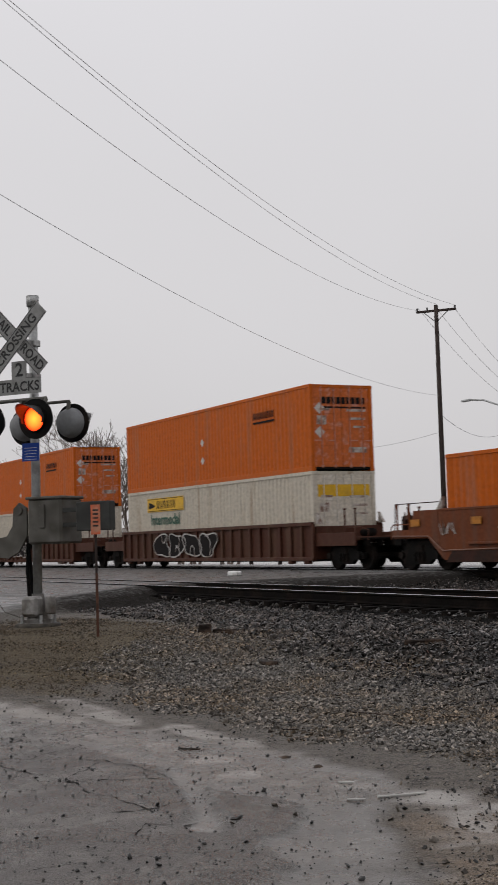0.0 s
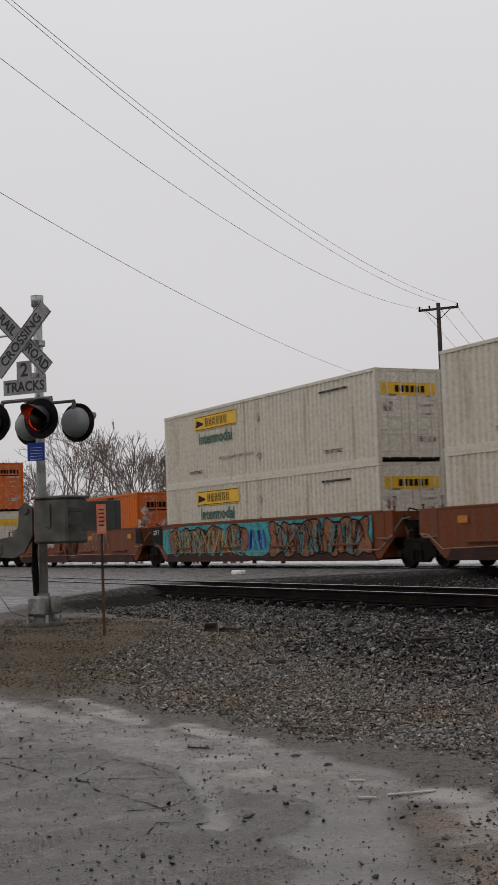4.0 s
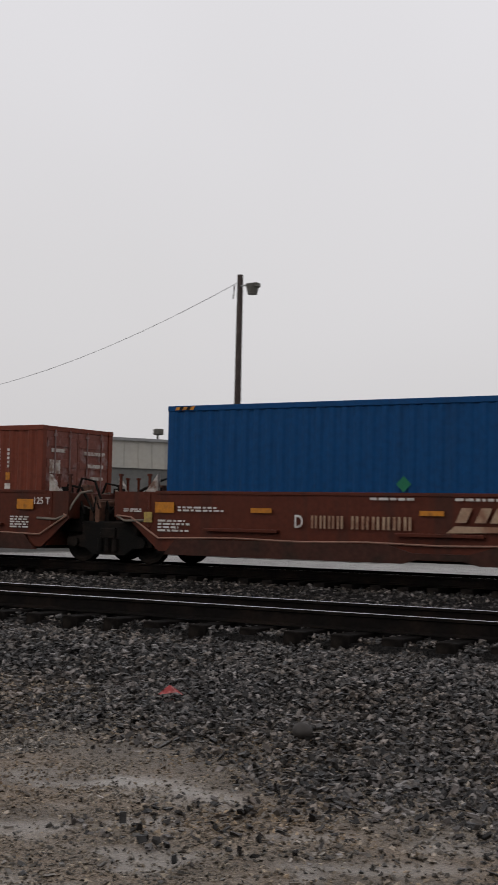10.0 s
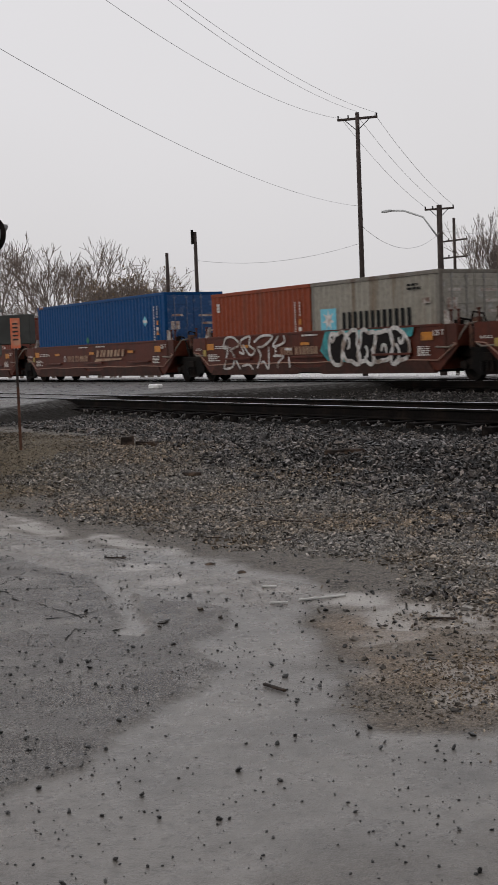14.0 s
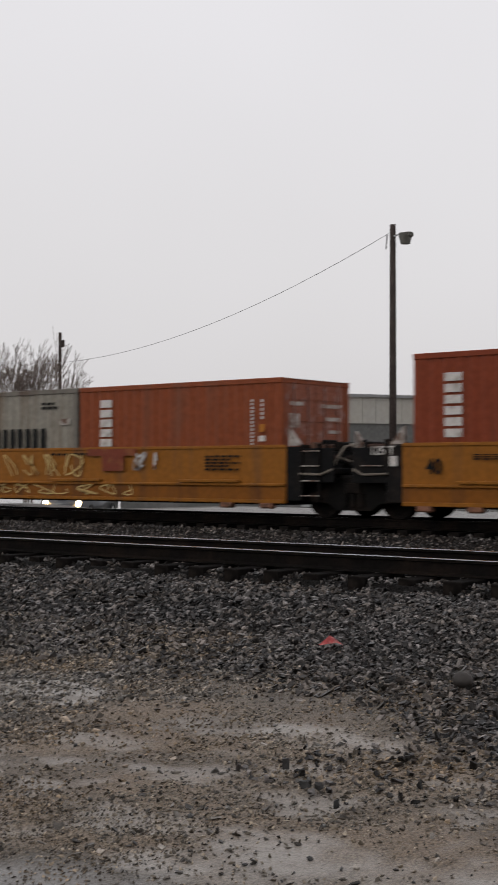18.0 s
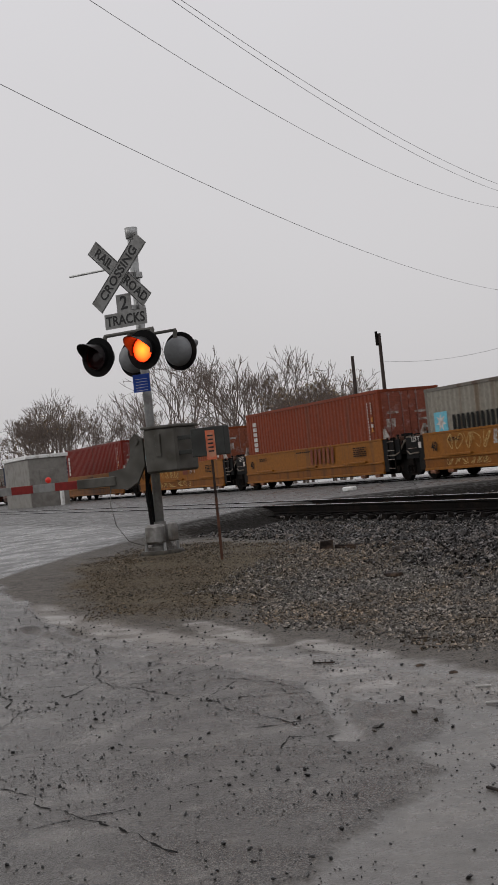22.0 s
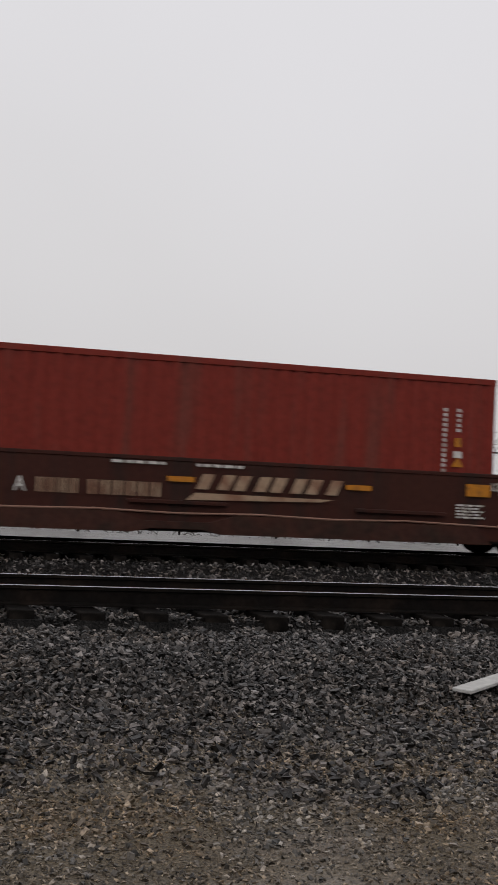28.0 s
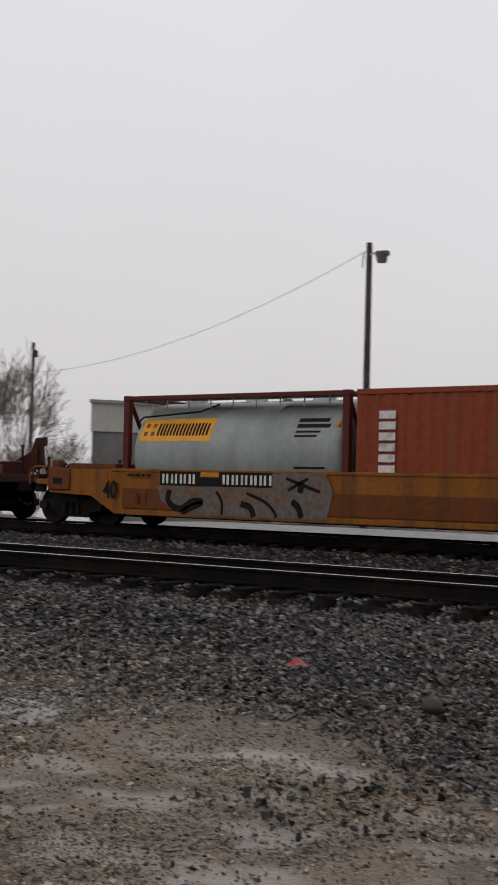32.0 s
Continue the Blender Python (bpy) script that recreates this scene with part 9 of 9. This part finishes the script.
    wrapped("yellow_label", MREFLECT, 2.55, 2.68, 1.88, 2.0, 0.004)
    wrapped("data_bar", MNAVYTXT, 1.68, 2.45, 1.02, 1.06, 0.004)
    bm = fresh()
    box(bm, -2.7, 2.7, -0.95, -0.45, 2.50, 2.515)
    for k in range(9):
        box(bm, -2.6 + 0.62 * k, -2.575 + 0.62 * k, -0.95, -0.93, 2.3, 2.5)
    part("walkway", bm, DUSTY, t, "pale grating walkway on top")
    bm = fresh()
    tube(bm, [(-2.75, -1.02, 2.0), (-2.6, -1.0, 2.12), (-1.0, -0.98, 2.22), (-0.55, -0.85, 2.38)], 0.02, 8)
    part("drain_pipe", bm, STEEL, t, "dark curved drain pipe", True)
    for x in (-1.9, -0.2, 1.6):
        bm = fresh()
        tube(bm, [(x, 0, 2.40), (x, 0, 2.56)], 0.25, 16)
        part("hatch", bm, GALV, t)
    for x in (-2.2, 2.2):
        bm = fresh()
        slab(bm, [(x - 0.12, 0.1), (x + 0.12, 0.1), (x + 0.12, 0.7), (x - 0.12, 0.7)], -0.95, 0.95)
        bmesh.ops.recalc_face_normals(bm, faces=bm.faces)
        part("saddle", bm, FRAMERED, t)
    return t


tk = tank_container()
rolling(tk, 298.2)
tk.location.z = BASE


def motions():
    rows = [0, 4, 8, 12, 16, 20, 24, 28, 32]
    for ob, x in ROLLING:
        z = ob.location.z
        walk(ob, [(t, pose(x - travelled(t), YT, z)) for t in rows])
    # the wheels all spin alike: one set of keys serves them all
    spin, n = [], 560
    for k in range(n + 1):
        t = 32.0 * k / n
        spin.append((round(t * FPS) / FPS, pose(0, 0, 0, 0, -math.degrees(travelled(round(t * FPS) / FPS) / 0.42) % 360, 0)))
    first = WHEELS[0]
    walk(first, spin)
    for w in WHEELS[1:]:
        w.rotation_mode = "QUATERNION"
        data = w.animation_data_create()
        data.action = first.animation_data.action
        data.action_slot = first.animation_data.action_slot
    walk(waiting, [(t, pose(x, y, -1.11, 0, 0, a)) for t, x, y, a in ((0, -62, 66, -64), (21.0, -62, 66, -64), (24.0, -52.9, 40.3, -50), (26.0, -52.9, 40.3, -50), (32, -52.9, 40.3, -50))])
    walk(passing, [(t, pose(x, y, z, 0, 0, a)) for t, x, y, z, a in ((0, -31, 64, -1.0, -100), (13.4, -31, 64, -1.0, -100), (16.4, -38.5, 35.0, -0.95, -60), (17.6, -38.5, 35.0, -0.95, -60), (20.6, -31, 64, -1.0, -100), (32, -31, 64, -1.0, -100))])
    # flashers: each lens turns its lit or its dark side to the front
    for lens, second in LENSES:
        rows = [(0.0, pose(0.045, 0, 0, 0, 0, 0 if second else 180))]
        period = 1.49
        k = -2
        turned = 0 if second else 180
        while True:
            on, off = (k + 0.70) * period, (k + 1.19) * period
            for when in (on, off):
                if 0.1 < when < 31.8:
                    rows.append((when - 0.07, pose(0.045, 0, 0, 0, 0, turned)))
                    rows.append((when - 0.035, pose(0.045, 0, 0, 0, 0, turned + 60)))
                    rows.append((when, pose(0.045, 0, 0, 0, 0, turned + 120)))
                    turned += 180
                    rows.append((when + 0.035, pose(0.045, 0, 0, 0, 0, turned)))
            k += 1
            if k * period > 32:
                break
        rows.append((32.0, pose(0.045, 0, 0, 0, 0, turned)))
        walk(lens, rows)


motions()
